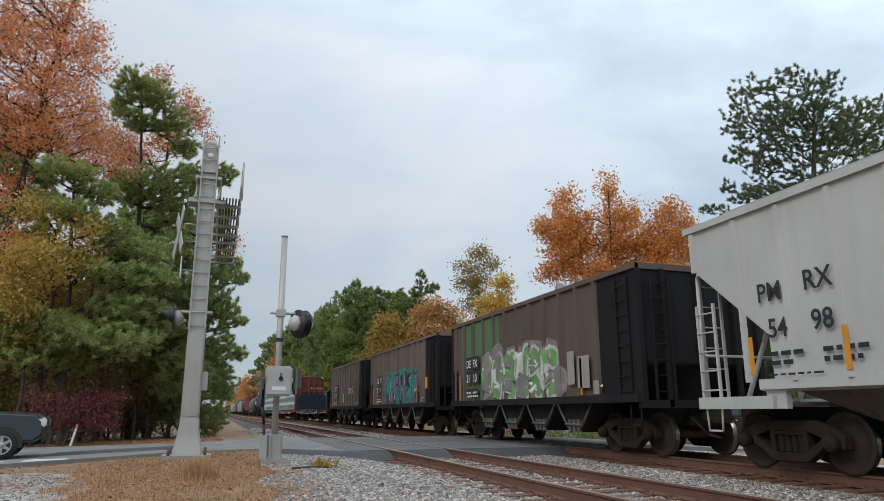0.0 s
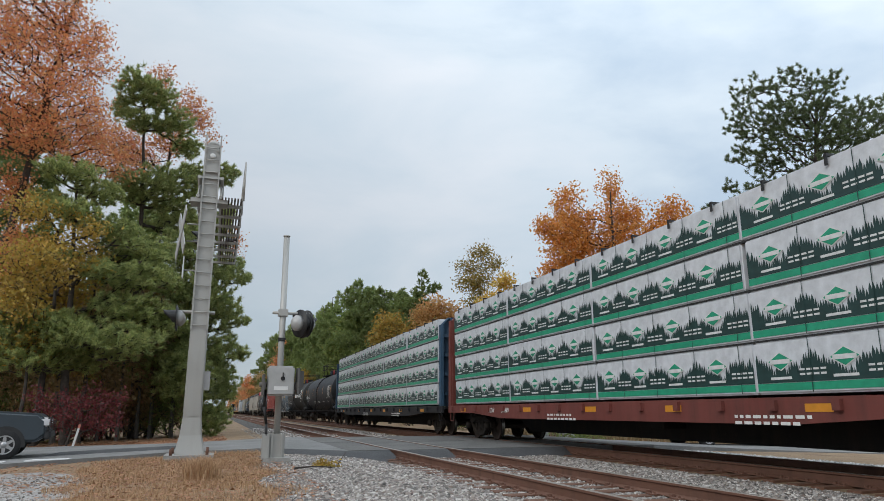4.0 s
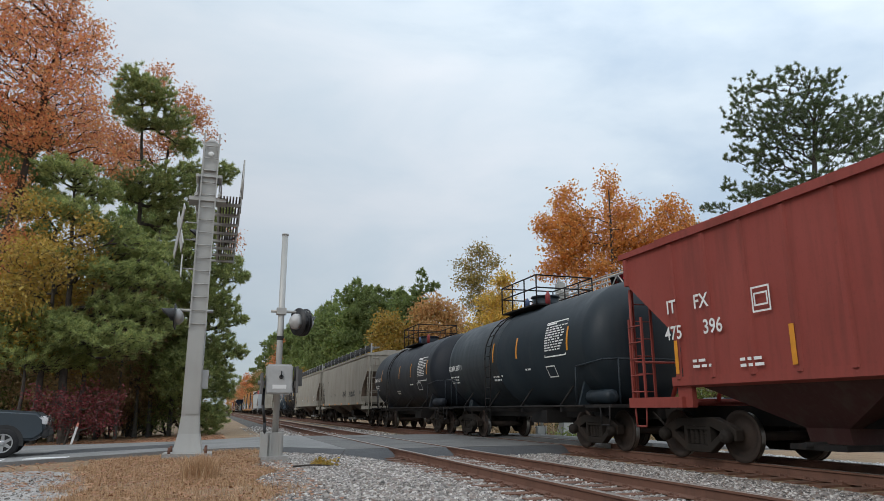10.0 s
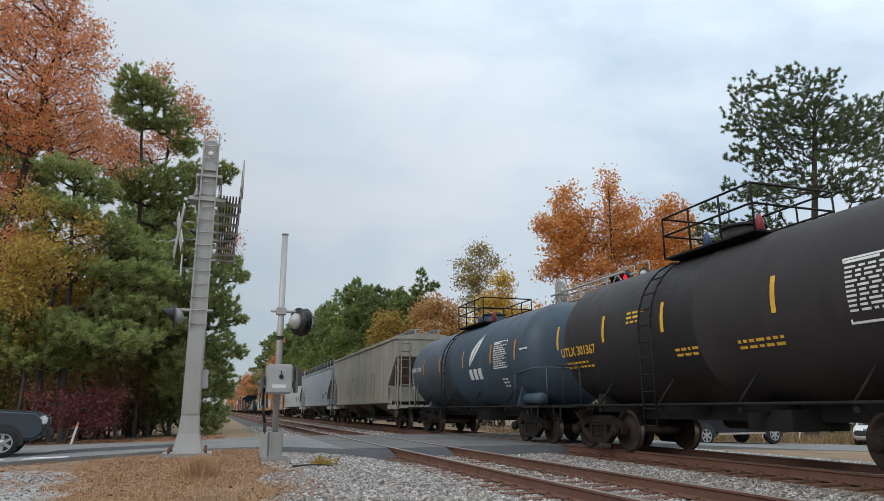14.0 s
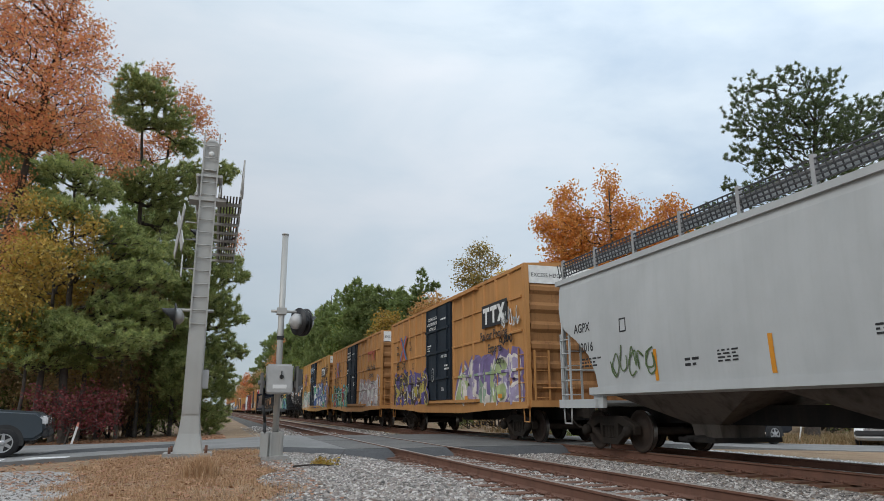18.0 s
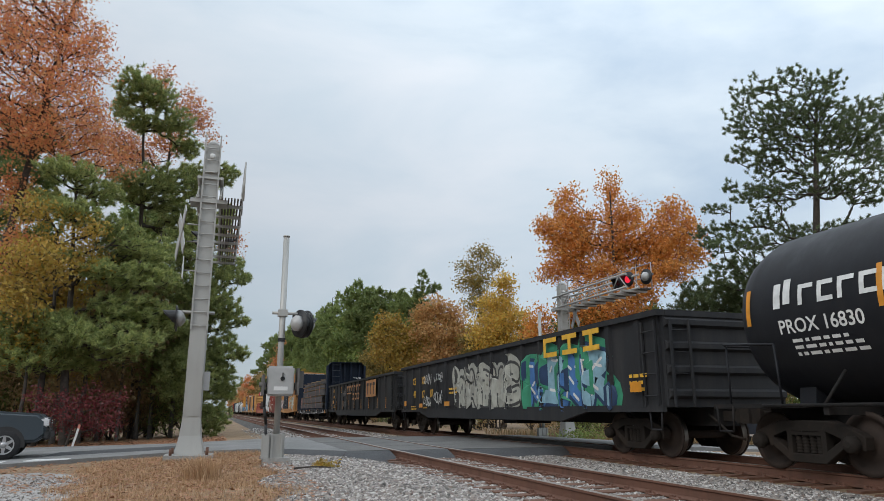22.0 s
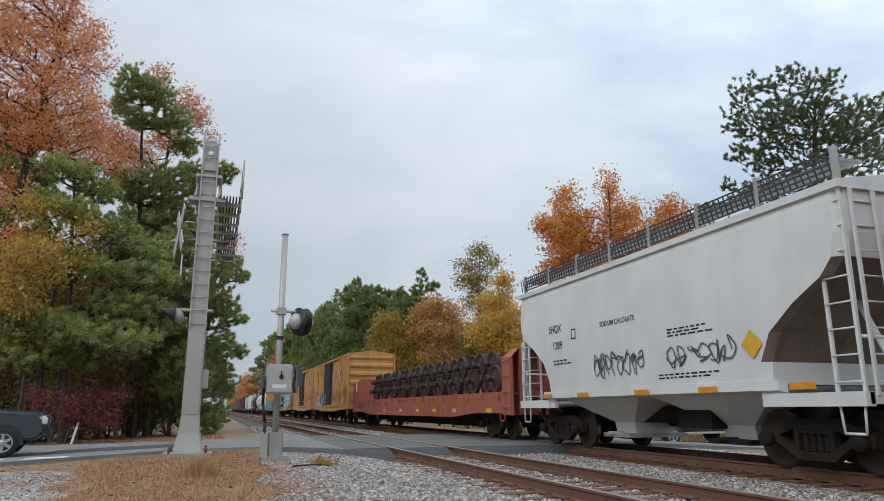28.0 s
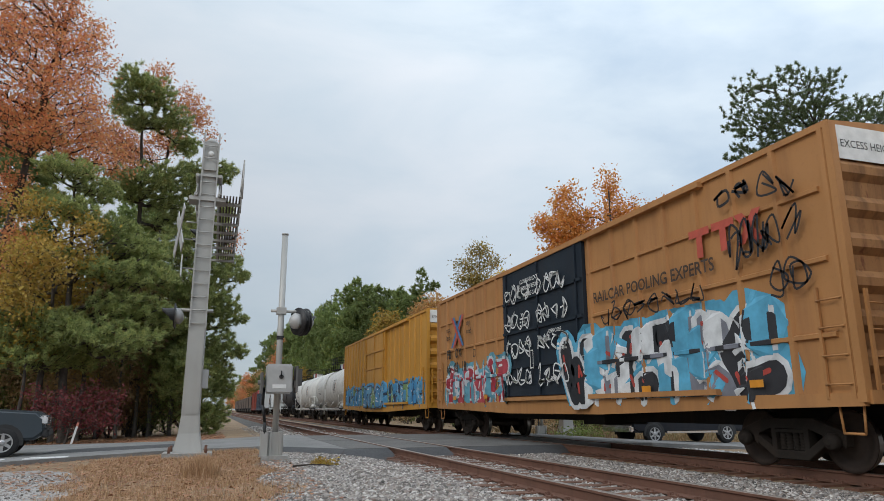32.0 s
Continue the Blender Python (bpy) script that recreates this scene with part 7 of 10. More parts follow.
def spare_bm(bm):
    rod(bm, (-1.15, 0, 0), (1.15, 0, 0), 0.085, 10)
    for s in (-1, 1):
        rod(bm, (s * 0.95, 0, 0), (s * 1.15, 0, 0), 0.115, 12)
        lathe(bm, [(-0.07, 0.1), (-0.07, 0.2), (-0.02, 0.24), (-0.02, 0.37), (-0.07, 0.4), (-0.07, 0.47), (0.07, 0.455), (0.07, 0.4), (0.02, 0.37), (0.02, 0.24), (0.07, 0.2), (0.07, 0.1)], (s * 0.753, 0, 0), "x", 28)


for k in range(20):
    y = -9.6 + 18.9 * k / 19
    part("wheelset", shared("spare_wheelset", spare_bm, [SPARE]), None, load).matrix_basis = pose(0.05 if k % 2 else -0.08, y, 1.93)
    if k < 19:
        part("wheelset", shared("spare_wheelset", spare_bm, [SPARE]), None, load).matrix_basis = pose(-0.02 if k % 2 else 0.06, y + 0.5, 2.45)

# railbox-style yellow boxcars
YEL1 = P("boxcar_yellow", (0.56, 0.30, 0.10), rough=0.65, dirt=(0.30, 0.13, 0.06), amount=0.4, rust=0.45)
YEL2 = P("boxcar_dusty_yellow", (0.50, 0.265, 0.11), rough=0.65, dirt=(0.20, 0.11, 0.06), amount=0.55, rust=0.55)
DOOR_GREY = P("door_dark_grey", (0.03, 0.037, 0.042), rough=0.6, dirt=(0.14, 0.13, 0.12), amount=0.45)
for front, rear, mat, lab, sd in ((553.45, 569.5, YEL1, "yellow ribbed boxcar with dark corrugated door and tags", 3), (570.5, 586.0, YEL2, "dusty yellow rust-stained boxcar with dark corrugated door", 4)):
    c, sf, hf = boxcar(front, rear, mat, lab, 4.68, "dark grey corrugated sliding door", DOOR_GREY, 3.35, 0.15, 17, (), white_top=False, corrugated=True, seed=sd, flat_roof=False)
    e = lambda z: 1.57
    marks(c, e, [("t", "next", -3.7, 3.42, 0.26), ("t", "load", -3.7, 3.14, 0.26), ("t", "any", -5.5, 3.55, 0.28), ("t", "road", -5.5, 3.26, 0.28), ("t", "RB", 6.6, 2.2, 0.3), ("t", "OX", 5.9, 2.2, 0.3), ("p", 6.6, 1.9, 1.2, 2, 0.08)], BLACK_MARK)
    bm = bmesh.new()
    pl = on_side(e, 6.5, 3.55)
    for k in range(7):
        u = 0.66 * k
        bar(bm, pl, u, u + 0.1, 0, 0.42 if k not in (2, 3) else 0.75)
        if k in (0, 1, 4, 5):
            bar(bm, pl, u + 0.1, u + 0.4, 0.3, 0.42)
        if k in (4, 5):
            bar(bm, pl, u + 0.1, u + 0.4, 0, 0.1)
    bar(bm, pl, 0.0, 0.1, -0.7, -0.2)
    bar(bm, pl, 0.1, 1.4, -0.32, -0.2)
    part("logo_bars", bm, BLACK_MARK, c)
    emblem_x(c, e, -4.95, 3.35, 0.5, ARROWPALE, WHITE_MARK)
    marks(c, lambda z: 1.66, [("f", -6.6, 1.35, 0.5, 0.42), ("b", -6.7, 1.45, 0.12, 0.25), ("b", -6.9, 1.45, 0.12, 0.25)], WHITE_MARK, "placard")
    marks(c, lambda z: 1.66, [("b", -6.6, 1.02, 0.25, 0.2)], plain("green_sticker", (0.05, 0.35, 0.06)), "green_sticker")
    for k in range(6):
        scrawl(c, lambda z: 1.62, -2.2 - 0.95 * k, 1.3 + 0.12 * (k % 3), 0.7, 0.9, P("sprayed_umber", (0.06, 0.035, 0.02)), 90 + k + sd, 3, 0.022)
    if sd == 3:
        piece(c, 1.56, 6.3, 1.0, 3.7, 1.1, 4, [(0.60, 0.60, 0.62), (0.54, 0.54, 0.57)], (0.03, 0.11, 0.10), None, 35, (0.2, 0.3, 0.3))
    marks(c, lambda z: 1.705, [("p", 1.2, 2.0 - 0.15 * k, 1.2, 1, 0.05) for k in range(5)], WHITE_MARK, seed=sd)

mE = P("boxcar_burnt_amber", (0.40, 0.19, 0.065), rough=0.6, dirt=(0.20, 0.09, 0.05), amount=0.4)
c, sf, hf = ttx_box(587.8, 606.5, mE, "660318", "burnt amber long boxcar with blue and red murals", True, (1.95, 3.05, 4.1), 20, False, False)
piece(c, 1.56, -1.3, 1.02, 6.6, 1.6, 6, [(0.02, 0.022, 0.028), (0.22, 0.23, 0.27), (0.03, 0.03, 0.035)], (0.72, 0.74, 0.75), (0.11, 0.43, 0.64), 32, (0.50, 0.07, 0.05))
piece(c, 1.56, 8.2, 1.02, 5.8, 1.3, 6, [(0.42, 0.03, 0.05), (0.48, 0.06, 0.08)], (0.60, 0.66, 0.70), (0.13, 0.36, 0.46), 33)
marks(c, lambda z: 1.57, [("t", "RAILCAR POOLING EXPERTS", -2.6, 3.32, 0.34, 0.95)], P("sprayed_coffee", (0.05, 0.03, 0.02)))
for k in range(7):
    scrawl(c, lambda z: 1.62, -3.0 - 0.9 * k if k < 4 else -8.0, 2.7 if k < 4 else 2.6 + 0.75 * (k - 4), 0.8, 0.5 if k < 4 else 0.65, DARK_SPRAY, 110 + k, 2, 0.025)
scrawl(c, lambda z: 1.62, -7.2, 3.2, 0.9, 0.9, DARK_SPRAY, 121, 3, 0.03)
scrawl(c, lambda z: 1.62, -7.0, 4.3, 0.8, 0.4, DARK_SPRAY, 122, 2, 0.035)
for k in range(8):
    scrawl(c, lambda z: 1.68, 2.3 - 2.1 * (k % 2), 1.5 + 0.8 * (k // 2), 1.7, 0.6, PALE_PAINT, 130 + k, 4, 0.028)
mY = P("boxcar_marigold", (0.50, 0.24, 0.03), rough=0.5, dirt=(0.25, 0.11, 0.02), amount=0.3)
c, sf, hf = boxcar(608.0, 627.2, mY, "marigold yellow boxcar with blue mural along the bottom", 5.18, "yellow plug door with rails", mY, 4.8, 0.1, 22, ())
piece(c, 1.56, 9.0, 1.02, 18.0, 1.1, 17, [(0.06, 0.28, 0.55), (0.14, 0.40, 0.62), (0.20, 0.34, 0.14)], (0.03, 0.05, 0.10), (0.09, 0.33, 0.58), 34)
for k, (a, b) in enumerate(((628.4, 642.6), (644.2, 658.4))):
    tank_car(a, b, TANK_WHITE, "weathered white tank wagon with rust streaks", [([("t", "TILX", 4.5, 2.4, 0.3), ("p", 4.5, 2.2, 1.2, 2), *chart(-3.0, 2.2)], BLACK_MARK)], r=1.5, zc=2.55, reflect=(5, 1, -4), rail_mat=TANK_WHITE)
# the cars still far down the line when the clip ends
tank_car(660.0, 672.5, TANK_BLACK, "black tank wagon far down the train", [])
covered_hopper(674.0, 690.5, WHITE_CAR, "white covered hopper wagon far down the train", h=4.35, belly=BELLY, panel=False)
covered_hopper(692.0, 708.5, PALE, "pale covered hopper wagon far down the train", h=4.35, belly=BELLY, panel=False)
NAVYBOX = P("boxcar_navy", (0.03, 0.045, 0.07))
boxcar(710.0, 727.0, NAVYBOX, "dark blue boxcar far down the train", 4.7, "dark blue sliding door", NAVYBOX, 3.2, 0, 14, (), white_top=False)
boxcar(728.5, 745.5, mR, "oxide red boxcar far down the train", 4.6, "red plug door", mR, 4.0, 0, 14, (), white_top=False)
for k in range(9):
    open_hopper(747.5 + 14.0 * k, 759.5 + 14.0 * k, BROWN3, BLACK_END, "dark open coal hopper far down the train", [])


# ---------------- trees ----------------
BARK = ground_mat("bark", [(0.3, (0.045, 0.036, 0.03)), (0.7, (0.11, 0.09, 0.075))], 5, 24, 0.6)
BARK_PALE = ground_mat("bark_grey", [(0.3, (0.09, 0.08, 0.07)), (0.7, (0.17, 0.155, 0.14))], 5, 24, 0.6)
PINE = leaf_mat("pine_needles", [(0.20, 0.25, 0.10), (0.35, 0.42, 0.16), (0.58, 0.58, 0.22), (0.26, 0.34, 0.13)], 0.54, 0.15)
PINE_DARK = leaf_mat("dark_pine_needles", [(0.085, 0.12, 0.055), (0.12, 0.165, 0.075), (0.17, 0.21, 0.09), (0.10, 0.14, 0.065)], 0.35, 0.1)
PINE_FAR = leaf_mat("far_pine_needles", [(0.14, 0.20, 0.07), (0.20, 0.26, 0.08), (0.28, 0.32, 0.11), (0.16, 0.22, 0.08)], 0.42, 0.25)
LEAF = {
    "orange": leaf_mat("orange_leaves", [(0.80, 0.32, 0.06), (0.92, 0.44, 0.10), (0.68, 0.25, 0.06), (0.88, 0.52, 0.16)], 0.48, 0.2),
    "rust": leaf_mat("rust_leaves", [(0.66, 0.24, 0.11), (0.80, 0.38, 0.16), (0.56, 0.19, 0.11), (0.74, 0.45, 0.19), (0.76, 0.29, 0.11)], 0.5, 0.1),
    "yellow": leaf_mat("yellow_leaves", [(0.60, 0.42, 0.08), (0.44, 0.33, 0.07), (0.56, 0.32, 0.06), (0.33, 0.25, 0.07)], 0.4, 0.25),
    "ochre": leaf_mat("ochre_leaves", [(0.28, 0.19, 0.05), (0.36, 0.25, 0.07), (0.22, 0.17, 0.05), (0.16, 0.16, 0.05)], 0.4, 0.25),
    "green": leaf_mat("green_leaves", [(0.13, 0.19, 0.05), (0.18, 0.25, 0.06), (0.27, 0.29, 0.08), (0.10, 0.15, 0.045)], 0.4, 0.25),
    "tan": leaf_mat("tan_leaves", [(0.34, 0.23, 0.11), (0.42, 0.29, 0.14), (0.26, 0.19, 0.09)], 0.4, 0.25),
    "rusty_tan": leaf_mat("rusty_tan_leaves", [(0.50, 0.30, 0.11), (0.58, 0.36, 0.14), (0.42, 0.25, 0.10), (0.50, 0.22, 0.08)], 0.45, 0.1),
    "wine": leaf_mat("wine_leaves", [(0.17, 0.028, 0.034), (0.24, 0.05, 0.05), (0.11, 0.026, 0.03)], 0.4, 0.1),
}


def tubes_mesh(name, paths, material, seg=6):
    """One mesh of tapered tubes: paths of (points, radii)."""
    V, F, base = [], [], 0
    ang = np.linspace(0, 2 * np.pi, seg, endpoint=False)
    for pts, rad in paths:
        pts = np.asarray(pts, float)
        d = np.gradient(pts, axis=0)
        d /= np.linalg.norm(d, axis=1)[:, None] + 1e-9
        ref = np.where(np.abs(d[:, 2:3]) > 0.9, np.array([[1.0, 0, 0]]), np.array([[0, 0, 1.0]]))
        u = np.cross(d, ref)
        u /= np.linalg.norm(u, axis=1)[:, None] + 1e-9
        w = np.cross(d, u)
        r = np.asarray(rad)[:, None, None]
        V.append((pts[:, None, :] + r * (u[:, None, :] * np.cos(ang)[None, :, None] + w[:, None, :] * np.sin(ang)[None, :, None])).reshape(-1, 3))
        n = len(pts)
        i, j = np.meshgrid(np.arange(n - 1), np.arange(seg), indexing="ij")
        a = base + i * seg + j
        b = base + i * seg + (j + 1) % seg
        F.append(np.stack([a, b, b + seg, a + seg], -1).reshape(-1, 4))
        base += n * seg
    return mesh_np(name, np.concatenate(V), np.concatenate(F), material, smooth=True)


def grow(rng, start, direction, length, r0, n=6, bend=0.25, lift=0.0):
    """A wandering limb."""
    p, d, pts, rad = np.array(start, float), np.array(direction, float), [], []
    for k in range(n + 1):
        pts.append(p.copy())
        rad.append(r0 * (1 - 0.85 * k / n))
        d = d + rng.normal(0, bend / n ** 0.5, 3) + np.array([0, 0, lift / n])
        d /= np.linalg.norm(d)
        p = p + d * length / n
    return np.array(pts), rad


def leaf_cloud(rng, centres, per, spread, size, flat=0.6):
    """Small folded leaves scattered round the twig ends: two triangles each."""
    n = len(centres) * per
    c = np.repeat(centres, per, 0) + rng.normal(0, 1, (n, 3)) * np.array([spread, spread, spread * flat])
    a = rng.normal(0, 1, (n, 3))
    a /= np.linalg.norm(a, axis=1)[:, None]
    b = np.cross(a, rng.normal(0, 1, (n, 3)))
    b /= np.linalg.norm(b, axis=1)[:, None] + 1e-9
    s = size * rng.uniform(0.6, 1.3, (n, 1))
    nn = np.cross(a, b) * s * 0.15
    v = np.stack([c - a * s, c + b * s * 0.55 + nn, c + a * s, c - b * s * 0.55 + nn], 1).reshape(-1, 3)
    return v, np.arange(n * 4).reshape(-1, 4)


def broadleaf(seed, h, spread, leaves, leaf_mat_, bark=None, first=0.25, per=40, puff=0.55, leaf=0.10, stems=1, lean=0.0):
    """Meshes of a broad-leaved tree: trunk with limbs and twigs, crown of single leaves."""
    rng = np.random.default_rng(seed)
    paths, tips = [], []
    for st in range(stems):
        a0 = rng.uniform(0, 6.28)
        tdir = np.array([lean + 0.22 * (stems > 1) * math.cos(a0), 0.22 * (stems > 1) * math.sin(a0), 1.0])
        trunk, tr = grow(rng, (0, 0, -0.3), tdir / np.linalg.norm(tdir), h * 0.93, h * 0.017 / stems ** 0.5 + 0.03, 12, 0.12, 0.1)
        paths.append((trunk, tr))
        n1 = max(6, int(15 / stems))
        for k in range(n1):
            f = first + (0.97 - first) * (k + rng.uniform(0, 0.8)) / n1
            p = trunk[0] + (trunk[-1] - trunk[0]) * f
            i = min(len(trunk) - 2, int(f * (len(trunk) - 1)))
            p = trunk[i] + (trunk[i + 1] - trunk[i]) * (f * (len(trunk) - 1) - i)
            az = k * 2.4 + rng.uniform(-0.5, 0.5)
            up = 0.35 + 0.9 * f
            l = spread * (1.15 - 0.75 * f ** 2.2) * rng.uniform(0.7, 1.1)
            d = np.array([math.cos(az), math.sin(az), up])
            limb, lr = grow(rng, p, d / np.linalg.norm(d), l, tr[i] * 0.5 + 0.02, 7, 0.35, 0.35)
            paths.append((limb, lr))
            for q in range(7):
                g = 0.3 + 0.7 * (q + rng.uniform(0, 0.9)) / 7
                j = min(len(limb) - 2, int(g * 7))
                az2 = rng.uniform(0, 6.28)
                d2 = np.array([math.cos(az2), math.sin(az2), rng.uniform(-0.1, 0.9)]) + d * 0.5
                tw, wr = grow(rng, limb[j], d2 / np.linalg.norm(d2), l * rng.uniform(0.22, 0.45), lr[j] * 0.5 + 0.008, 5, 0.4, 0.2)
                paths.append((tw, wr))
                tips += [tw[-1], tw[-2], tw[3]]
            tips += [limb[-1]]
    tips = np.array(tips)
    per = max(3, leaves // len(tips))
    v, f = leaf_cloud(rng, tips, per, puff, leaf)
    return tubes_mesh("trunk", paths, bark or BARK, 5), mesh_np("crown", v, f, leaf_mat_)


def plant(name, meshes, x, y, label, category, group="", rz=0.0, s=1.0, sz=None, crown_mat=None, z=None):
    t = tagged(empty(name), label, category, group)
    t.matrix_basis = pose(x, y, (ground_z(x, y) - 0.02) if z is None else z, 0, 0, rz) @ Matrix.Diagonal((s, s, sz or s, 1))
    part("trunk", meshes[0], None, t)
    c = part("crown", meshes[1], None, t)
    if crown_mat:
        c.material_slots[0].link = "OBJECT"
        c.material_slots[0].material = crown_mat
    return t


def tuft_cloud(rng, ends, ways, blades, length, width, fan=0.9):
    """Tufts of needles that fan out round the way each twig points."""
    n = len(ends) * blades
    c = np.repeat(ends, blades, 0) + rng.normal(0, length * 0.12, (n, 3))
    d = rng.normal(0, 1, (n, 3)) * fan + np.repeat(ways, blades, 0) * 0.9 + np.array([0, 0, 0.25])
    d /= np.linalg.norm(d, axis=1)[:, None] + 1e-9
    w = np.cross(d, rng.normal(0, 1, (n, 3)))
    w /= np.linalg.norm(w, axis=1)[:, None] + 1e-9
    l = length * rng.uniform(0.6, 1.2, (n, 1))
    v = np.stack([c - w * width, c + w * width, c + d * l], 1).reshape(-1, 3)
    return v, np.arange(n * 3).reshape(-1, 3)


def crowned(seed, h, boughs, tips, per, material, bark=None, leaf=0.11, puff=0.3, needles=False, depth=1.0, deep=1.0, r=None, top=0.0, width=0.016, fine=True, sway=0.04, reach=0.35, along=2, twig=0.007):
    """A tree: twig ends scattered through boughs (x, z, half width, half height), each joined to the nearest growing limb,
    limbs thickening by what they carry; leaves or needle tufts on the twigs."""
    rng = np.random.default_rng(seed)
    k = np.linspace(0, 1, 18)[:, None]
    bend = np.concatenate([rng.normal(0, 1, (18, 2)).cumsum(0) * sway * h / 18, np.zeros((18, 1))], 1)
    trunk = np.array([0, 0, -0.3]) * (1 - k) + np.array([top, 0, h]) * k + bend * np.sin(k * 3.0)
    r = r or (h * 0.011 + 0.05)
    vol = np.array([(w * w * q) ** 0.62 for _, _, w, q in boughs])
    P = []
    for (x, z, w, q), n in zip(boughs, np.maximum(5, tips * vol / vol.sum()).astype(int)):
        c = np.array([x, rng.uniform(-1, 1) * depth, z])
        u = rng.normal(0, 1, (n, 3))
        u *= (rng.uniform(0, 1, (n, 1)) ** 0.42) / np.linalg.norm(u, axis=1)[:, None]
        P.append(c + u * np.array([w, w * deep, q]) * rng.uniform(0.85, 1.12, (n, 1)))
    P = np.concatenate(P)
    low = 0.1 * h
    base = trunk[(trunk[:, 2] > low)]
    near = np.sqrt(((P[:, None, :] - base[None]) ** 2).sum(2)).min(1)
    P = P[np.argsort(near)]
    cap = len(base) + 4 * len(P) + 8
    N, L, owner = np.zeros((cap, 3)), np.zeros(cap), np.full(cap, -1)
    m = len(base)
    N[:m], L[:m] = base, (base[:, 2] - low) * 0.25
    runs, load, up = [], np.ones(len(P)), np.full(len(P), -1)
    for i, p in enumerate(P):
        d = np.sqrt(((N[:m] - p) ** 2).sum(1))
        cost = d + reach * L[:m] + 1.2 * np.maximum(0, N[:m, 2] - p[2] + 0.15 * d)
        j = int(np.argmin(cost))
        s, gap = N[j].copy(), d[j]
        mid = (s + p) / 2 + rng.normal(0, 0.07 * gap + 0.01, 3) - np.array([0, 0, 0.07 * gap])
        t = np.linspace(0, 1, 5)[:, None]
        run = (1 - t) ** 2 * s + 2 * t * (1 - t) * mid + t * t * p
        runs.append(run)
        up[i] = owner[j]
        N[m:m + 4], L[m:m + 4], owner[m:m + 4] = run[1:], L[j] + gap * t[1:, 0], i
        m += 4
    for i in range(len(P) - 1, -1, -1):
        if up[i] >= 0:
            load[up[i]] += load[i]
    tip_r = twig if fine else 0.012
    thick = np.minimum(tip_r * load ** 0.5, r * 0.6)
    paths = [(trunk, r * (1 - 0.8 * k[:, 0]) + 0.15 * r * np.exp(-k[:, 0] * 30))]
    for run, q, l in zip(runs, thick, load):
        if fine or l > 2:
            paths.append((run if fine else run[::2], np.linspace(q, max(tip_r * 0.6, q * 0.45), 5 if fine else 3)))
    R = np.array(runs)
    way = R[:, -1] - R[:, -2]
    way /= np.linalg.norm(way, axis=1)[:, None] + 1e-9
    if needles:
        ends = np.concatenate([R[:, -1]] + [R[:, 3]] * (along > 1))
        v, f = tuft_cloud(rng, ends, np.concatenate([way] * min(along, 2)), per, leaf, width)
    else:
        ends = np.concatenate([R[:, -1], R[:, 3]])
        v, f = leaf_cloud(rng, ends, per, puff, leaf, 0.8)
    return tubes_mesh("trunk", paths, bark or BARK, 5 if fine else 3), mesh_np("crown", v, f, material)


def stand(name, x, y, foot, boughs, label, category="tree", seed=1, h=10.0, top=0.0, full=1.0, **kw):
    """A single tree turned side-on to the crossing: boughs are measured from (x, y), the stem rises foot metres beside it."""
    az = math.atan2(x, y)
    moved = [(bx - foot, z, w * (1 + 0.3 * (full - 1)), q * full) for bx, z, w, q in boughs]
    return plant(name, crowned(seed, h, moved, top=top - foot, **kw), x + foot * math.cos(az), y - foot * math.sin(az), label, category, rz=-math.degrees(az))


# single trees near the crossing
stand("oak_tree", -8.1, 32, -2.0, [(-1.4, 18.4, 1.8, 1.5), (0.3, 18.9, 1.2, 1.3), (-0.6, 16.4, 2.0, 1.5), (1.4, 17.0, 1.1, 1.6), (-1.1, 14.1, 1.7, 1.5), (0.5, 14.5, 1.8, 1.4), (2.0, 14.9, 1.1, 1.3), (-0.1, 12.7, 1.4, 0.9), (1.6, 13.2, 1.4, 1.2), (2.8, 12.5, 1.2, 0.8), (-3.1, 17.0, 1.7, 2.0), (-2.7, 13.5, 1.9, 1.9), (-0.9, 10.6, 1.1, 1.2), (-0.4, 8.2, 0.8, 1.2), (1.7, 18.6, 0.4, 1.1), (-0.0, 21.5, 1.9, 1.3), (-2.4, 20.9, 2.3, 1.5)], "tall rust-leaved oak at the edge of the wood", seed=11, h=20, top=0.6, tips=2300, per=8, material=LEAF["rust"], leaf=0.072, puff=0.27, depth=1.4, r=0.26, twig=0.0085, reach=0.2)
stand("oak_tree", -2.4, 42, -1.6, [(-2.1, 20.6, 0.7, 1.3), (-0.5, 19.4, 0.9, 1.1), (0.4, 18.6, 0.7, 0.8), (-3.1, 16.2, 1.5, 1.5), (-4.3, 16.8, 1.4, 1.4), (-1.3, 17.4, 1.2, 1.2), (1.1, 17.6, 0.4, 0.6), (2.8, 11.1, 0.5, 0.9)], "tall rust-red oak behind the pines", seed=12, h=19.5, top=-1.2, tips=700, per=6, material=LEAF["rust"], leaf=0.08, puff=0.26, depth=0.8, r=0.2)
stand("oak_tree", -6.9, 30.8, 0.3, [(0.3, 8.1, 1.4, 0.9), (-0.4, 7.0, 1.4, 0.9), (0.8, 6.1, 1.2, 1.1), (-0.8, 5.4, 1.1, 0.9), (-1.1, 6.7, 0.9, 0.9), (1.1, 8.5, 0.7, 0.5), (-0.6, 9.0, 0.9, 0.5), (-0.4, 3.9, 1.1, 0.7), (1.4, 7.2, 0.7, 0.8)], "yellow-leaved oak inside the wood edge", seed=13, h=8.6, top=0.2, tips=800, per=7, material=LEAF["yellow"], leaf=0.075, puff=0.28, depth=2.0, r=0.15)
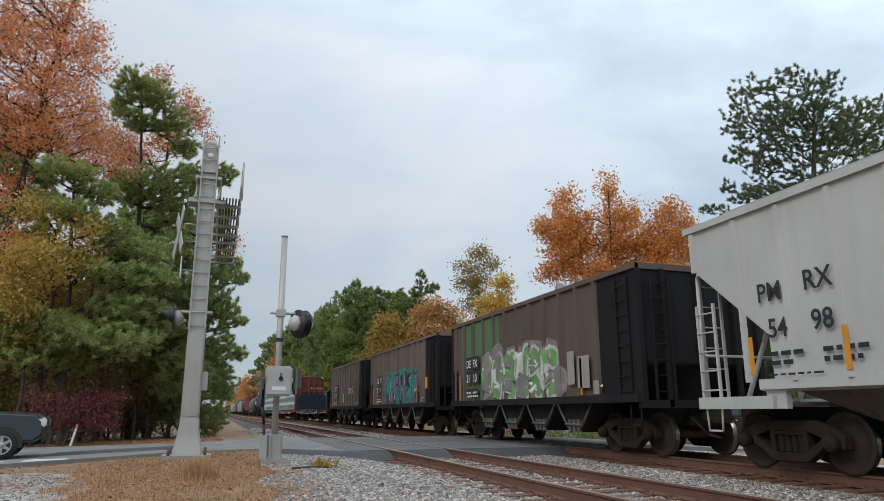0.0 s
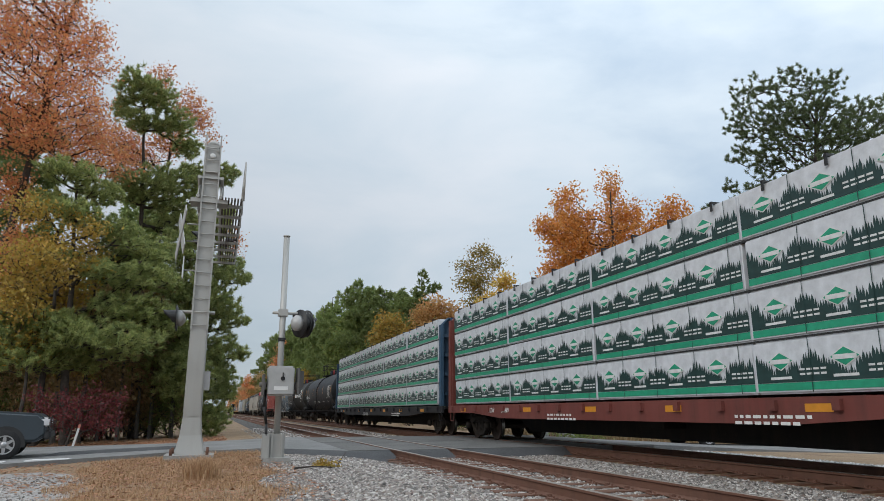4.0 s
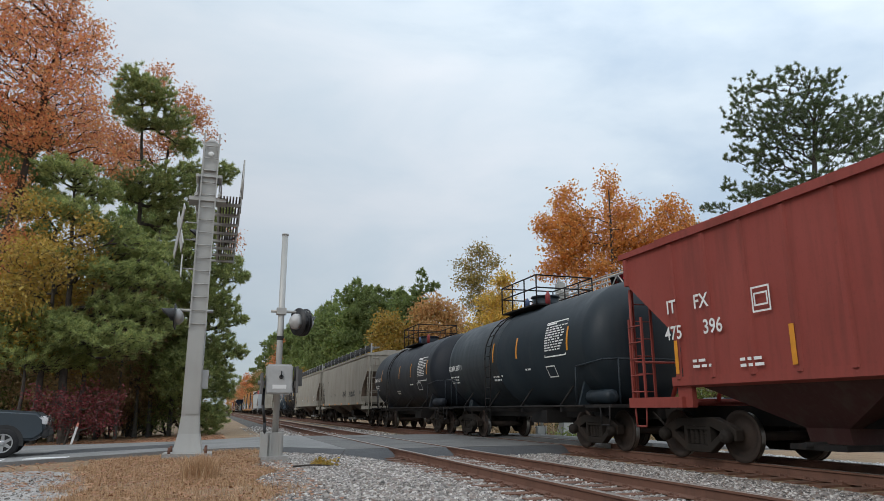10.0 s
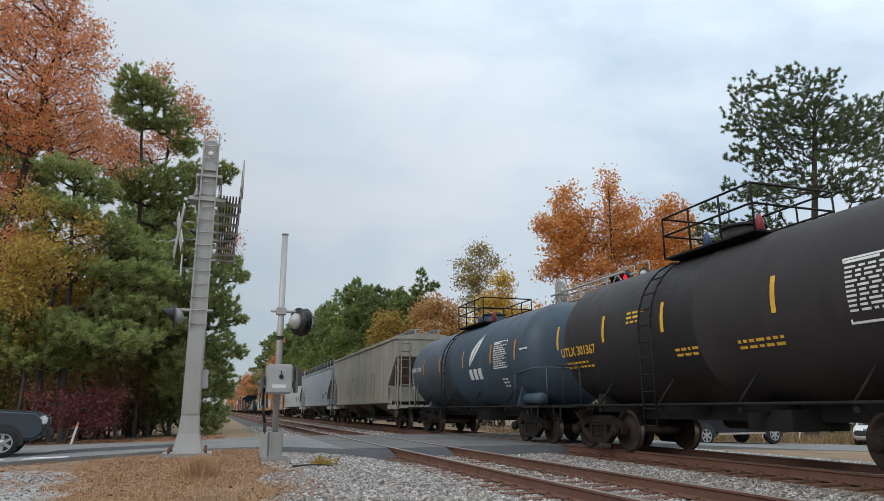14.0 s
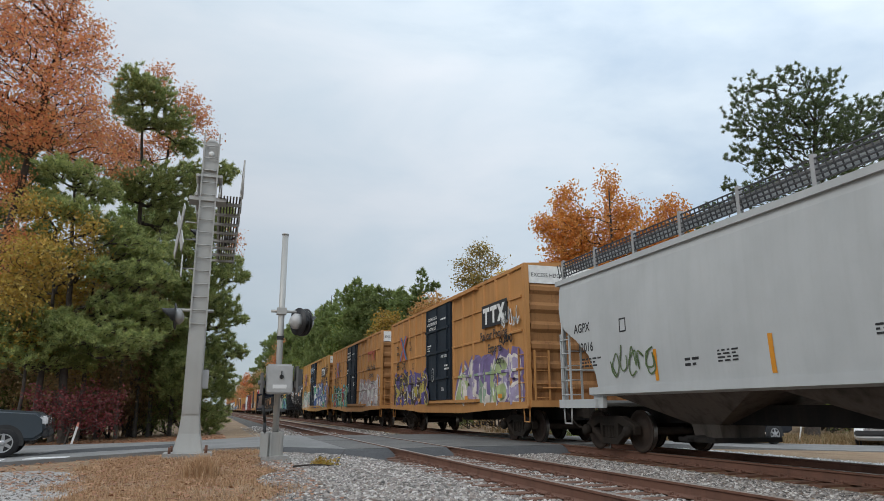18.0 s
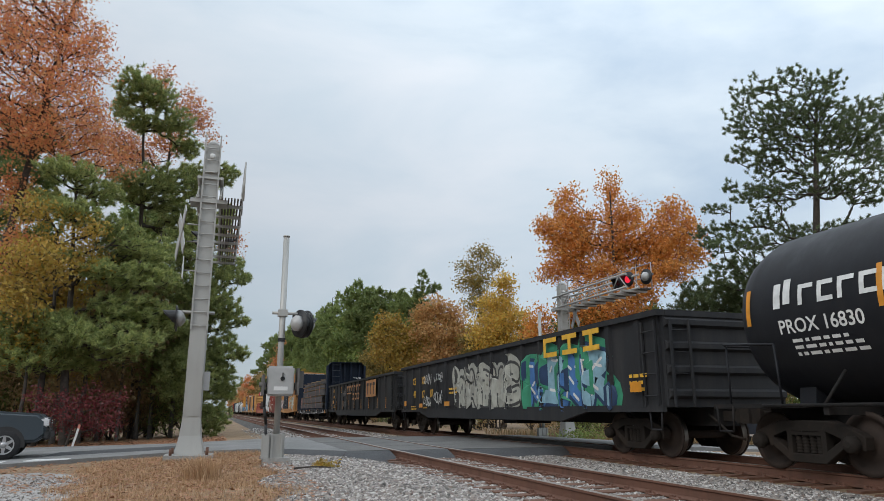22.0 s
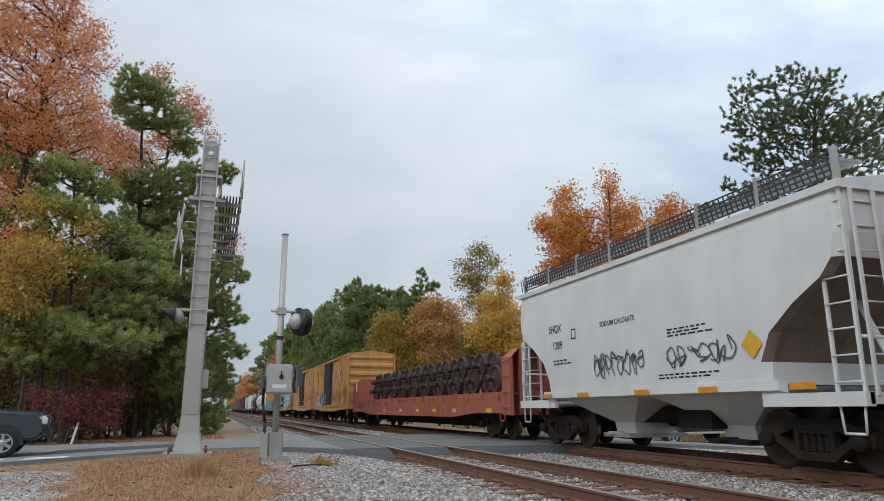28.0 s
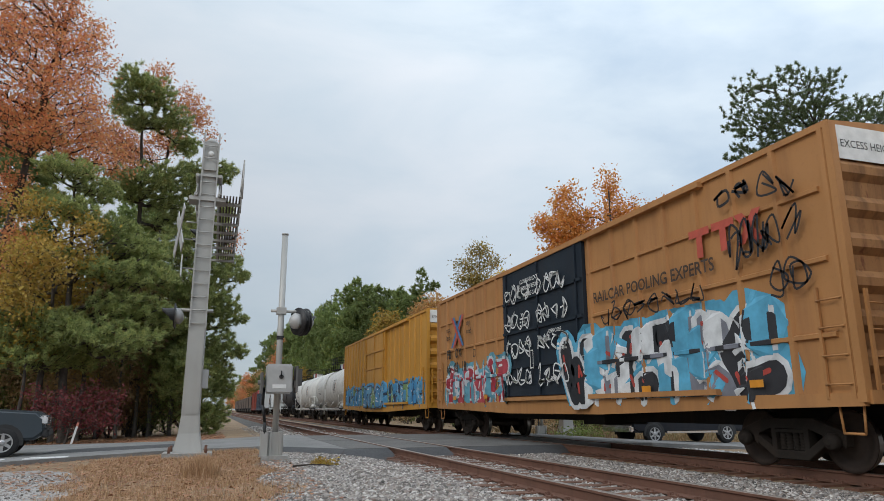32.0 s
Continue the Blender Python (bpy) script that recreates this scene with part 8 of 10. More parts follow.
stand("pine_tree", -2.9, 36, -0.6, [(-2.1, 17.6, 1.0, 0.9), (-1.0, 17.1, 0.9, 0.8), (-2.7, 16.6, 0.5, 0.6), (-1.7, 15.7, 1.1, 0.5), (-0.2, 15.9, 1.0, 0.7), (0.6, 15.1, 0.8, 0.5), (-0.3, 12.3, 1.8, 0.9), (1.3, 13.2, 1.1, 0.7), (2.7, 13.4, 0.6, 0.6), (-1.9, 12.1, 1.2, 0.7), (2.8, 11.7, 0.5, 0.5), (0.6, 10.9, 1.8, 0.8)], "tall green pine at the edge of the wood", seed=22, h=17.6, top=-1.8, full=1.25, tips=1900, per=26, material=PINE, leaf=0.22, needles=True, depth=1.0, r=0.2)
stand("pine_tree", -4.4, 31, -1.1, [(-2.1, 11.0, 1.2, 0.4), (-1.0, 10.5, 1.0, 0.5), (-2.8, 10.0, 0.7, 0.4), (-1.9, 9.3, 1.4, 0.4), (-0.2, 9.1, 1.2, 0.5), (0.5, 8.2, 1.4, 0.6), (-0.4, 6.9, 0.9, 0.5), (1.1, 6.8, 1.4, 0.6), (-2.0, 7.6, 0.7, 0.2), (0.6, 5.5, 1.6, 0.6), (1.5, 7.8, 0.9, 0.9), (-1.4, 4.3, 1.3, 0.6), (0.3, 4.1, 1.8, 0.7), (2.1, 5.2, 1.0, 0.7)], "broad green pine at the edge of the wood", seed=21, h=11, top=-1.8, full=1.15, twig=0.009, tips=2300, per=26, material=PINE, leaf=0.2, needles=True, depth=1.2, r=0.2, sway=0.09)
stand("pine_tree", -1.1, 34, 0.2, [(0.5, 9.9, 1.0, 1.1), (1.1, 7.7, 1.0, 0.9), (-0.7, 8.7, 1.2, 1.2), (-0.2, 6.5, 1.4, 1.0), (1.2, 5.8, 0.9, 1.0), (-0.6, 4.6, 1.3, 1.1), (1.1, 3.9, 1.0, 1.0), (-0.2, 2.8, 1.5, 1.3), (1.5, 2.3, 0.8, 0.8), (-1.4, 3.3, 1.2, 1.1), (0.7, 0.9, 1.1, 1.0), (2.1, 7.5, 0.4, 0.3), (2.1, 5.3, 0.3, 0.2), (2.1, 3.8, 0.4, 0.3)], "green pine leaning over the track side", seed=23, h=10.6, top=0.5, full=1.1, tips=3000, per=26, material=PINE, leaf=0.2, needles=True, depth=0.9, r=0.17)
stand("pine_tree", -7.3, 30, 0.3, [(0.4, 4.9, 1.2, 0.4), (-0.2, 4.2, 1.0, 0.6), (1.4, 4.8, 1.0, 0.5), (0.6, 3.4, 1.4, 0.5), (2.1, 3.6, 1.1, 0.6), (-1.2, 4.8, 1.0, 0.9)], "young bushy pine beside the road", seed=24, h=5.2, top=0.4, full=1.3, tips=1300, per=26, material=PINE, leaf=0.19, needles=True, depth=0.8, r=0.1)
stand("pine_tree", 34.9, 34, 0.0, [(-0.9, 23.0, 1.7, 1.0), (1.2, 23.3, 1.3, 0.6), (3.2, 22.9, 1.6, 0.8), (-2.2, 21.1, 1.3, 1.3), (-0.1, 20.7, 1.6, 1.1), (2.3, 21.0, 2.0, 0.9), (4.6, 21.0, 1.7, 1.1), (6.2, 20.2, 1.3, 1.3), (-2.7, 19.1, 0.8, 0.6), (-1.0, 18.0, 1.2, 0.7), (4.0, 18.3, 1.7, 0.8), (5.7, 17.6, 1.3, 1.2), (7.6, 18.0, 1.4, 2.9), (-3.3, 17.1, 0.7, 0.6), (-1.9, 16.0, 1.4, 0.6), (-4.3, 15.2, 1.0, 0.4), (-5.3, 14.2, 1.0, 0.6), (-3.5, 14.0, 1.6, 0.5), (-1.4, 14.2, 1.8, 0.6), (0.9, 13.4, 1.5, 0.4)] + [(3.4, 13.1, 2.0, 0.5), (3.1, 15.9, 1.6, 0.5), (5.1, 15.1, 1.6, 0.6), (6.6, 12.7, 1.8, 1.2), (-4.7, 12.9, 0.9, 0.3), (-3.4, 11.2, 1.5, 0.6), (-1.4, 10.7, 1.5, 0.5), (-4.6, 10.2, 0.9, 0.3), (-2.5, 9.8, 1.7, 0.3), (3.7, 10.9, 1.6, 0.7), (2.4, 9.9, 1.3, 0.5), (4.9, 8.7, 1.7, 0.7), (1.3, 9.0, 1.8, 0.3), (0.9, 17.3, 0.8, 0.6), (-3.1, 10.9, 2.5, 1.2), (3.0, 10.2, 2.5, 1.2), (-0.2, 12.6, 2.6, 0.8), (-1.2, 9.9, 1.9, 0.8), (1.8, 19.1, 3.1, 1.5), (-0.2, 16.3, 2.7, 1.2), (3.7, 16.1, 2.8, 1.5), (-0.9, 19.2, 2.0, 1.6), (4.5, 12.3, 2.1, 1.4), (-3.0, 12.4, 2.3, 0.8), (1.0, 21.3, 2.3, 1.6), (4.1, 19.5, 2.6, 1.5)],
      "tall pine with a wide open crown", seed=25, h=21.6, top=2.6, tips=3800, per=25, material=PINE_DARK, leaf=0.235, needles=True, depth=1.9, r=0.44, width=0.02, reach=0.16, full=1.08, sway=0.012, twig=0.0095)
stand("pine_tree", 31, 42, 5.2, [(1.9, 9.0, 1.7, 0.7), (4.6, 8.8, 2.0, 0.7), (7.1, 9.0, 1.8, 0.7), (8.9, 8.7, 1.4, 0.7), (2.9, 7.1, 2.1, 0.8), (5.8, 6.6, 2.0, 0.8), (7.9, 6.2, 1.6, 0.8), (3.9, 5.1, 2.0, 0.9), (6.7, 4.7, 1.8, 0.9), (1.3, 6.0, 1.2, 1.2), (2.8, 9.8, 1.9, 0.8), (6.1, 9.8, 2.2, 0.8), (9.1, 9.4, 1.8, 0.7)], "bushy dark pine beyond the road", seed=26, h=9.3, top=5.4, full=1.4, tips=1500, per=30, material=PINE_DARK, leaf=0.36, needles=True, depth=1.6, r=0.2, width=0.022)
stand("maple_tree", 27.9, 45, 0.5, [(-2.8, 18.5, 0.9, 1.2), (-3.3, 16.6, 1.6, 1.4), (-1.6, 15.4, 1.4, 1.8), (-4.7, 16.0, 0.8, 0.9), (-3.0, 13.6, 1.4, 1.8), (-4.3, 12.3, 1.0, 0.6), (0.7, 19.3, 0.8, 1.4), (1.0, 16.6, 1.6, 1.6), (2.5, 16.9, 0.9, 1.2), (0.9, 14.1, 1.9, 1.3), (-0.5, 11.9, 2.0, 1.2), (5.0, 16.6, 1.1, 1.0), (6.2, 15.8, 0.7, 1.1), (5.0, 13.4, 1.8, 1.0), (4.5, 11.7, 2.0, 1.0), (7.0, 13.1, 0.7, 0.8), (2.4, 10.7, 1.6, 1.1), (-1.9, 8.7, 1.8, 1.6), (-5.0, 8.1, 1.6, 1.6), (1.0, 8.4, 1.5, 1.1), (0.4, 5.6, 0.9, 0.9), (2.2, 5.0, 0.9, 0.6), (2.6, 14.2, 2.4, 2.0), (-2.5, 14.9, 2.3, 2.7), (5.1, 14.5, 2.2, 1.8), (-0.2, 9.5, 3.1, 1.8)], "bright orange maple beyond the crossing", seed=14, h=18.5, top=0.7, tips=2200, per=9, material=LEAF["orange"], leaf=0.125, puff=0.36, depth=1.6, r=0.26, reach=0.18, full=1.1, sway=0.02)
stand("broadleaf_tree", 18.3, 75, 0.0, [(-0.2, 11.2, 1.6, 1.2), (-1.1, 9.8, 1.3, 1.2), (1.3, 9.7, 1.7, 1.3), (0.0, 7.9, 2.2, 1.4), (2.9, 9.2, 1.7, 1.6), (1.9, 6.6, 2.6, 1.3)], "golden-leaved tree before the far pines", seed=61, h=10.5, top=0.0, tips=420, per=8, material=LEAF["yellow"], leaf=0.17, puff=0.42, depth=1.0, r=0.14)
stand("broadleaf_tree", 23.2, 72, 0.0, [(-0.4, 12.7, 1.9, 1.2), (-1.9, 11.7, 1.5, 1.2), (1.4, 11.6, 1.7, 1.3), (-0.5, 9.8, 2.6, 1.5), (2.3, 9.2, 1.9, 1.5), (0.1, 7.3, 2.8, 1.4)], "tan and orange tree before the far pines", seed=62, h=12, top=0.0, tips=460, per=8, material=LEAF["rusty_tan"], leaf=0.17, puff=0.42, depth=1.0, r=0.15)
stand("sapling_tree", 29.1, 76, 0.2, [(0.5, 20.8, 1.7, 1.1), (-0.7, 18.9, 1.8, 1.1), (2.1, 19.1, 1.4, 1.1), (-1.0, 16.8, 2.0, 1.0), (0.8, 17.0, 1.5, 1.3), (0.2, 14.4, 2.1, 1.7)], "slender tree with thin olive-brown leaves", seed=16, h=20.5, top=0.6, tips=330, per=7, material=LEAF["ochre"], bark=BARK_PALE, leaf=0.15, puff=0.4, depth=0.8, r=0.16)
stand("poplar_tree", 24.9, 60, 0.6, [(1.1, 13.6, 1.0, 1.2), (0.2, 11.7, 1.7, 1.3), (1.5, 9.5, 2.2, 1.9), (-0.9, 8.7, 1.9, 1.9), (1.2, 7.1, 2.2, 1.4)], "yellow tree beside the line", seed=17, h=13, top=0.9, tips=520, per=10, material=LEAF["yellow"], leaf=0.14, puff=0.36, depth=1.0, r=0.16)
stand("shrub", -4.7, 28.6, -0.4, [(0.4, 1.77, 0.75, 0.47), (-0.6, 1.5, 0.88, 0.5), (-1.5, 1.1, 0.53, 0.58), (0.9, 1.03, 0.54, 0.54), (-0.0, 0.89, 0.95, 0.46), (-1.5, 1.95, 0.33, 0.25), (1.2, 1.81, 0.39, 0.3)], "wine-red shrub with thin branches beside the road", "shrub", seed=18, h=2.0, top=0.0, tips=300, per=5, material=LEAF["wine"], leaf=0.055, puff=0.16, depth=0.7, r=0.05)

# repeats: a few pine and broadleaf shapes planted as a wood
rng = random.Random(77)


def heaped(seed, h, low, wide, n=12):
    """Boughs for a wood tree: heaped round a trunk from the height low to a rounded top."""
    r = random.Random(seed)
    out = []
    for k in range(n):
        g = k / (n - 1)
        w = wide * math.sqrt(max(0.2, 1 - ((g - 0.5) / 0.62) ** 2))
        a = k * 2.4
        out.append((0.5 * w * math.cos(a), low + (h - low) * g, w * r.uniform(0.42, 0.62), (h - low) * r.uniform(0.06, 0.1)))
    return out


PINES = [crowned(31 + k, 19 + k, heaped(31 + k, 19 + k, lo, wd, 15), 520, 11, PINE_FAR, needles=True, leaf=0.6, width=0.085, depth=1.6, fine=False) for k, (lo, wd) in enumerate(((7, 3.6), (9, 4.0), (3, 4.2), (10, 3.2)))]
BROADS = [crowned(41 + k, 14 + k, heaped(41 + k, 14 + k, 3.0, 4.2), 420, 6, LEAF["ochre"], leaf=0.24, puff=0.5, depth=1.8, fine=False) for k in range(3)]
THIN = [crowned(46 + k, 11 + k, heaped(46 + k, 11 + k, 3.5, 2.6), 260, 4, LEAF["tan"], BARK_PALE, leaf=0.13, puff=0.4, depth=1.4, fine=True) for k in range(2)]
BUSH = [broadleaf(51, 3.2, 2.0, 3600, LEAF["green"], first=0.05, puff=0.42, leaf=0.07, stems=3), broadleaf(52, 2.6, 1.9, 3200, LEAF["tan"], first=0.05, puff=0.4, leaf=0.07, stems=3)]
WORDS = {"orange": "orange autumn tree in the wood", "yellow": "yellow autumn tree in the wood", "rust": "rust-brown autumn tree in the wood", "ochre": "olive-brown autumn tree in the wood",
         "green": "green broadleaf tree in the wood", "tan": "pale brown autumn tree in the wood"}


def wood(n, xr, yr, group, kinds, smin=0.85, smax=1.2):
    for k in range(n):
        kind = kinds[k % len(kinds)] if rng.random() < 0.6 else rng.choice(kinds)
        y = yr(rng, k)
        x = xr(rng, y if group.startswith("trees along the far") else k)
        s = rng.uniform(smin, smax)
        sz = s * rng.uniform(0.92, 1.12)
        if kind == "pine":
            plant("pine_tree", rng.choice(PINES), x, y, "green pine in the roadside wood", "tree", group, rng.uniform(0, 360), s * 0.95, sz)
        elif kind in ("bush", "tanbush"):
            plant("shrub", BUSH[0 if kind == "bush" else 1], x, y, "leafy undergrowth at the edge of the wood", "shrub", group, rng.uniform(0, 360), s)
        elif kind == "thin":
            plant("broadleaf_tree", rng.choice(THIN), x, y, "nearly bare grey-brown tree with a few tan leaves", "tree", group, rng.uniform(0, 360), s, sz)
        else:
            plant("broadleaf_tree", rng.choice(BROADS), x, y, WORDS[kind], "tree", group, rng.uniform(0, 360), s, sz, LEAF[kind])


def edge(y):
    """How far the wood's edge stands from the track on its far side."""
    return float(np.interp(y, (60, 85, 95, 115, 130, 200, 300, 700), (36, 29.5, 25.5, 21.0, 19.4, 18.6, 18.2, 17.5)))


# the near wood, deep behind the first trees, and on along the track
wood(16, lambda r, k: -26 + 22 * k / 16 + r.uniform(-1, 1), lambda r, k: 42 + 16 * r.random(), "trees of the near wood", ["pine", "yellow", "ochre", "yellow", "green"], 0.6, 0.8)
wood(9, lambda r, k: -12.5 + 10.5 * k / 9 + r.uniform(-0.4, 0.4), lambda r, k: 37.5 + r.uniform(0, 2), "saplings of the near wood", ["green", "ochre", "yellow"], 0.42, 0.55)
wood(20, lambda r, k: -13 + 12.2 * k / 20 + r.uniform(-0.4, 0.4), lambda r, k: 34 + r.uniform(-0.5, 3), "undergrowth of the near wood", ["bush", "tanbush", "tanbush"], 0.55, 0.95)
wood(14, lambda r, k: -12 + 11 * k / 14 + r.uniform(-0.3, 0.3), lambda r, k: 32.5 + r.uniform(0, 2.5), "bare stems of the near wood", ["thin"], 0.45, 0.7)
wood(13, lambda r, k: r.uniform(-14, -6), lambda r, k: 70 + k * 28, "trees along the line", ["pine", "pine", "rust", "ochre"], 0.7, 0.9)
# the far side of the line: tall pines, with lower autumn trees before them
wood(10, lambda r, y: edge(y) + r.uniform(1, 4), lambda r, k: 96 + 1.7 * k + r.uniform(-0.8, 0.8), "trees along the far side of the line", ["pine", "pine", "pine", "green"], 0.78, 0.92)
wood(36, lambda r, y: edge(y) + r.uniform(1, 4), lambda r, k: 113 + 2.2 * k + 0.05 * k * k + r.uniform(-1.2, 1.2), "trees along the far side of the line", ["pine", "pine", "pine", "pine", "green"], 0.96, 1.14)
wood(30, lambda r, y: edge(y) + r.uniform(5, 13), lambda r, k: 110 + 3.3 * k + r.uniform(-2, 2), "trees along the far side of the line", ["pine", "pine", "pine", "green"], 0.85, 0.98)
wood(30, lambda r, y: edge(y) + r.uniform(-1, 5), lambda r, k: 215 + k * 13 + 0.3 * k * k, "trees along the far side of the line", ["rust", "rust", "ochre", "pine", "tan"], 1.05, 1.35)
wood(18, lambda r, y: edge(y) - r.uniform(0.0, 1.5), lambda r, k: 92 + k * 6.5 + r.uniform(-2, 2), "trees along the far side of the line", ["green", "yellow", "green", "ochre"], 0.42, 0.62)
wood(9, lambda r, y: edge(y) - r.uniform(0.5, 2.5), lambda r, k: 76 + k * 3.2, "trees along the far side of the line", ["yellow", "ochre", "tan", "ochre", "yellow"], 0.68, 0.8)
wood(9, lambda r, k: 24 + 0.9 * k + r.uniform(-1, 1), lambda r, k: 62 + 1.5 * k, "trees beside the line", ["ochre", "tan", "yellow", "green"], 0.5, 0.62)
wood(26, lambda r, k: 27 + 62 * k / 26 + r.uniform(-1, 1), lambda r, k: 58 + r.uniform(-3, 9), "trees behind the road", ["tan", "ochre", "thin", "tan", "ochre"], 0.6, 0.72)
wood(30, lambda r, k: 33 + 1.5 * k + r.uniform(-1, 1), lambda r, k: 46 + r.uniform(-3, 5), "trees behind the road", ["thin", "thin", "thin", "green", "thin"], 0.55, 0.72)
wood(9, lambda r, k: 26 + 1.3 * k + r.uniform(-0.5, 0.5), lambda r, k: 47 + r.uniform(-1, 3), "trees behind the road", ["green", "green", "ochre"], 0.55, 0.66)
wood(30, lambda r, k: 18 + 42 * k / 30 + r.uniform(-1, 1), lambda r, k: 40 + 12 * r.random(), "undergrowth beyond the road", ["bush", "tanbush", "tanbush"], 0.7, 1.4)
wood(12, lambda r, k: 16 + r.uniform(0, 4), lambda r, k: 34 + k * 5, "undergrowth beside the line", ["bush", "tanbush"], 0.5, 0.9)


# ---------------- crossing signals ----------------
ALU = paint("aluminium_mast", (0.40, 0.395, 0.375), 0.45, (0.30, 0.28, 0.25), 0.3, metal=0.35)
# Weathered slat steel, its tone lowered to include the shade beneath the walkway.
GRATING = paint("grating_steel", (0.10, 0.085, 0.075), 0.7, (0.16, 0.11, 0.08), 0.5, metal=0.3)
SIGNAL_BLACK = plain("signal_black", (0.012, 0.012, 0.013), 0.5)
CASE_GREY = plain("case_grey", (0.40, 0.40, 0.395), 0.45, 0.1, 0.08)
LENS_DARK = plain("lens_dark_red", (0.05, 0.006, 0.006), 0.2)
LENS_LIT, _nt, _b = base_mat("lens_lit_red", 0.3)
_b.inputs["Base Color"].default_value = (0.6, 0.02, 0.03, 1)
_b.inputs["Emission Color"].default_value, _b.inputs["Emission Strength"].default_value = (1.0, 0.03, 0.07, 1), 0.8
SIGN_WHITE = plain("sign_white", (0.70, 0.70, 0.69), 0.5, 0, 0.06)
CONCRETE = ground_mat("concrete", [(0.3, (0.30, 0.29, 0.27)), (0.7, (0.42, 0.41, 0.39))], 3, 25, 0.35, 0.9, 0.2)


def lamp_unit(parent, x, y, z, turn, lit=False, tilt=0.0):
    """One flashing lamp: round background, housing, hood and lens, facing along its own -y."""
    u = empty("lamp_unit", pose(x, y, z, 0, 0, turn))
    u.parent = parent
    bm = bmesh.new()
    lathe(bm, [(-0.01, 0.02), (-0.012, 0.30), (0.012, 0.30), (0.012, 0.02)], (0, 0, 0), "y", 24)
    part("backing_disc", fix(bm), SIGNAL_BLACK, u)
    bm = bmesh.new()
    lathe(bm, [(0.012, 0.17), (0.10, 0.17), (0.16, 0.11), (0.20, 0.05)], (0, 0, 0), "y", 18)
    part("housing", fix(bm), CASE_GREY, u)
    bm = bmesh.new()
    lathe(bm, [(-0.03, 0.02), (-0.03, 0.10), (-0.012, 0.15)], (0, 0, 0), "y", 18)
    part("lens", fix(bm), LENS_LIT if lit else LENS_DARK, u)
    bm = bmesh.new()
    n = 12
    pts = []
    for k in range(n + 1):
        a = math.pi * (-0.1 + 1.2 * k / n)
        pts.append((0.17 * math.cos(a), 0.17 * math.sin(a)))
    for (x0, z0), (x1, z1) in zip(pts, pts[1:]):
        d0, d1 = 0.12 + 0.2 * max(0, z0) / 0.17, 0.12 + 0.2 * max(0, z1) / 0.17
        v = [bm.verts.new(p) for p in ((x0, -0.012, z0), (x1, -0.012, z1), (x1, -0.012 - d1, z1), (x0, -0.012 - d0, z0))]
        bm.faces.new(v)
    bmesh.ops.remove_doubles(bm, verts=bm.verts[:], dist=0.0005)
    o = part("hood", bm, SIGNAL_BLACK, u)
    sol = o.modifiers.new("thickness", "SOLIDIFY")
    sol.thickness = 0.006
    return u


def crossbuck(parent, x, y, z, turn, s=1.0):
    for k, a in enumerate((45, -45)):
        bm = bmesh.new()
        box(bm, -0.6 * s, 0.6 * s, -0.012 - 0.02 * k, 0.012 - 0.02 * k, -0.115 * s, 0.115 * s)
        o = part("crossbuck_blade", bm, CASE_GREY, parent)
        o.matrix_basis = pose(x, y, z, 0, 0, turn) @ pose(0, 0, 0, 0, a, 0)
    bm = bmesh.new()
    for ang in (45, -45):
        m = pose(x, y, z, 0, 0, turn) @ pose(0, 0, 0, 0, ang, 0)
        for u in (-0.42, -0.22, 0.18, 0.38):
            v = [bm.verts.new(m @ Vector((u + p, -0.036, q))) for p, q in ((0, -0.05), (0.12, -0.05), (0.12, 0.05), (0, 0.05))]
            bm.faces.new(v)
    part("crossbuck_lettering", bm, BLACK_MARK, parent)


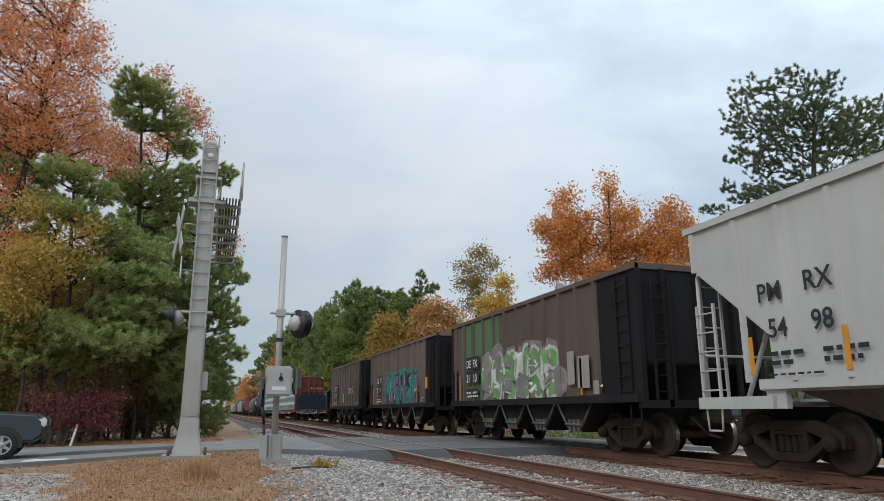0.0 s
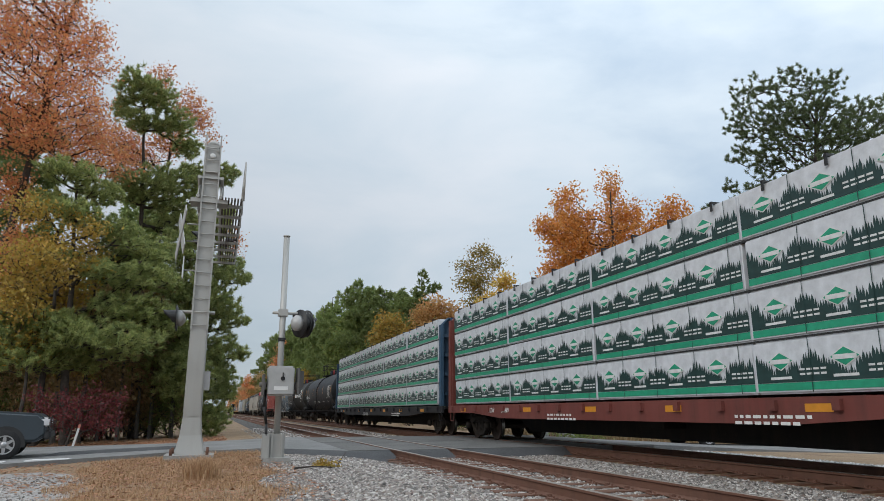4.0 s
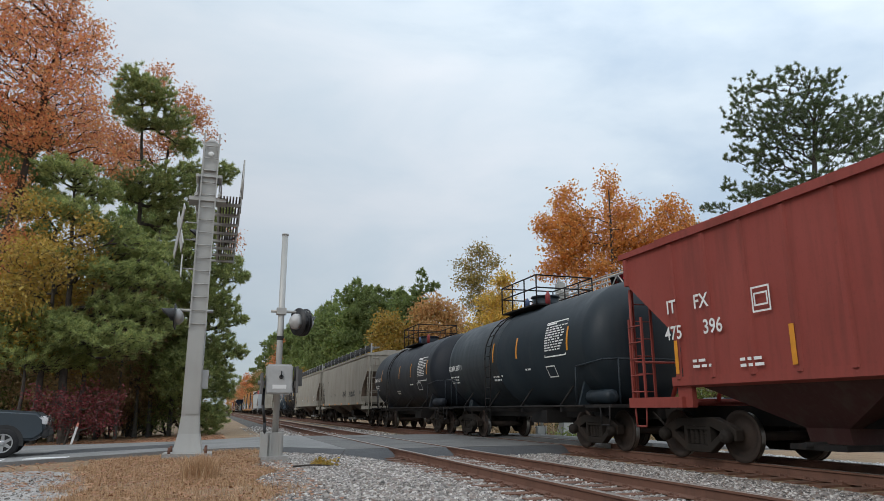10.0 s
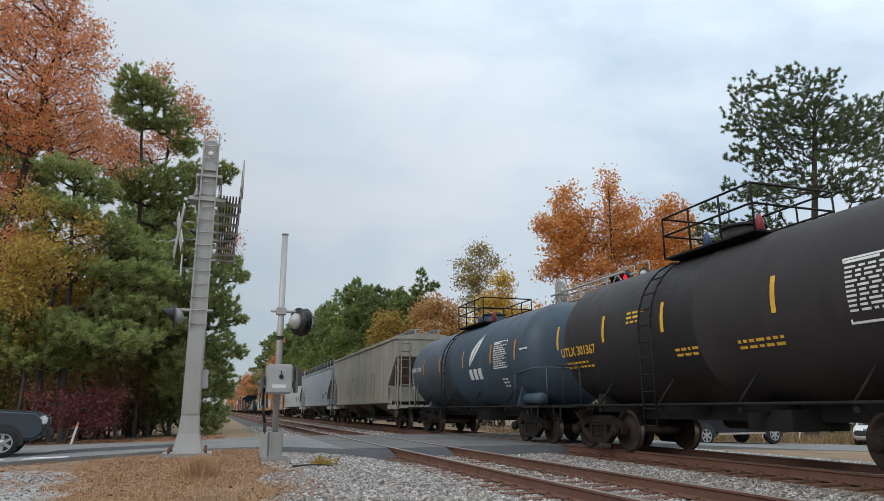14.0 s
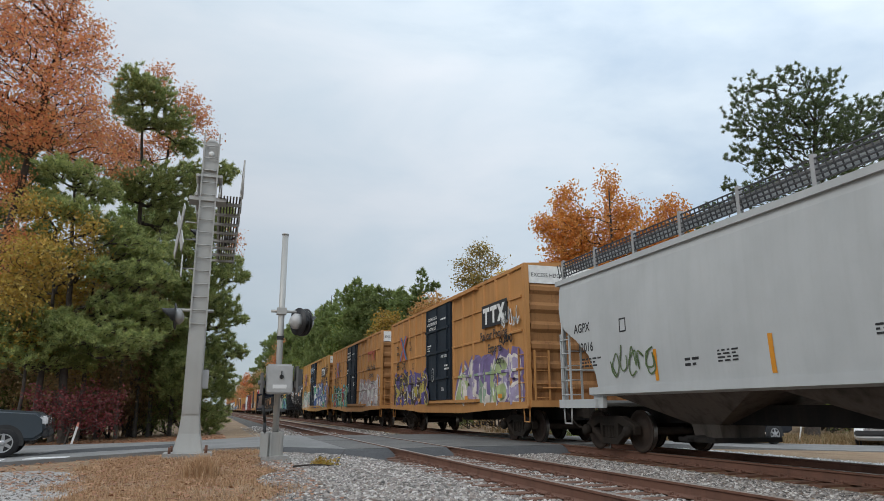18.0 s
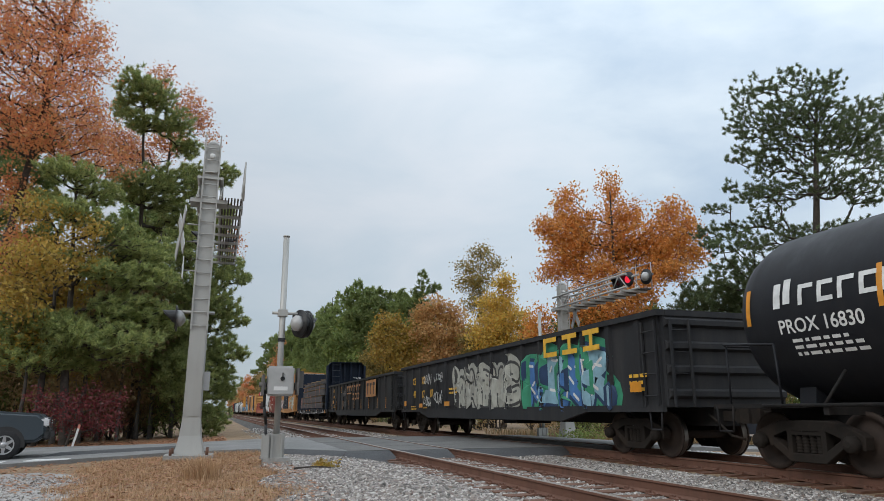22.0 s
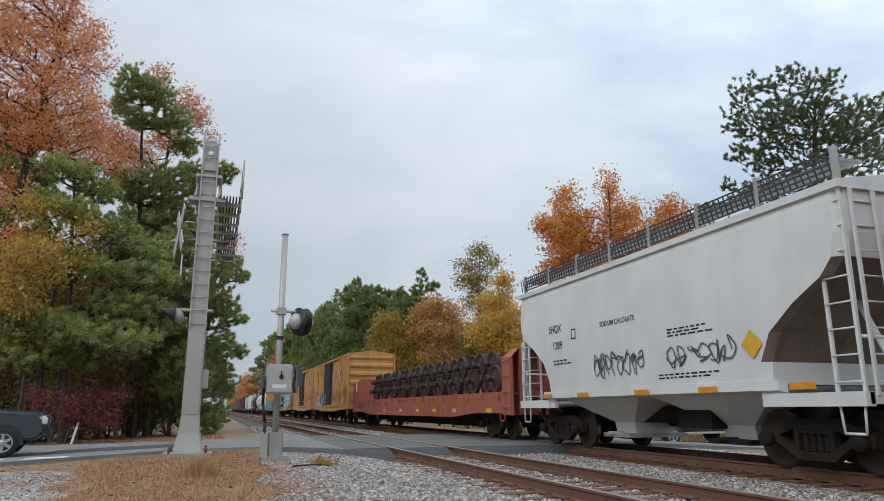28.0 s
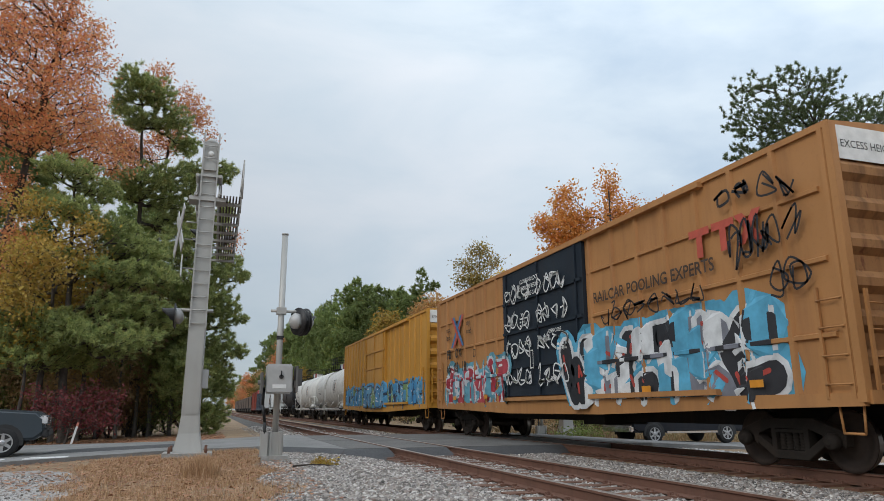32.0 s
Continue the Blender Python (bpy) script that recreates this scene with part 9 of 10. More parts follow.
def cantilever(x, y, z0, arm_z, top, toward, reach, label, lamps, face):
    """A lattice-railed signal bridge over the road: mast with ladder, arm, lamps, crossbuck. toward: +1 or -1 along y."""
    t = tagged(empty("cantilever_signal", pose(x, y, z0)), label, "crossing signal", "crossing signals")
    bm = bmesh.new()
    box(bm, -0.55, 0.55, -0.5, 0.5, -0.3, 0.06)
    part("foundation", bm, CONCRETE, t)
    bm = bmesh.new()
    rings = []
    for z, w in ((0.06, 0.34), (0.5, 0.25), (0.9, 0.21), (top * 0.45, 0.2), (top, 0.175)):
        rings.append([bm.verts.new(p) for p in ((-w, -w, z), (w, -w, z), (w, w, z), (-w, w, z))])
    for r0, r1 in zip(rings, rings[1:]):
        for i in range(4):
            bm.faces.new((r0[i], r0[(i + 1) % 4], r1[(i + 1) % 4], r1[i]))
    bm.faces.new(rings[-1])
    bm.faces.new(rings[0][::-1])
    fix(bm)
    bmesh.ops.bevel(bm, geom=[e for e in bm.edges if abs(e.verts[0].co.z - e.verts[1].co.z) > 0.1], offset=0.03, segments=2, affect="EDGES")
    part("mast", bm, ALU, t)
    for s in (-1, 1):
        for q in (-1, 1):
            bm = bmesh.new()
            rod(bm, (s * 0.4, q * 0.4, 0.06), (s * 0.4, q * 0.4, 0.2), 0.035, 6)
            part("anchor_bolt", bm, RAILRUST, t)
    bm = bmesh.new()
    lathe(bm, [(top, 0.16), (top + 0.08, 0.15), (top + 0.16, 0.05)], (0, 0, 0), "z", 14)
    part("mast_cap", fix(bm), ALU, t)
    bm = bmesh.new()
    lathe(bm, [(-0.23, 0.02), (-0.225, 0.06), (-0.19, 0.075), (-0.17, 0.075)], (0, 0, top - 0.32), "y", 14)
    part("head_knob", fix(bm), SIGN_WHITE, t, "round white knob on the mast head")
    bm = bmesh.new()
    box(bm, -0.15, 0.15, -0.225, -0.17, top - 0.78, top - 0.6)
    part("head_bracket", bm, ALU, t)
    # ladder on the camera side
    bm = bmesh.new()
    w = 0.185
    for s in (-1, 1):
        box(bm, s * w - 0.018, s * w + 0.018, -0.27, -0.22, 3.0, top + 0.24)
    for k in range(int((top - 2.8) / 0.33)):
        rod(bm, (-w, -0.245, 3.1 + 0.33 * k), (w, -0.245, 3.1 + 0.33 * k), 0.014, 6)
    for z in (3.2, arm_z * 0.8, top - 0.2):
        for s in (-1, 1):
            box(bm, s * w - 0.015, s * w + 0.015, -0.26, -0.12, z - 0.02, z + 0.02)
    part("ladder", bm, ALU, t)
    bm = bmesh.new()
    box(bm, -0.17, 0.17, -0.225, -0.2, 0.95, 2.9)
    part("ladder_guard", bm, ALU, t)
    # arm: two chords, walkway grating, rails
    bm = bmesh.new()
    y0, y1 = -0.35 * toward, reach * toward
    ya, yb = min(y0, y1), max(y0, y1)
    for s in (-0.28, 0.28):
        for z in (arm_z, arm_z + 0.5):
            rod(bm, (s, ya, z), (s, yb, z), 0.045, 8)
        n = 6
        for k in range(n):
            a, b = ya + (yb - ya) * k / n, ya + (yb - ya) * (k + 1) / n
            rod(bm, (s, a, arm_z), (s, (a + b) / 2, arm_z + 0.5), 0.022, 6)
            rod(bm, (s, (a + b) / 2, arm_z + 0.5), (s, b, arm_z), 0.022, 6)
    part("arm_truss", fix(bm), ALU, t)
    side = 0.5
    wk = empty("walkway")
    wk.parent = t
    for k in range(7):
        bm = bmesh.new()
        xx = 0.3 + (side + 0.04) / 7 * k
        box(bm, xx, xx + 0.04, ya, yb, arm_z - 0.05, arm_z)
        part("walkway_slat", bm, GRATING, wk)
    for k in range(8):
        yy = ya + (yb - ya) * (k + 0.5) / 8
        bm = bmesh.new()
        box(bm, -0.3, 0.34 + side, yy - 0.05, yy + 0.05, arm_z - 0.12, arm_z - 0.05)
        part("walkway_bearer", bm, ALU, wk)
    bm = bmesh.new()
    xo = 0.34 + side
    for k in range(7):
        yy = ya + (yb - ya) * k / 6
        rod(bm, (xo, yy, arm_z - 0.05), (xo, yy, arm_z + 1.0), 0.022, 6)
    for z in (0.5, 1.0):
        rod(bm, (xo, ya, arm_z + z), (xo, yb, arm_z + z), 0.02, 6)
    part("walkway_rail", fix(bm), ALU, t)
    for za, zb in ((arm_z - 0.14, arm_z - 0.04), (arm_z + 0.5, arm_z + 0.56)):
        bm = bmesh.new()
        hw = 0.45 if zb < arm_z else 0.24
        box(bm, -hw, hw, -0.25, 0.25, za, zb)
        part("arm_clamp", bm, ALU, t)
    for (lx, ly, lz, turn, lit) in lamps:
        lamp_unit(t, lx, ly, lz, turn, lit)
    bm = bmesh.new()
    rod(bm, (-0.62 if face < 0 else -0.1, 0, 3.45), (0.62 if face > 0 else 0.34, 0, 3.45), 0.04, 8)
    part("lamp_crossarm", fix(bm), ALU, t)
    bm = bmesh.new()
    box(bm, 0.19, 0.34, -0.1, 0.1, 1.55, 2.0)
    part("junction_box", bm, CASE_GREY, t)
    crossbuck(t, face * 0.62, 0.0, 5.45, 90 - face * 12, 1.25)
    bm = bmesh.new()
    box(bm, face * 0.5 - 0.012, face * 0.5 + 0.012, -0.14, 0.14, 4.3, 4.62)
    box(bm, face * 0.5 - 0.012, face * 0.5 + 0.012, -0.05, 0.05, 4.62, 4.85)
    part("track_count_sign", bm, SIGN_WHITE, t)
    bm = bmesh.new()
    for z in (4.5, 5.25, 5.7):
        rod(bm, (0, 0, z), (face * 0.48, 0, z), 0.018, 6)
    part("sign_bracket", bm, ALU, t)
    return t


near_mast = cantilever(-0.5, 17.9, -0.12, 6.38, 7.84, 1, 8.0, "pale metal cantilever signal mast beside the road",
                       [(-0.55, -0.1, 3.3, -90, False), (-0.55, 0.35, 3.3, -90, False), (-0.3, 5.0, 6.6, -90, False), (-0.3, 6.2, 6.6, -90, False), (0.5, 5.6, 6.6, 90, False)], -1)
far_mast = cantilever(14.6, 27.3, -0.28, 5.72, 6.75, -1, 5.6, "pale metal cantilever signal mast beyond the tracks",
                      [(0.2, -4.3, 6.14, -75, False), (0.2, -5.0, 6.14, -75, True), (0.75, -5.4, 6.2, 100, False), (0.5, 0.2, 3.1, 60, False)], 1)


def gate_post(x, y, z0, top, label, arm_toward, lamps):
    t = tagged(empty("gate_post", pose(x, y, z0)), label, "crossing gate", "crossing gates")
    bm = bmesh.new()
    box(bm, -0.27, 0.27, -0.27, 0.27, -0.3, 0.03)
    part("foundation", bm, CONCRETE, t)
    bm = bmesh.new()
    rod(bm, (0, 0, 0.02), (0, 0, top), 0.066, 16)
    rod(bm, (0, 0, top), (0, 0, top + 0.03), 0.075, 16)
    part("post", fix(bm), ALU, t)
    bm = bmesh.new()
    for s in (-1, 1):
        box(bm, s * 0.1 - 0.02, s * 0.1 + 0.02, -0.16, 0.16, 0.02, 0.5)
        box(bm, -0.16, 0.16, s * 0.1 - 0.02, s * 0.1 + 0.02, 0.02, 0.5)
    box(bm, -0.3, -0.16, -0.2, 0.0, 0.02, 0.5)
    part("post_base", bm, ALU, t)
    bm = bmesh.new()
    box(bm, -0.27, 0.27, -0.42, -0.07, 1.27, 1.88)
    bmesh.ops.bevel(bm, geom=bm.edges[:], offset=0.035, segments=3, affect="EDGES")
    mech = part("gate_mechanism", bm, CASE_GREY, t, "grey gate mechanism case with a latch")
    bm = bmesh.new()
    box(bm, -0.25, 0.25, -0.435, -0.42, 1.30, 1.85)
    bmesh.ops.bevel(bm, geom=bm.edges[:], offset=0.012, segments=2, affect="EDGES")
    part("case_door", bm, CASE_GREY, mech)
    bm = bmesh.new()
    lathe(bm, [(-0.02, 0.03), (-0.02, 0.045), (0.0, 0.045)], (0.03, -0.44, 1.62), "y", 10)
    box(bm, 0.02, 0.04, -0.46, -0.44, 1.62, 1.74)
    part("latch", bm, SIGNAL_BLACK, mech)
    bm = bmesh.new()
    box(bm, -0.14, 0.14, -0.44, -0.436, 1.38, 1.46)
    part("name_plate", bm, SIGN_WHITE, mech)
    # arm and counterweights: lowered across the road, away from the camera
    bm = bmesh.new()
    for s in (-1, 1):
        box(bm, s * 0.32 - 0.02, s * 0.32 + 0.02, -0.4, 0.25, 1.40, 1.54)
    box(bm, 0.33, 0.37, -0.5, -0.02, 1.30, 1.84)
    box(bm, 0.37, 0.46, -0.42, -0.12, 1.44, 1.78)
    box(bm, -0.37, -0.33, -0.45, -0.02, 1.28, 1.70)
    rod(bm, (-0.42, -0.2, 1.5), (0.42, -0.2, 1.5), 0.05, 10)
    part("arm_bracket", bm, paint("bracket_steel", (0.15, 0.145, 0.14), 0.6, (0.06, 0.05, 0.045), 0.5, metal=0.3), t)
    n = 9
    for k in range(n):
        bm = bmesh.new()
        a, b = 0.25 + 0.72 * k, 0.25 + 0.72 * (k + 1)
        box(bm, -0.02, 0.02, a * arm_toward if arm_toward > 0 else -b, b if arm_toward > 0 else -a, 1.42, 1.52)
        part("gate_arm", bm, SIGN_WHITE if k % 2 else plain("arm_red", (0.45, 0.03, 0.03), 0.5), t)
    bm = bmesh.new()
    rod(bm, (-0.22, 0, 3.04), (0.62, 0, 3.04), 0.032, 8)
    box(bm, -0.1, 0.1, -0.1, 0.1, 2.97, 3.11)
    part("lamp_crossarm", fix(bm), ALU, t)
    for (lx, ly, lz, turn, lit) in lamps:
        lamp_unit(t, lx, ly, lz, turn, lit)
    bm = bmesh.new()
    pipe(bm, [(-0.22, -0.15, 0.3), (-0.24, -0.2, 0.7), (-0.3, -0.25, 1.05), (-0.3, -0.25, 1.4)], 0.03, 8)
    part("cable_conduit", bm, SIGNAL_BLACK, t)
    bm = bmesh.new()
    box(bm, -0.08, 0.08, -0.072, -0.07, 2.45, 2.5)
    rod(bm, (0, 0, 2.42), (0, 0, 2.46), 0.075, 12)
    part("clamp_band", bm, SIGNAL_BLACK, t)
    return t


gate_post(1.27, 15.1, -0.03, 4.75, "grey gate post with mechanism case and lamps", 1, [(0.36, -0.08, 2.82, 118, False), (0.46, 0.1, 2.82, 118, False), (0.53, 0.14, 2.84, -66, False)])
gate_post(13.1, 26.6, -0.25, 5.3, "grey gate post beyond the tracks with a lit red lamp", -1, [(-0.4, -0.1, 2.9, -35, True), (0.5, 0.0, 2.9, -35, False)])


# ---------------- waiting vehicles ----------------
TYRE = plain("tyre_rubber", (0.018, 0.018, 0.019), 0.85, 0, 0.2, 20)
RIM = plain("alloy_rim", (0.42, 0.42, 0.43), 0.35, 0.8, 0.05)
CHROME = plain("chrome_trim", (0.62, 0.62, 0.63), 0.15, 0.95, 0.03)
GLASS_DARK, _nt, _b = base_mat("tinted_glass", 0.06)
_b.inputs["Base Color"].default_value = (0.015, 0.018, 0.02, 1)
HEADLAMP = plain("headlamp_glass", (0.75, 0.76, 0.78), 0.12, 0.2, 0.04)
PLASTIC = plain("black_plastic", (0.02, 0.02, 0.021), 0.6)
TAIL_RED = plain("red_lamp_glass", (0.35, 0.02, 0.02), 0.25)


def wheel_bm(r, w):
    def build(bm):
        lathe(bm, [(-w / 2, r * 0.6), (-w / 2, r * 0.93), (-w / 2 + 0.04, r), (w / 2 - 0.04, r), (w / 2, r * 0.93), (w / 2, r * 0.6)], (0, 0, 0), "y", 26)
    return build


def rim_bm(r, w):
    def build(bm):
        lathe(bm, [(-w / 2 - 0.005, r * 0.5), (-w / 2 - 0.005, r * 0.62), (-w / 2 + 0.05, r * 0.62), (w / 2, r * 0.55)], (0, 0, 0), "y", 20)
        for k in range(6):
            a = 2 * math.pi * k / 6
            c, s = math.cos(a), math.sin(a)
            v = [(-0.05, 0.04), (0.05, 0.04), (0.035, r * 0.56), (-0.035, r * 0.56)]
            prism(bm, [(u * c - q * s, u * s + q * c) for u, q in v], 0, 1, "x")
            for vv in bm.verts[-8:]:
                pass
    return build


def spokes_bm(r, w):
    """Six spokes and a hub in front of a dark wheel well; lies in the x-z plane."""
    def build(bm):
        lathe(bm, [(-w / 2 - 0.012, 0.02), (-w / 2 - 0.012, 0.07), (-w / 2 + 0.03, 0.08)], (0, 0, 0), "y", 14)
        for k in range(6):
            a = 2 * math.pi * k / 6
            c, s = math.cos(a), math.sin(a)
            q = [(-0.045, 0.05), (0.045, 0.05), (0.03, r * 0.58), (-0.03, r * 0.58)]
            lo = [bm.verts.new((u * c - v * s, -w / 2 - 0.005, u * s + v * c)) for u, v in q]
            hi = [bm.verts.new((u * c - v * s, -w / 2 + 0.03, u * s + v * c)) for u, v in q]
            bm.faces.new(lo)
            for i in range(4):
                bm.faces.new((lo[i], lo[(i + 1) % 4], hi[(i + 1) % 4], hi[i]))
        ring = []
        for k in range(24):
            a = 2 * math.pi * k / 24
            ring.append([bm.verts.new((q * math.cos(a), y, q * math.sin(a))) for q, y in ((r * 0.54, -w / 2 + 0.03), (r * 0.56, -w / 2 - 0.008), (r * 0.63, -w / 2 - 0.012), (r * 0.64, -w / 2 + 0.02))])
        for k in range(24):
            for m in range(3):
                bm.faces.new((ring[k][m], ring[(k + 1) % 24][m], ring[(k + 1) % 24][m + 1], ring[k][m + 1]))
    return build


def vehicle(name, label, m, colour, lower, cabin, wheels, r, half_w=0.93, bed=None, step=False, roof_rack=None):
    """A car, nose along its own +x; lower and cabin are outlines in its side view."""
    car = tagged(empty(name, m), label, "car", "waiting vehicles")
    body = paint(name + "_paint", colour, 0.28, (0.09, 0.08, 0.07), 0.15, streak=False)
    bm = bmesh.new()
    prism(bm, lower, -half_w, half_w, "y")
    fix(bm)
    bmesh.ops.bevel(bm, geom=[e for e in bm.edges if abs(e.verts[0].co.y - e.verts[1].co.y) < 0.01], offset=0.07, segments=3, affect="EDGES")
    part("body", bm, body, car)
    zs = [p[1] for p in cabin]
    zl, zh = min(zs), max(zs)
    bm = bmesh.new()
    v0, v1 = [], []
    for x, z in cabin:
        w = half_w - 0.04 - 0.22 * (z - zl) / (zh - zl)
        v0.append(bm.verts.new((x, -w, z)))
        v1.append(bm.verts.new((x, w, z)))
    n = len(cabin)
    for i in range(n):
        bm.faces.new((v0[i], v0[(i + 1) % n], v1[(i + 1) % n], v1[i]))
    bm.faces.new(v0)
    bm.faces.new(v1[::-1])
    fix(bm)
    bmesh.ops.bevel(bm, geom=bm.edges[:], offset=0.05, segments=2, affect="EDGES")
    part("cabin", bm, body, car)
    # side glass: follows the cabin outline, shrunk
    cx, cz = sum(p[0] for p in cabin) / n, (zl + zh) / 2
    for s in (-1, 1):
        for a, b in ((0.0, 0.48), (0.52, 1.0)):
            x0, x1 = min(p[0] for p in cabin), max(p[0] for p in cabin)
            bm = bmesh.new()
            xa, xb = x0 + 0.25 + (x1 - x0 - 0.75) * a, x0 + 0.25 + (x1 - x0 - 0.75) * b
            q = [(xa, zl + 0.1), (xb + (0.3 if b == 1.0 else 0), zl + 0.1), (xb, zh - 0.12), (xa + 0.05, zh - 0.12)]
            f = []
            for x, z in q:
                w = half_w - 0.04 - 0.22 * (z - zl) / (zh - zl) + 0.006
                f.append(bm.verts.new((x, s * w, z)))
            bm.faces.new(f)
            part("side_window", fix(bm), GLASS_DARK, car)
    # windscreen
    pts = sorted(cabin, key=lambda p: -p[0])[:1] + [max((p for p in cabin if p[1] > zh - 0.05), key=lambda p: p[0])]
    (xa, za), (xb, zb) = pts[0], pts[1]
    bm = bmesh.new()
    f = []
    for x, z, s in ((xa, za, -1), (xa, za, 1), (xb, zb, 1), (xb, zb, -1)):
        w = half_w - 0.14 - 0.22 * (z - zl) / (zh - zl)
        f.append(bm.verts.new((x + 0.012, s * w, z + 0.012)))
    bm.faces.new(f)
    part("windscreen", fix(bm), GLASS_DARK, car)
    front, nose_z = max(p[0] for p in lower), max(p[1] for p in lower if p[0] > max(q[0] for q in lower) - 0.3)
    bm = bmesh.new()
    box(bm, front - 0.10, front + 0.10, -half_w + 0.02, half_w - 0.02, 0.48, 0.72)
    bmesh.ops.bevel(bm, geom=bm.edges[:], offset=0.05, segments=2, affect="EDGES")
    part("front_bumper", bm, CHROME if step else PLASTIC, car)
    bm = bmesh.new()
    box(bm, front - 0.05, front + 0.02, -0.5, 0.5, 0.76, nose_z - 0.1)
    g = part("grille", bm, PLASTIC, car)
    for k in range(4):
        bm = bmesh.new()
        zz = 0.8 + (nose_z - 0.95) * k / 3
        box(bm, front + 0.015, front + 0.035, -0.48, 0.48, zz - 0.012, zz + 0.02)
        part("grille_bar", bm, CHROME, g)
    for s in (-1, 1):
        bm = bmesh.new()
        box(bm, front - 0.22, front + 0.03, s * (half_w - 0.2) - 0.17, s * (half_w - 0.2) + 0.17, nose_z - 0.34, nose_z - 0.1)
        bmesh.ops.bevel(bm, geom=bm.edges[:], offset=0.04, segments=2, affect="EDGES")
        part("headlamp", bm, HEADLAMP, car)
        bm = bmesh.new()
        box(bm, xa - 0.45, xa - 0.25, s * (half_w + 0.14) - 0.1, s * (half_w + 0.14) + 0.1, zl + 0.08, zl + 0.28)
        bmesh.ops.bevel(bm, geom=bm.edges[:], offset=0.04, segments=2, affect="EDGES")
        part("door_mirror", bm, body, car)
        for xd in (xa - 0.5, xa - 1.45):
            bm = bmesh.new()
            box(bm, xd - 0.55, xd - 0.35, s * half_w - 0.015, s * half_w + 0.03, zl - 0.14, zl - 0.1)
            part("door_handle", bm, CHROME if step else PLASTIC, car)
        rear = min(p[0] for p in lower)
        bm = bmesh.new()
        box(bm, rear - 0.015, rear + 0.08, s * (half_w - 0.15) - 0.1, s * (half_w - 0.15) + 0.1, 0.85, 1.15)
        part("tail_lamp", bm, TAIL_RED, car)
        if step:
            bm = bmesh.new()
            box(bm, wheels[1] + 0.55, wheels[0] - 0.55, s * (half_w + 0.02) - 0.06, s * (half_w + 0.02) + 0.06, 0.42, 0.5)
            part("side_step", bm, CHROME, car)
        for x in wheels:
            w = part("wheel", shared(f"tyre_{r}", wheel_bm(r, 0.25), [TYRE]), None, car)
            w.matrix_basis = pose(x, s * (half_w - 0.1), r, 0, 0, 0 if s < 0 else 180)
            part("rim", shared(f"rim_{r}", spokes_bm(r, 0.25), [RIM]), None, w)
            # flat black half-disc on the solid body stands in for the wheel well's shade
            bm = bmesh.new()
            prism(bm, [(x + (r + 0.09) * math.cos(a), r + (r + 0.09) * math.sin(a)) for a in np.linspace(-0.15, math.pi + 0.15, 14)], s * (half_w - 0.012) - 0.015, s * (half_w - 0.012) + 0.015, "y")
            part("wheel_arch", fix(bm), PLASTIC, car)
    if roof_rack:
        bm = bmesh.new()
        box(bm, cx - 0.4, cx + 0.2, -0.5, 0.5, zh, zh + 0.08)
        part("roof_bar", bm, roof_rack, car)
    return car


SUV_LOW = [(-2.3, 0.5), (-2.35, 1.18), (0.9, 1.22), (2.1, 1.14), (2.3, 0.98), (2.33, 0.6), (2.1, 0.42), (-2.1, 0.42)]
SUV_CAB = [(-2.28, 1.16), (-2.05, 1.8), (0.05, 1.82), (0.85, 1.19)]
vehicle("sport_utility_car", "dark blue-grey sport utility car waiting at the crossing", pose(-6.55, 21.2, road_z(-5.4), 0, 0, 8), (0.035, 0.048, 0.06), SUV_LOW, SUV_CAB, (1.42, -1.4), 0.37, roof_rack=plain("red_roof_strip", (0.4, 0.06, 0.04)))
TRUCK_LOW = [(-2.85, 0.55), (-2.9, 1.2), (0.9, 1.22), (2.6, 1.15), (2.78, 0.95), (2.78, 0.6), (2.5, 0.45), (-2.6, 0.45)]
TRUCK_CAB = [(-1.2, 1.18), (-1.05, 1.88), (0.35, 1.9), (1.15, 1.2)]
pickup = vehicle("pickup_truck", "black pickup truck with chrome steps beyond the tracks", pose(20.5, 24.5, -0.45, 0, 0, 183), (0.012, 0.014, 0.02), TRUCK_LOW, TRUCK_CAB, (1.78, -1.78), 0.40, 0.96, step=True)
vehicle("saloon_car", "white saloon car waiting behind the pickup", pose(32.0, 27.0, road_z(31) - 0.02, 0, 0, 218), (0.66, 0.66, 0.65), [(-2.3, 0.35), (-2.35, 0.95), (1.0, 0.98), (2.1, 0.85), (2.35, 0.7), (2.36, 0.4), (2.1, 0.26), (-2.1, 0.26)],
        [(-1.7, 0.94), (-1.0, 1.42), (0.2, 1.44), (1.2, 0.95)], (1.4, -1.4), 0.33, 0.9)

# ---------------- small things on the ground ----------------
npr = np.random.default_rng(9)


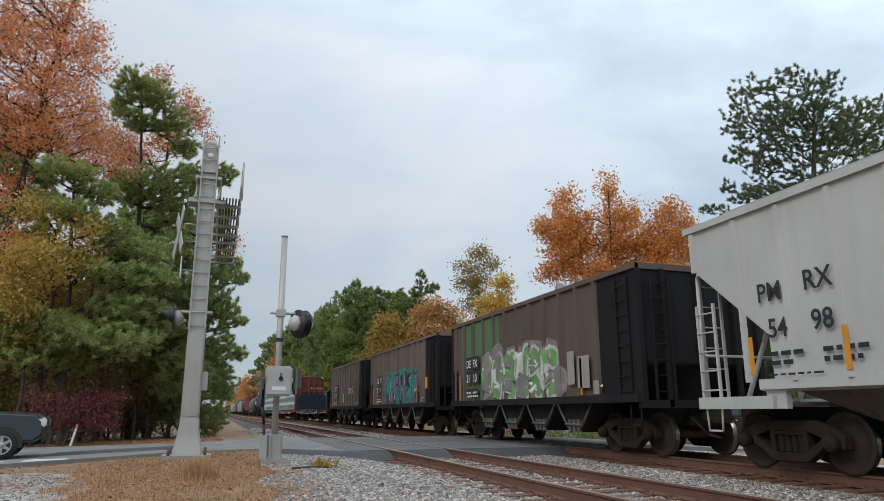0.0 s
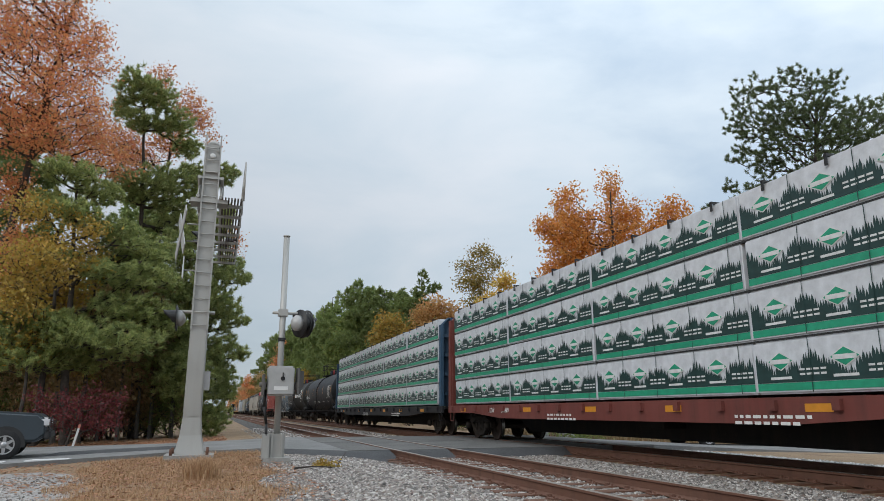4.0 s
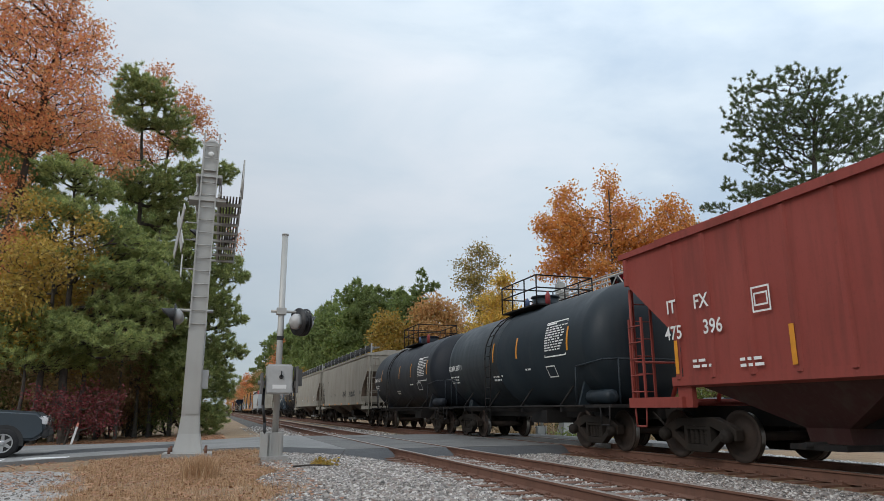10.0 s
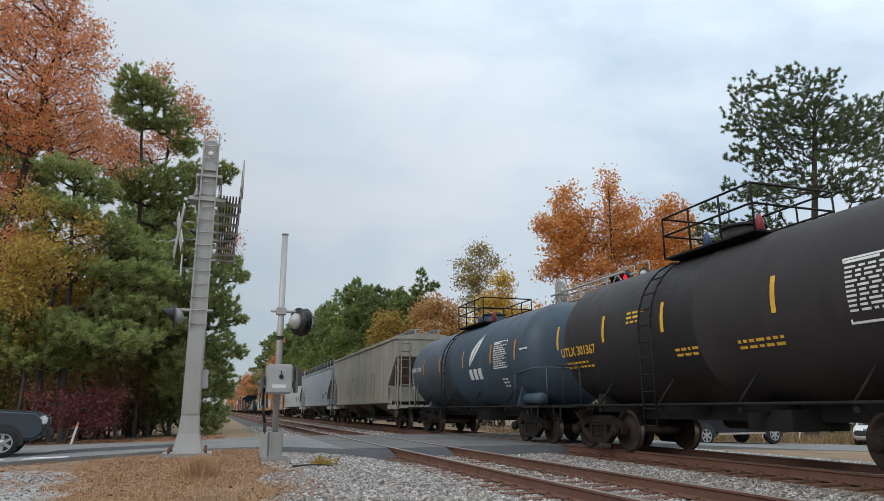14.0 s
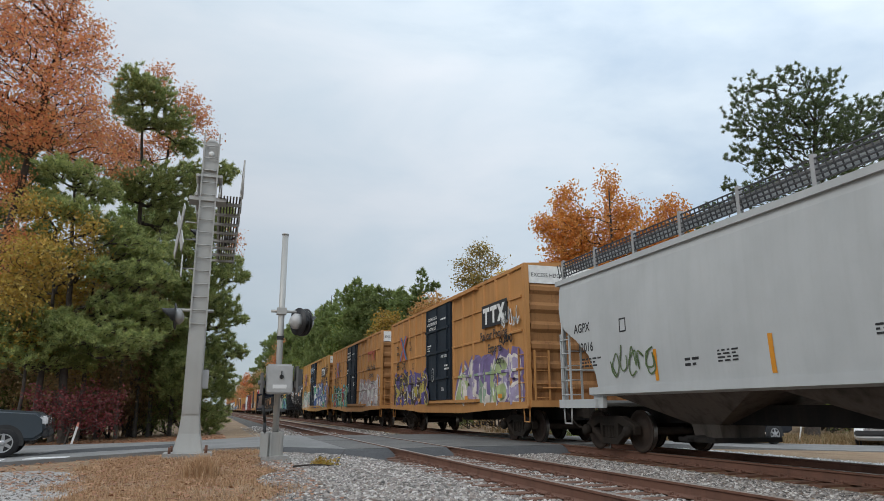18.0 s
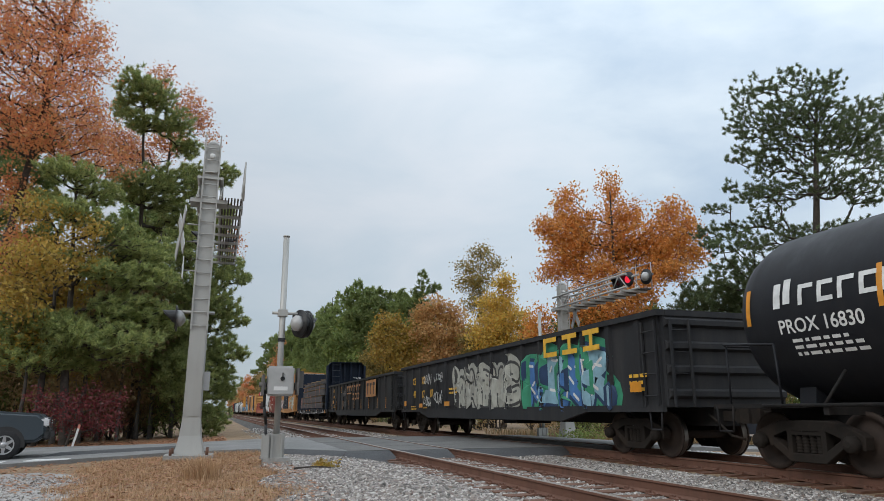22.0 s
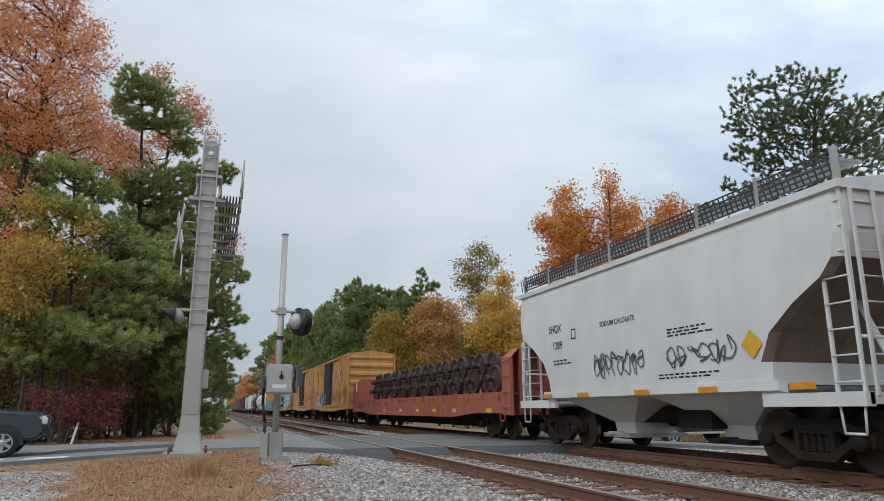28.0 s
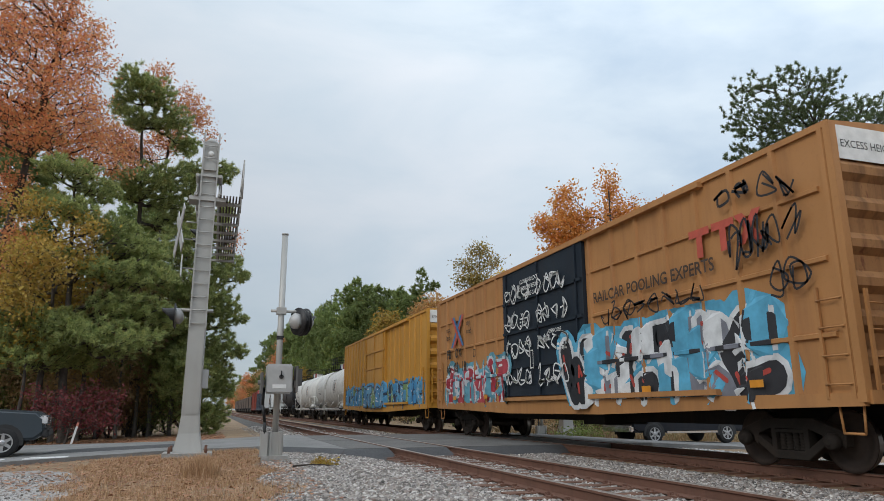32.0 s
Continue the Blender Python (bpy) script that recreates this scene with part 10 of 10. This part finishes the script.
def stones(name, n, xr, yr, zf, smin, smax, material, label, keep=None):
    """Loose crushed stone: eight-cornered chips of uneven shape."""
    x, y = npr.uniform(*xr, n), npr.uniform(*yr, n)
    if keep is not None:
        k = keep(x, y)
        x, y = x[k], y[k]
    n = len(x)
    z = np.array([zf(a, b) for a, b in zip(x, y)])
    corner = np.array([(a, b, c) for a in (-1, 1) for b in (-1, 1) for c in (-1, 1)], float)
    s = npr.uniform(smin, smax, (n, 1, 1)) * npr.uniform(0.6, 1.3, (n, 1, 3))
    v = corner[None] * s * npr.uniform(0.55, 1.0, (n, 8, 3))
    q = npr.normal(0, 1, (n, 4))
    q /= np.linalg.norm(q, axis=1)[:, None]
    w, a, b, c = q.T
    R = np.stack([1 - 2 * (b * b + c * c), 2 * (a * b - c * w), 2 * (a * c + b * w), 2 * (a * b + c * w), 1 - 2 * (a * a + c * c), 2 * (b * c - a * w), 2 * (a * c - b * w), 2 * (b * c + a * w), 1 - 2 * (a * a + b * b)], 1).reshape(n, 3, 3)
    v = np.einsum("nij,nkj->nki", R, v) + np.stack([x, y, z], 1)[:, None, :]
    f = np.array([(0, 1, 3, 2), (4, 6, 7, 5), (0, 4, 5, 1), (2, 3, 7, 6), (0, 2, 6, 4), (1, 5, 7, 3)])
    F = (np.arange(n)[:, None, None] * 8 + f[None]).reshape(-1, 4)
    return tagged(new(name, mesh_np(name, v.reshape(-1, 3), F, material)), label, "gravel", "", "stuff")


STONE = leaf_mat("stone_chips", [(0.035, 0.03, 0.027), (0.24, 0.215, 0.195), (0.60, 0.56, 0.52), (0.07, 0.058, 0.05), (0.34, 0.30, 0.265), (0.15, 0.10, 0.078)], 0.0, 0.05)

PALE_STONE = leaf_mat("pale_stone_chips", [(0.30, 0.29, 0.28), (0.62, 0.60, 0.58), (0.70, 0.68, 0.66), (0.16, 0.15, 0.14), (0.55, 0.53, 0.50)], 0.0, 0.05)


def ballast_z(x, y):
    return float(np.interp(x, BX, [BED[k] for k in BX])) - 0.008


def off_road(x, y):
    return ~((y > ROAD_S - 0.5) & (y < ROAD_N + 0.2) & (x > 4.2)) & ~((x > 1.6) & (x < 4.3) & (y > 18.2 - 1.4 * (x - 1.6)) & (y < 27))


def clear_rails(x, y):
    k = off_road(x, y)
    on_tie = np.abs((y + 60) / 0.53 - np.round((y + 60) / 0.53)) * 0.53 < 0.13
    k &= ~(on_tie & ((np.abs(x - NEAR_X) < 1.3) | (np.abs(x - TRACK_X) < 1.3)) & (npr.random(len(x)) < 0.85))
    for c in (NEAR_X, TRACK_X):
        for s in (-0.753, 0.753):
            k &= np.abs(x - c - s) > 0.10
    return k


stones("loose_ballast", 82000, (1.2, 8.6), (6.6, 18.6), ballast_z, 0.014, 0.034, STONE, "loose grey crushed stone beside the rails", clear_rails)
stones("loose_ballast", 6000, (1.6, 8.2), (26.5, 45), ballast_z, 0.03, 0.05, STONE, "loose grey crushed stone along the track", clear_rails)
stones("loose_ballast", 10000, (10.6, 14.6), (7.0, 18.0), ballast_z, 0.022, 0.045, PALE_STONE, "loose pale stone beyond the train", clear_rails)
stones("loose_gravel", 6000, (-6.0, -1.6), (9.0, 16.6), lambda x, y: ground_z(x, y) + 0.004, 0.006, 0.018, STONE, "small pale stones on the pull-off", lambda x, y: (x < -1.9) & (y < 14.6 + 0.6 * (-x - 2.3)))
stones("loose_ballast", 30000, (0.3, 2.3), (8.2, 17.6), lambda x, y: ground_z(x, y) + 0.01, 0.014, 0.030, STONE, "grey stone spilling into the grass", lambda x, y: (x > 0.72 + 0.06 * (y - 9) + 0.15 * np.sin(y * 2.1) + 0.5 * npr.random(len(x)) ** 2) & off_road(x, y))

# pale gravel pull-off at the roadside
bm = bmesh.new()
r = random.Random(8)
edge = [(-9, 14.2), (-6.5, 15.6), (-4.4, 16.7), (-3.4, 16.5), (-2.7, 15.6), (-2.3, 14.6), (-1.9, 13.2), (-1.6, 12.0), (-1.75, 10.8), (-1.9, 9.5), (-2.6, 6), (-9, 6)]
top = [bm.verts.new((x + r.uniform(-0.1, 0.1), y + r.uniform(-0.1, 0.1), ground_z(x, y) + 0.004)) for x, y in edge]
bm.faces.new(top)
ext = bmesh.ops.extrude_face_region(bm, geom=bm.faces[:])
for v in [q for q in ext["geom"] if isinstance(q, bmesh.types.BMVert)]:
    v.co.z -= 0.15
tagged(part("gravel_pad", fix(bm), GRAVELPAD), "pale gravel pull-off strewn with leaves", "", "", "structure")


def blades(name, n, place, hmin, hmax, width, material, label, lean=0.5):
    """Grass: bent two-piece blades."""
    x, y = place(n)
    n = len(x)
    z = np.array([ground_z(a, b) for a, b in zip(x, y)]) - 0.02
    h = npr.uniform(hmin, hmax, n)
    az = npr.uniform(0, 2 * np.pi, n)
    ln = npr.uniform(0.1, lean, n) * h
    dx, dy = np.cos(az), np.sin(az)
    w = width * npr.uniform(0.6, 1.3, n)
    b = np.stack([x, y, z], 1)
    side = np.stack([-dy, dx, np.zeros(n)], 1) * w[:, None]
    m = b + np.stack([dx * ln * 0.4, dy * ln * 0.4, h * 0.6], 1)
    t = b + np.stack([dx * ln * 1.3, dy * ln * 1.3, h * npr.uniform(0.75, 1.0, n)], 1)
    v = np.stack([b - side, b + side, m + side * 0.7, m - side * 0.7, t], 1).reshape(-1, 3)
    i = np.arange(n)[:, None] * 5
    f = np.concatenate([np.concatenate([i, i + 1, i + 2], 1), np.concatenate([i, i + 2, i + 3], 1), np.concatenate([i + 3, i + 2, i + 4], 1)])
    return tagged(new(name, mesh_np(name, v, f, material)), label, "grass", "", "stuff")


STRAW = leaf_mat("straw_blades", [(0.46, 0.28, 0.15), (0.56, 0.38, 0.22), (0.32, 0.17, 0.09), (0.50, 0.31, 0.17)], 0.3, 0.05)


def verge(n):
    x, y = npr.uniform(-2.6, 1.5, n), npr.uniform(7.5, 20, n)
    patch = np.sin(x * 2.3 + 1.0) * np.sin(y * 1.7) + npr.normal(0, 0.5, n)
    k = (x < 1.0 + 0.3 * np.sin(y * 2.1)) & (x > -1.9 - 0.08 * (y - 9) + 0.25 * np.sin(y * 3)) & (y < 19.6 - 0.45 * np.maximum(0, -x)) & (patch > -0.5)
    return x[k], y[k]


blades("dry_grass", 60000, verge, 0.03, 0.15, 0.004, STRAW, "dry straw-coloured grass round the signal mast", 0.9)
blades("dry_grass", 900, lambda n: (npr.normal(-0.15, 0.12, n), npr.normal(12.4, 0.25, n)), 0.25, 0.5, 0.005, STRAW, "taller tuft of dry grass", 0.6)


def far_verge(n):
    x, y = npr.uniform(14.0, 40, n), npr.uniform(26.5, 36, n)
    return x, y


blades("dry_grass", 16000, far_verge, 0.12, 0.5, 0.012, leaf_mat("far_straw", [(0.26, 0.16, 0.08), (0.20, 0.14, 0.06), (0.14, 0.12, 0.05), (0.32, 0.19, 0.10)], 0.2, 0.05), "dry grass beyond the road", 0.8)

DEADLEAF = leaf_mat("fallen_leaves", [(0.30, 0.12, 0.06), (0.40, 0.20, 0.10), (0.22, 0.09, 0.05), (0.44, 0.26, 0.14)], 0.1, 0.05)


def litter(name, n, place, label, lift=0.012, size=0.055):
    x, y = place(n)
    n = len(x)
    z = np.array([ground_z(a, b) for a, b in zip(x, y)]) + lift
    c = np.stack([x, y, z], 1)
    v, f = leaf_cloud(npr, c, 1, 0.01, size)
    cc = np.repeat(c, 4, 0)
    v[:, 2] = cc[:, 2] + np.abs(v[:, 2] - cc[:, 2]) * 0.45
    return tagged(new(name, mesh_np(name, v, f, DEADLEAF)), label, "leaves", "", "stuff")


litter("fallen_leaves", 20000, lambda n: (npr.uniform(-14, 0.5, n), 27.2 + npr.exponential(1.6, n)), "fallen brown leaves under the wood edge", 0.02, 0.075)
litter("fallen_leaves", 2600, lambda n: (npr.uniform(-6.5, -0.6, n), npr.uniform(12, 19, n)), "fallen leaves along the road edge")
litter("fallen_leaves", 2400, lambda n: (npr.uniform(-2.2, 1.5, n), npr.uniform(7.5, 18.5, n)), "fallen brown leaves caught in the grass", 0.05)

# stick on the stones, survey stake by the shrub, weeds
t = tagged(empty("fallen_stick", pose(2.0, 13.4, -0.1)), "dead forked stick lying on the stones", "stick")
part("stem", tubes_mesh("stem", [grow(np.random.default_rng(3), (-0.55, -0.25, 0.02), (0.95, 0.3, 0.05), 1.1, 0.02, 8, 0.25), grow(np.random.default_rng(4), (0.3, 0.05, 0.05), (0.5, 0.4, 0.5), 0.3, 0.012, 4, 0.2)], BARK), None, t)
t = tagged(empty("marker_stake", pose(-4.75, 28.1, -0.35)), "leaning pale wooden marker stake with orange tip", "marker")
bm = bmesh.new()
box(bm, -0.035, 0.035, -0.02, 0.02, 0, 0.85)
o = part("stake", bm, SIGN_WHITE, t)
o.rotation_euler = (0, radians(12), 0)
bm = bmesh.new()
box(bm, -0.037, 0.037, -0.022, 0.022, 0.72, 0.86)
o = part("tip", bm, STRAP, t)
o.rotation_euler = (0, radians(12), 0)
for x, y in ((2.05, 13.5), (14.2, 25.6), (15.5, 27.0)):
    t = tagged(empty("weed_clump", pose(x, y, ground_z(x, y))), "low yellow-green weed clump", "weed")
    v, f = leaf_cloud(npr, npr.normal(0, 0.12 if x < 5 else 0.4, (30, 3)) * np.array([1, 1, 0.3]) + np.array([0, 0, 0.08 if x < 5 else 0.25]), 12, 0.04 if x < 5 else 0.15, 0.03 if x < 5 else 0.06)
    part("leaves", mesh_np("leaves", v, f, LEAF["yellow"] if x < 5 else LEAF["green"]), None, t)
# older patch of darker asphalt in the road
bm = bmesh.new()
prism(bm, [(-4.3, 21.2), (-3.2, 21.4), (-0.9, 21.9), (-0.8, 24.0), (-2.6, 23.6), (-4.2, 23.2)], -0.3, -0.02, "z")
for v in bm.verts:
    v.co.z = road_z(v.co.x) + (0.005 if v.co.z > -0.1 else -0.1)
tagged(part("road_patch", fix(bm), NEWASPHALT), "dark asphalt patch in the grey road", "", "", "structure")
# white stop line before the crossing
bm = bmesh.new()
for x0 in (-5.6, -4.2):
    prism(bm, [(x0, 19.0), (x0 + 0.9, 19.2), (x0 + 1.0, 19.7), (x0 + 0.1, 19.5)], road_z(x0 + 0.5) - 0.02, road_z(x0 + 0.5) + 0.012, "z")
tagged(part("road_marking", fix(bm), SIGN_WHITE), "worn white road marking", "", "", "structure")
# guy posts leaning in the verge beyond the road
for x in (27.0, 29.4):
    t = tagged(empty("leaning_post", pose(x, 29.5, ground_z(x, 29))), "pale leaning guy-wire guard", "post")
    bm = bmesh.new()
    rod(bm, (0, 0, -0.1), (0.5, 0, 1.6), 0.04, 8)
    part("guard", bm, SIGN_WHITE, t)


def motions():
    """The train runs past at an even pace; the waiting pickup creeps forward near the end."""
    for thing, start in FREIGHT:
        walk(thing, [(t, pose(TRACK_X, start - SPEED * t, 0)) for t in (0, 8, 16, 24, 32)])
    rows = []
    for t, d in ((0, 0), (22, 0), (24, 0.28), (27, 1.3), (30, 2.2), (32, 2.5)):
        x, y = 20.5 - 0.9986 * d, 24.5 - 0.052 * d
        rows.append((t, pose(x, y, road_z(x + 1.8) + 0.01, 0, 0, 183)))
    walk(pickup, rows)


motions()
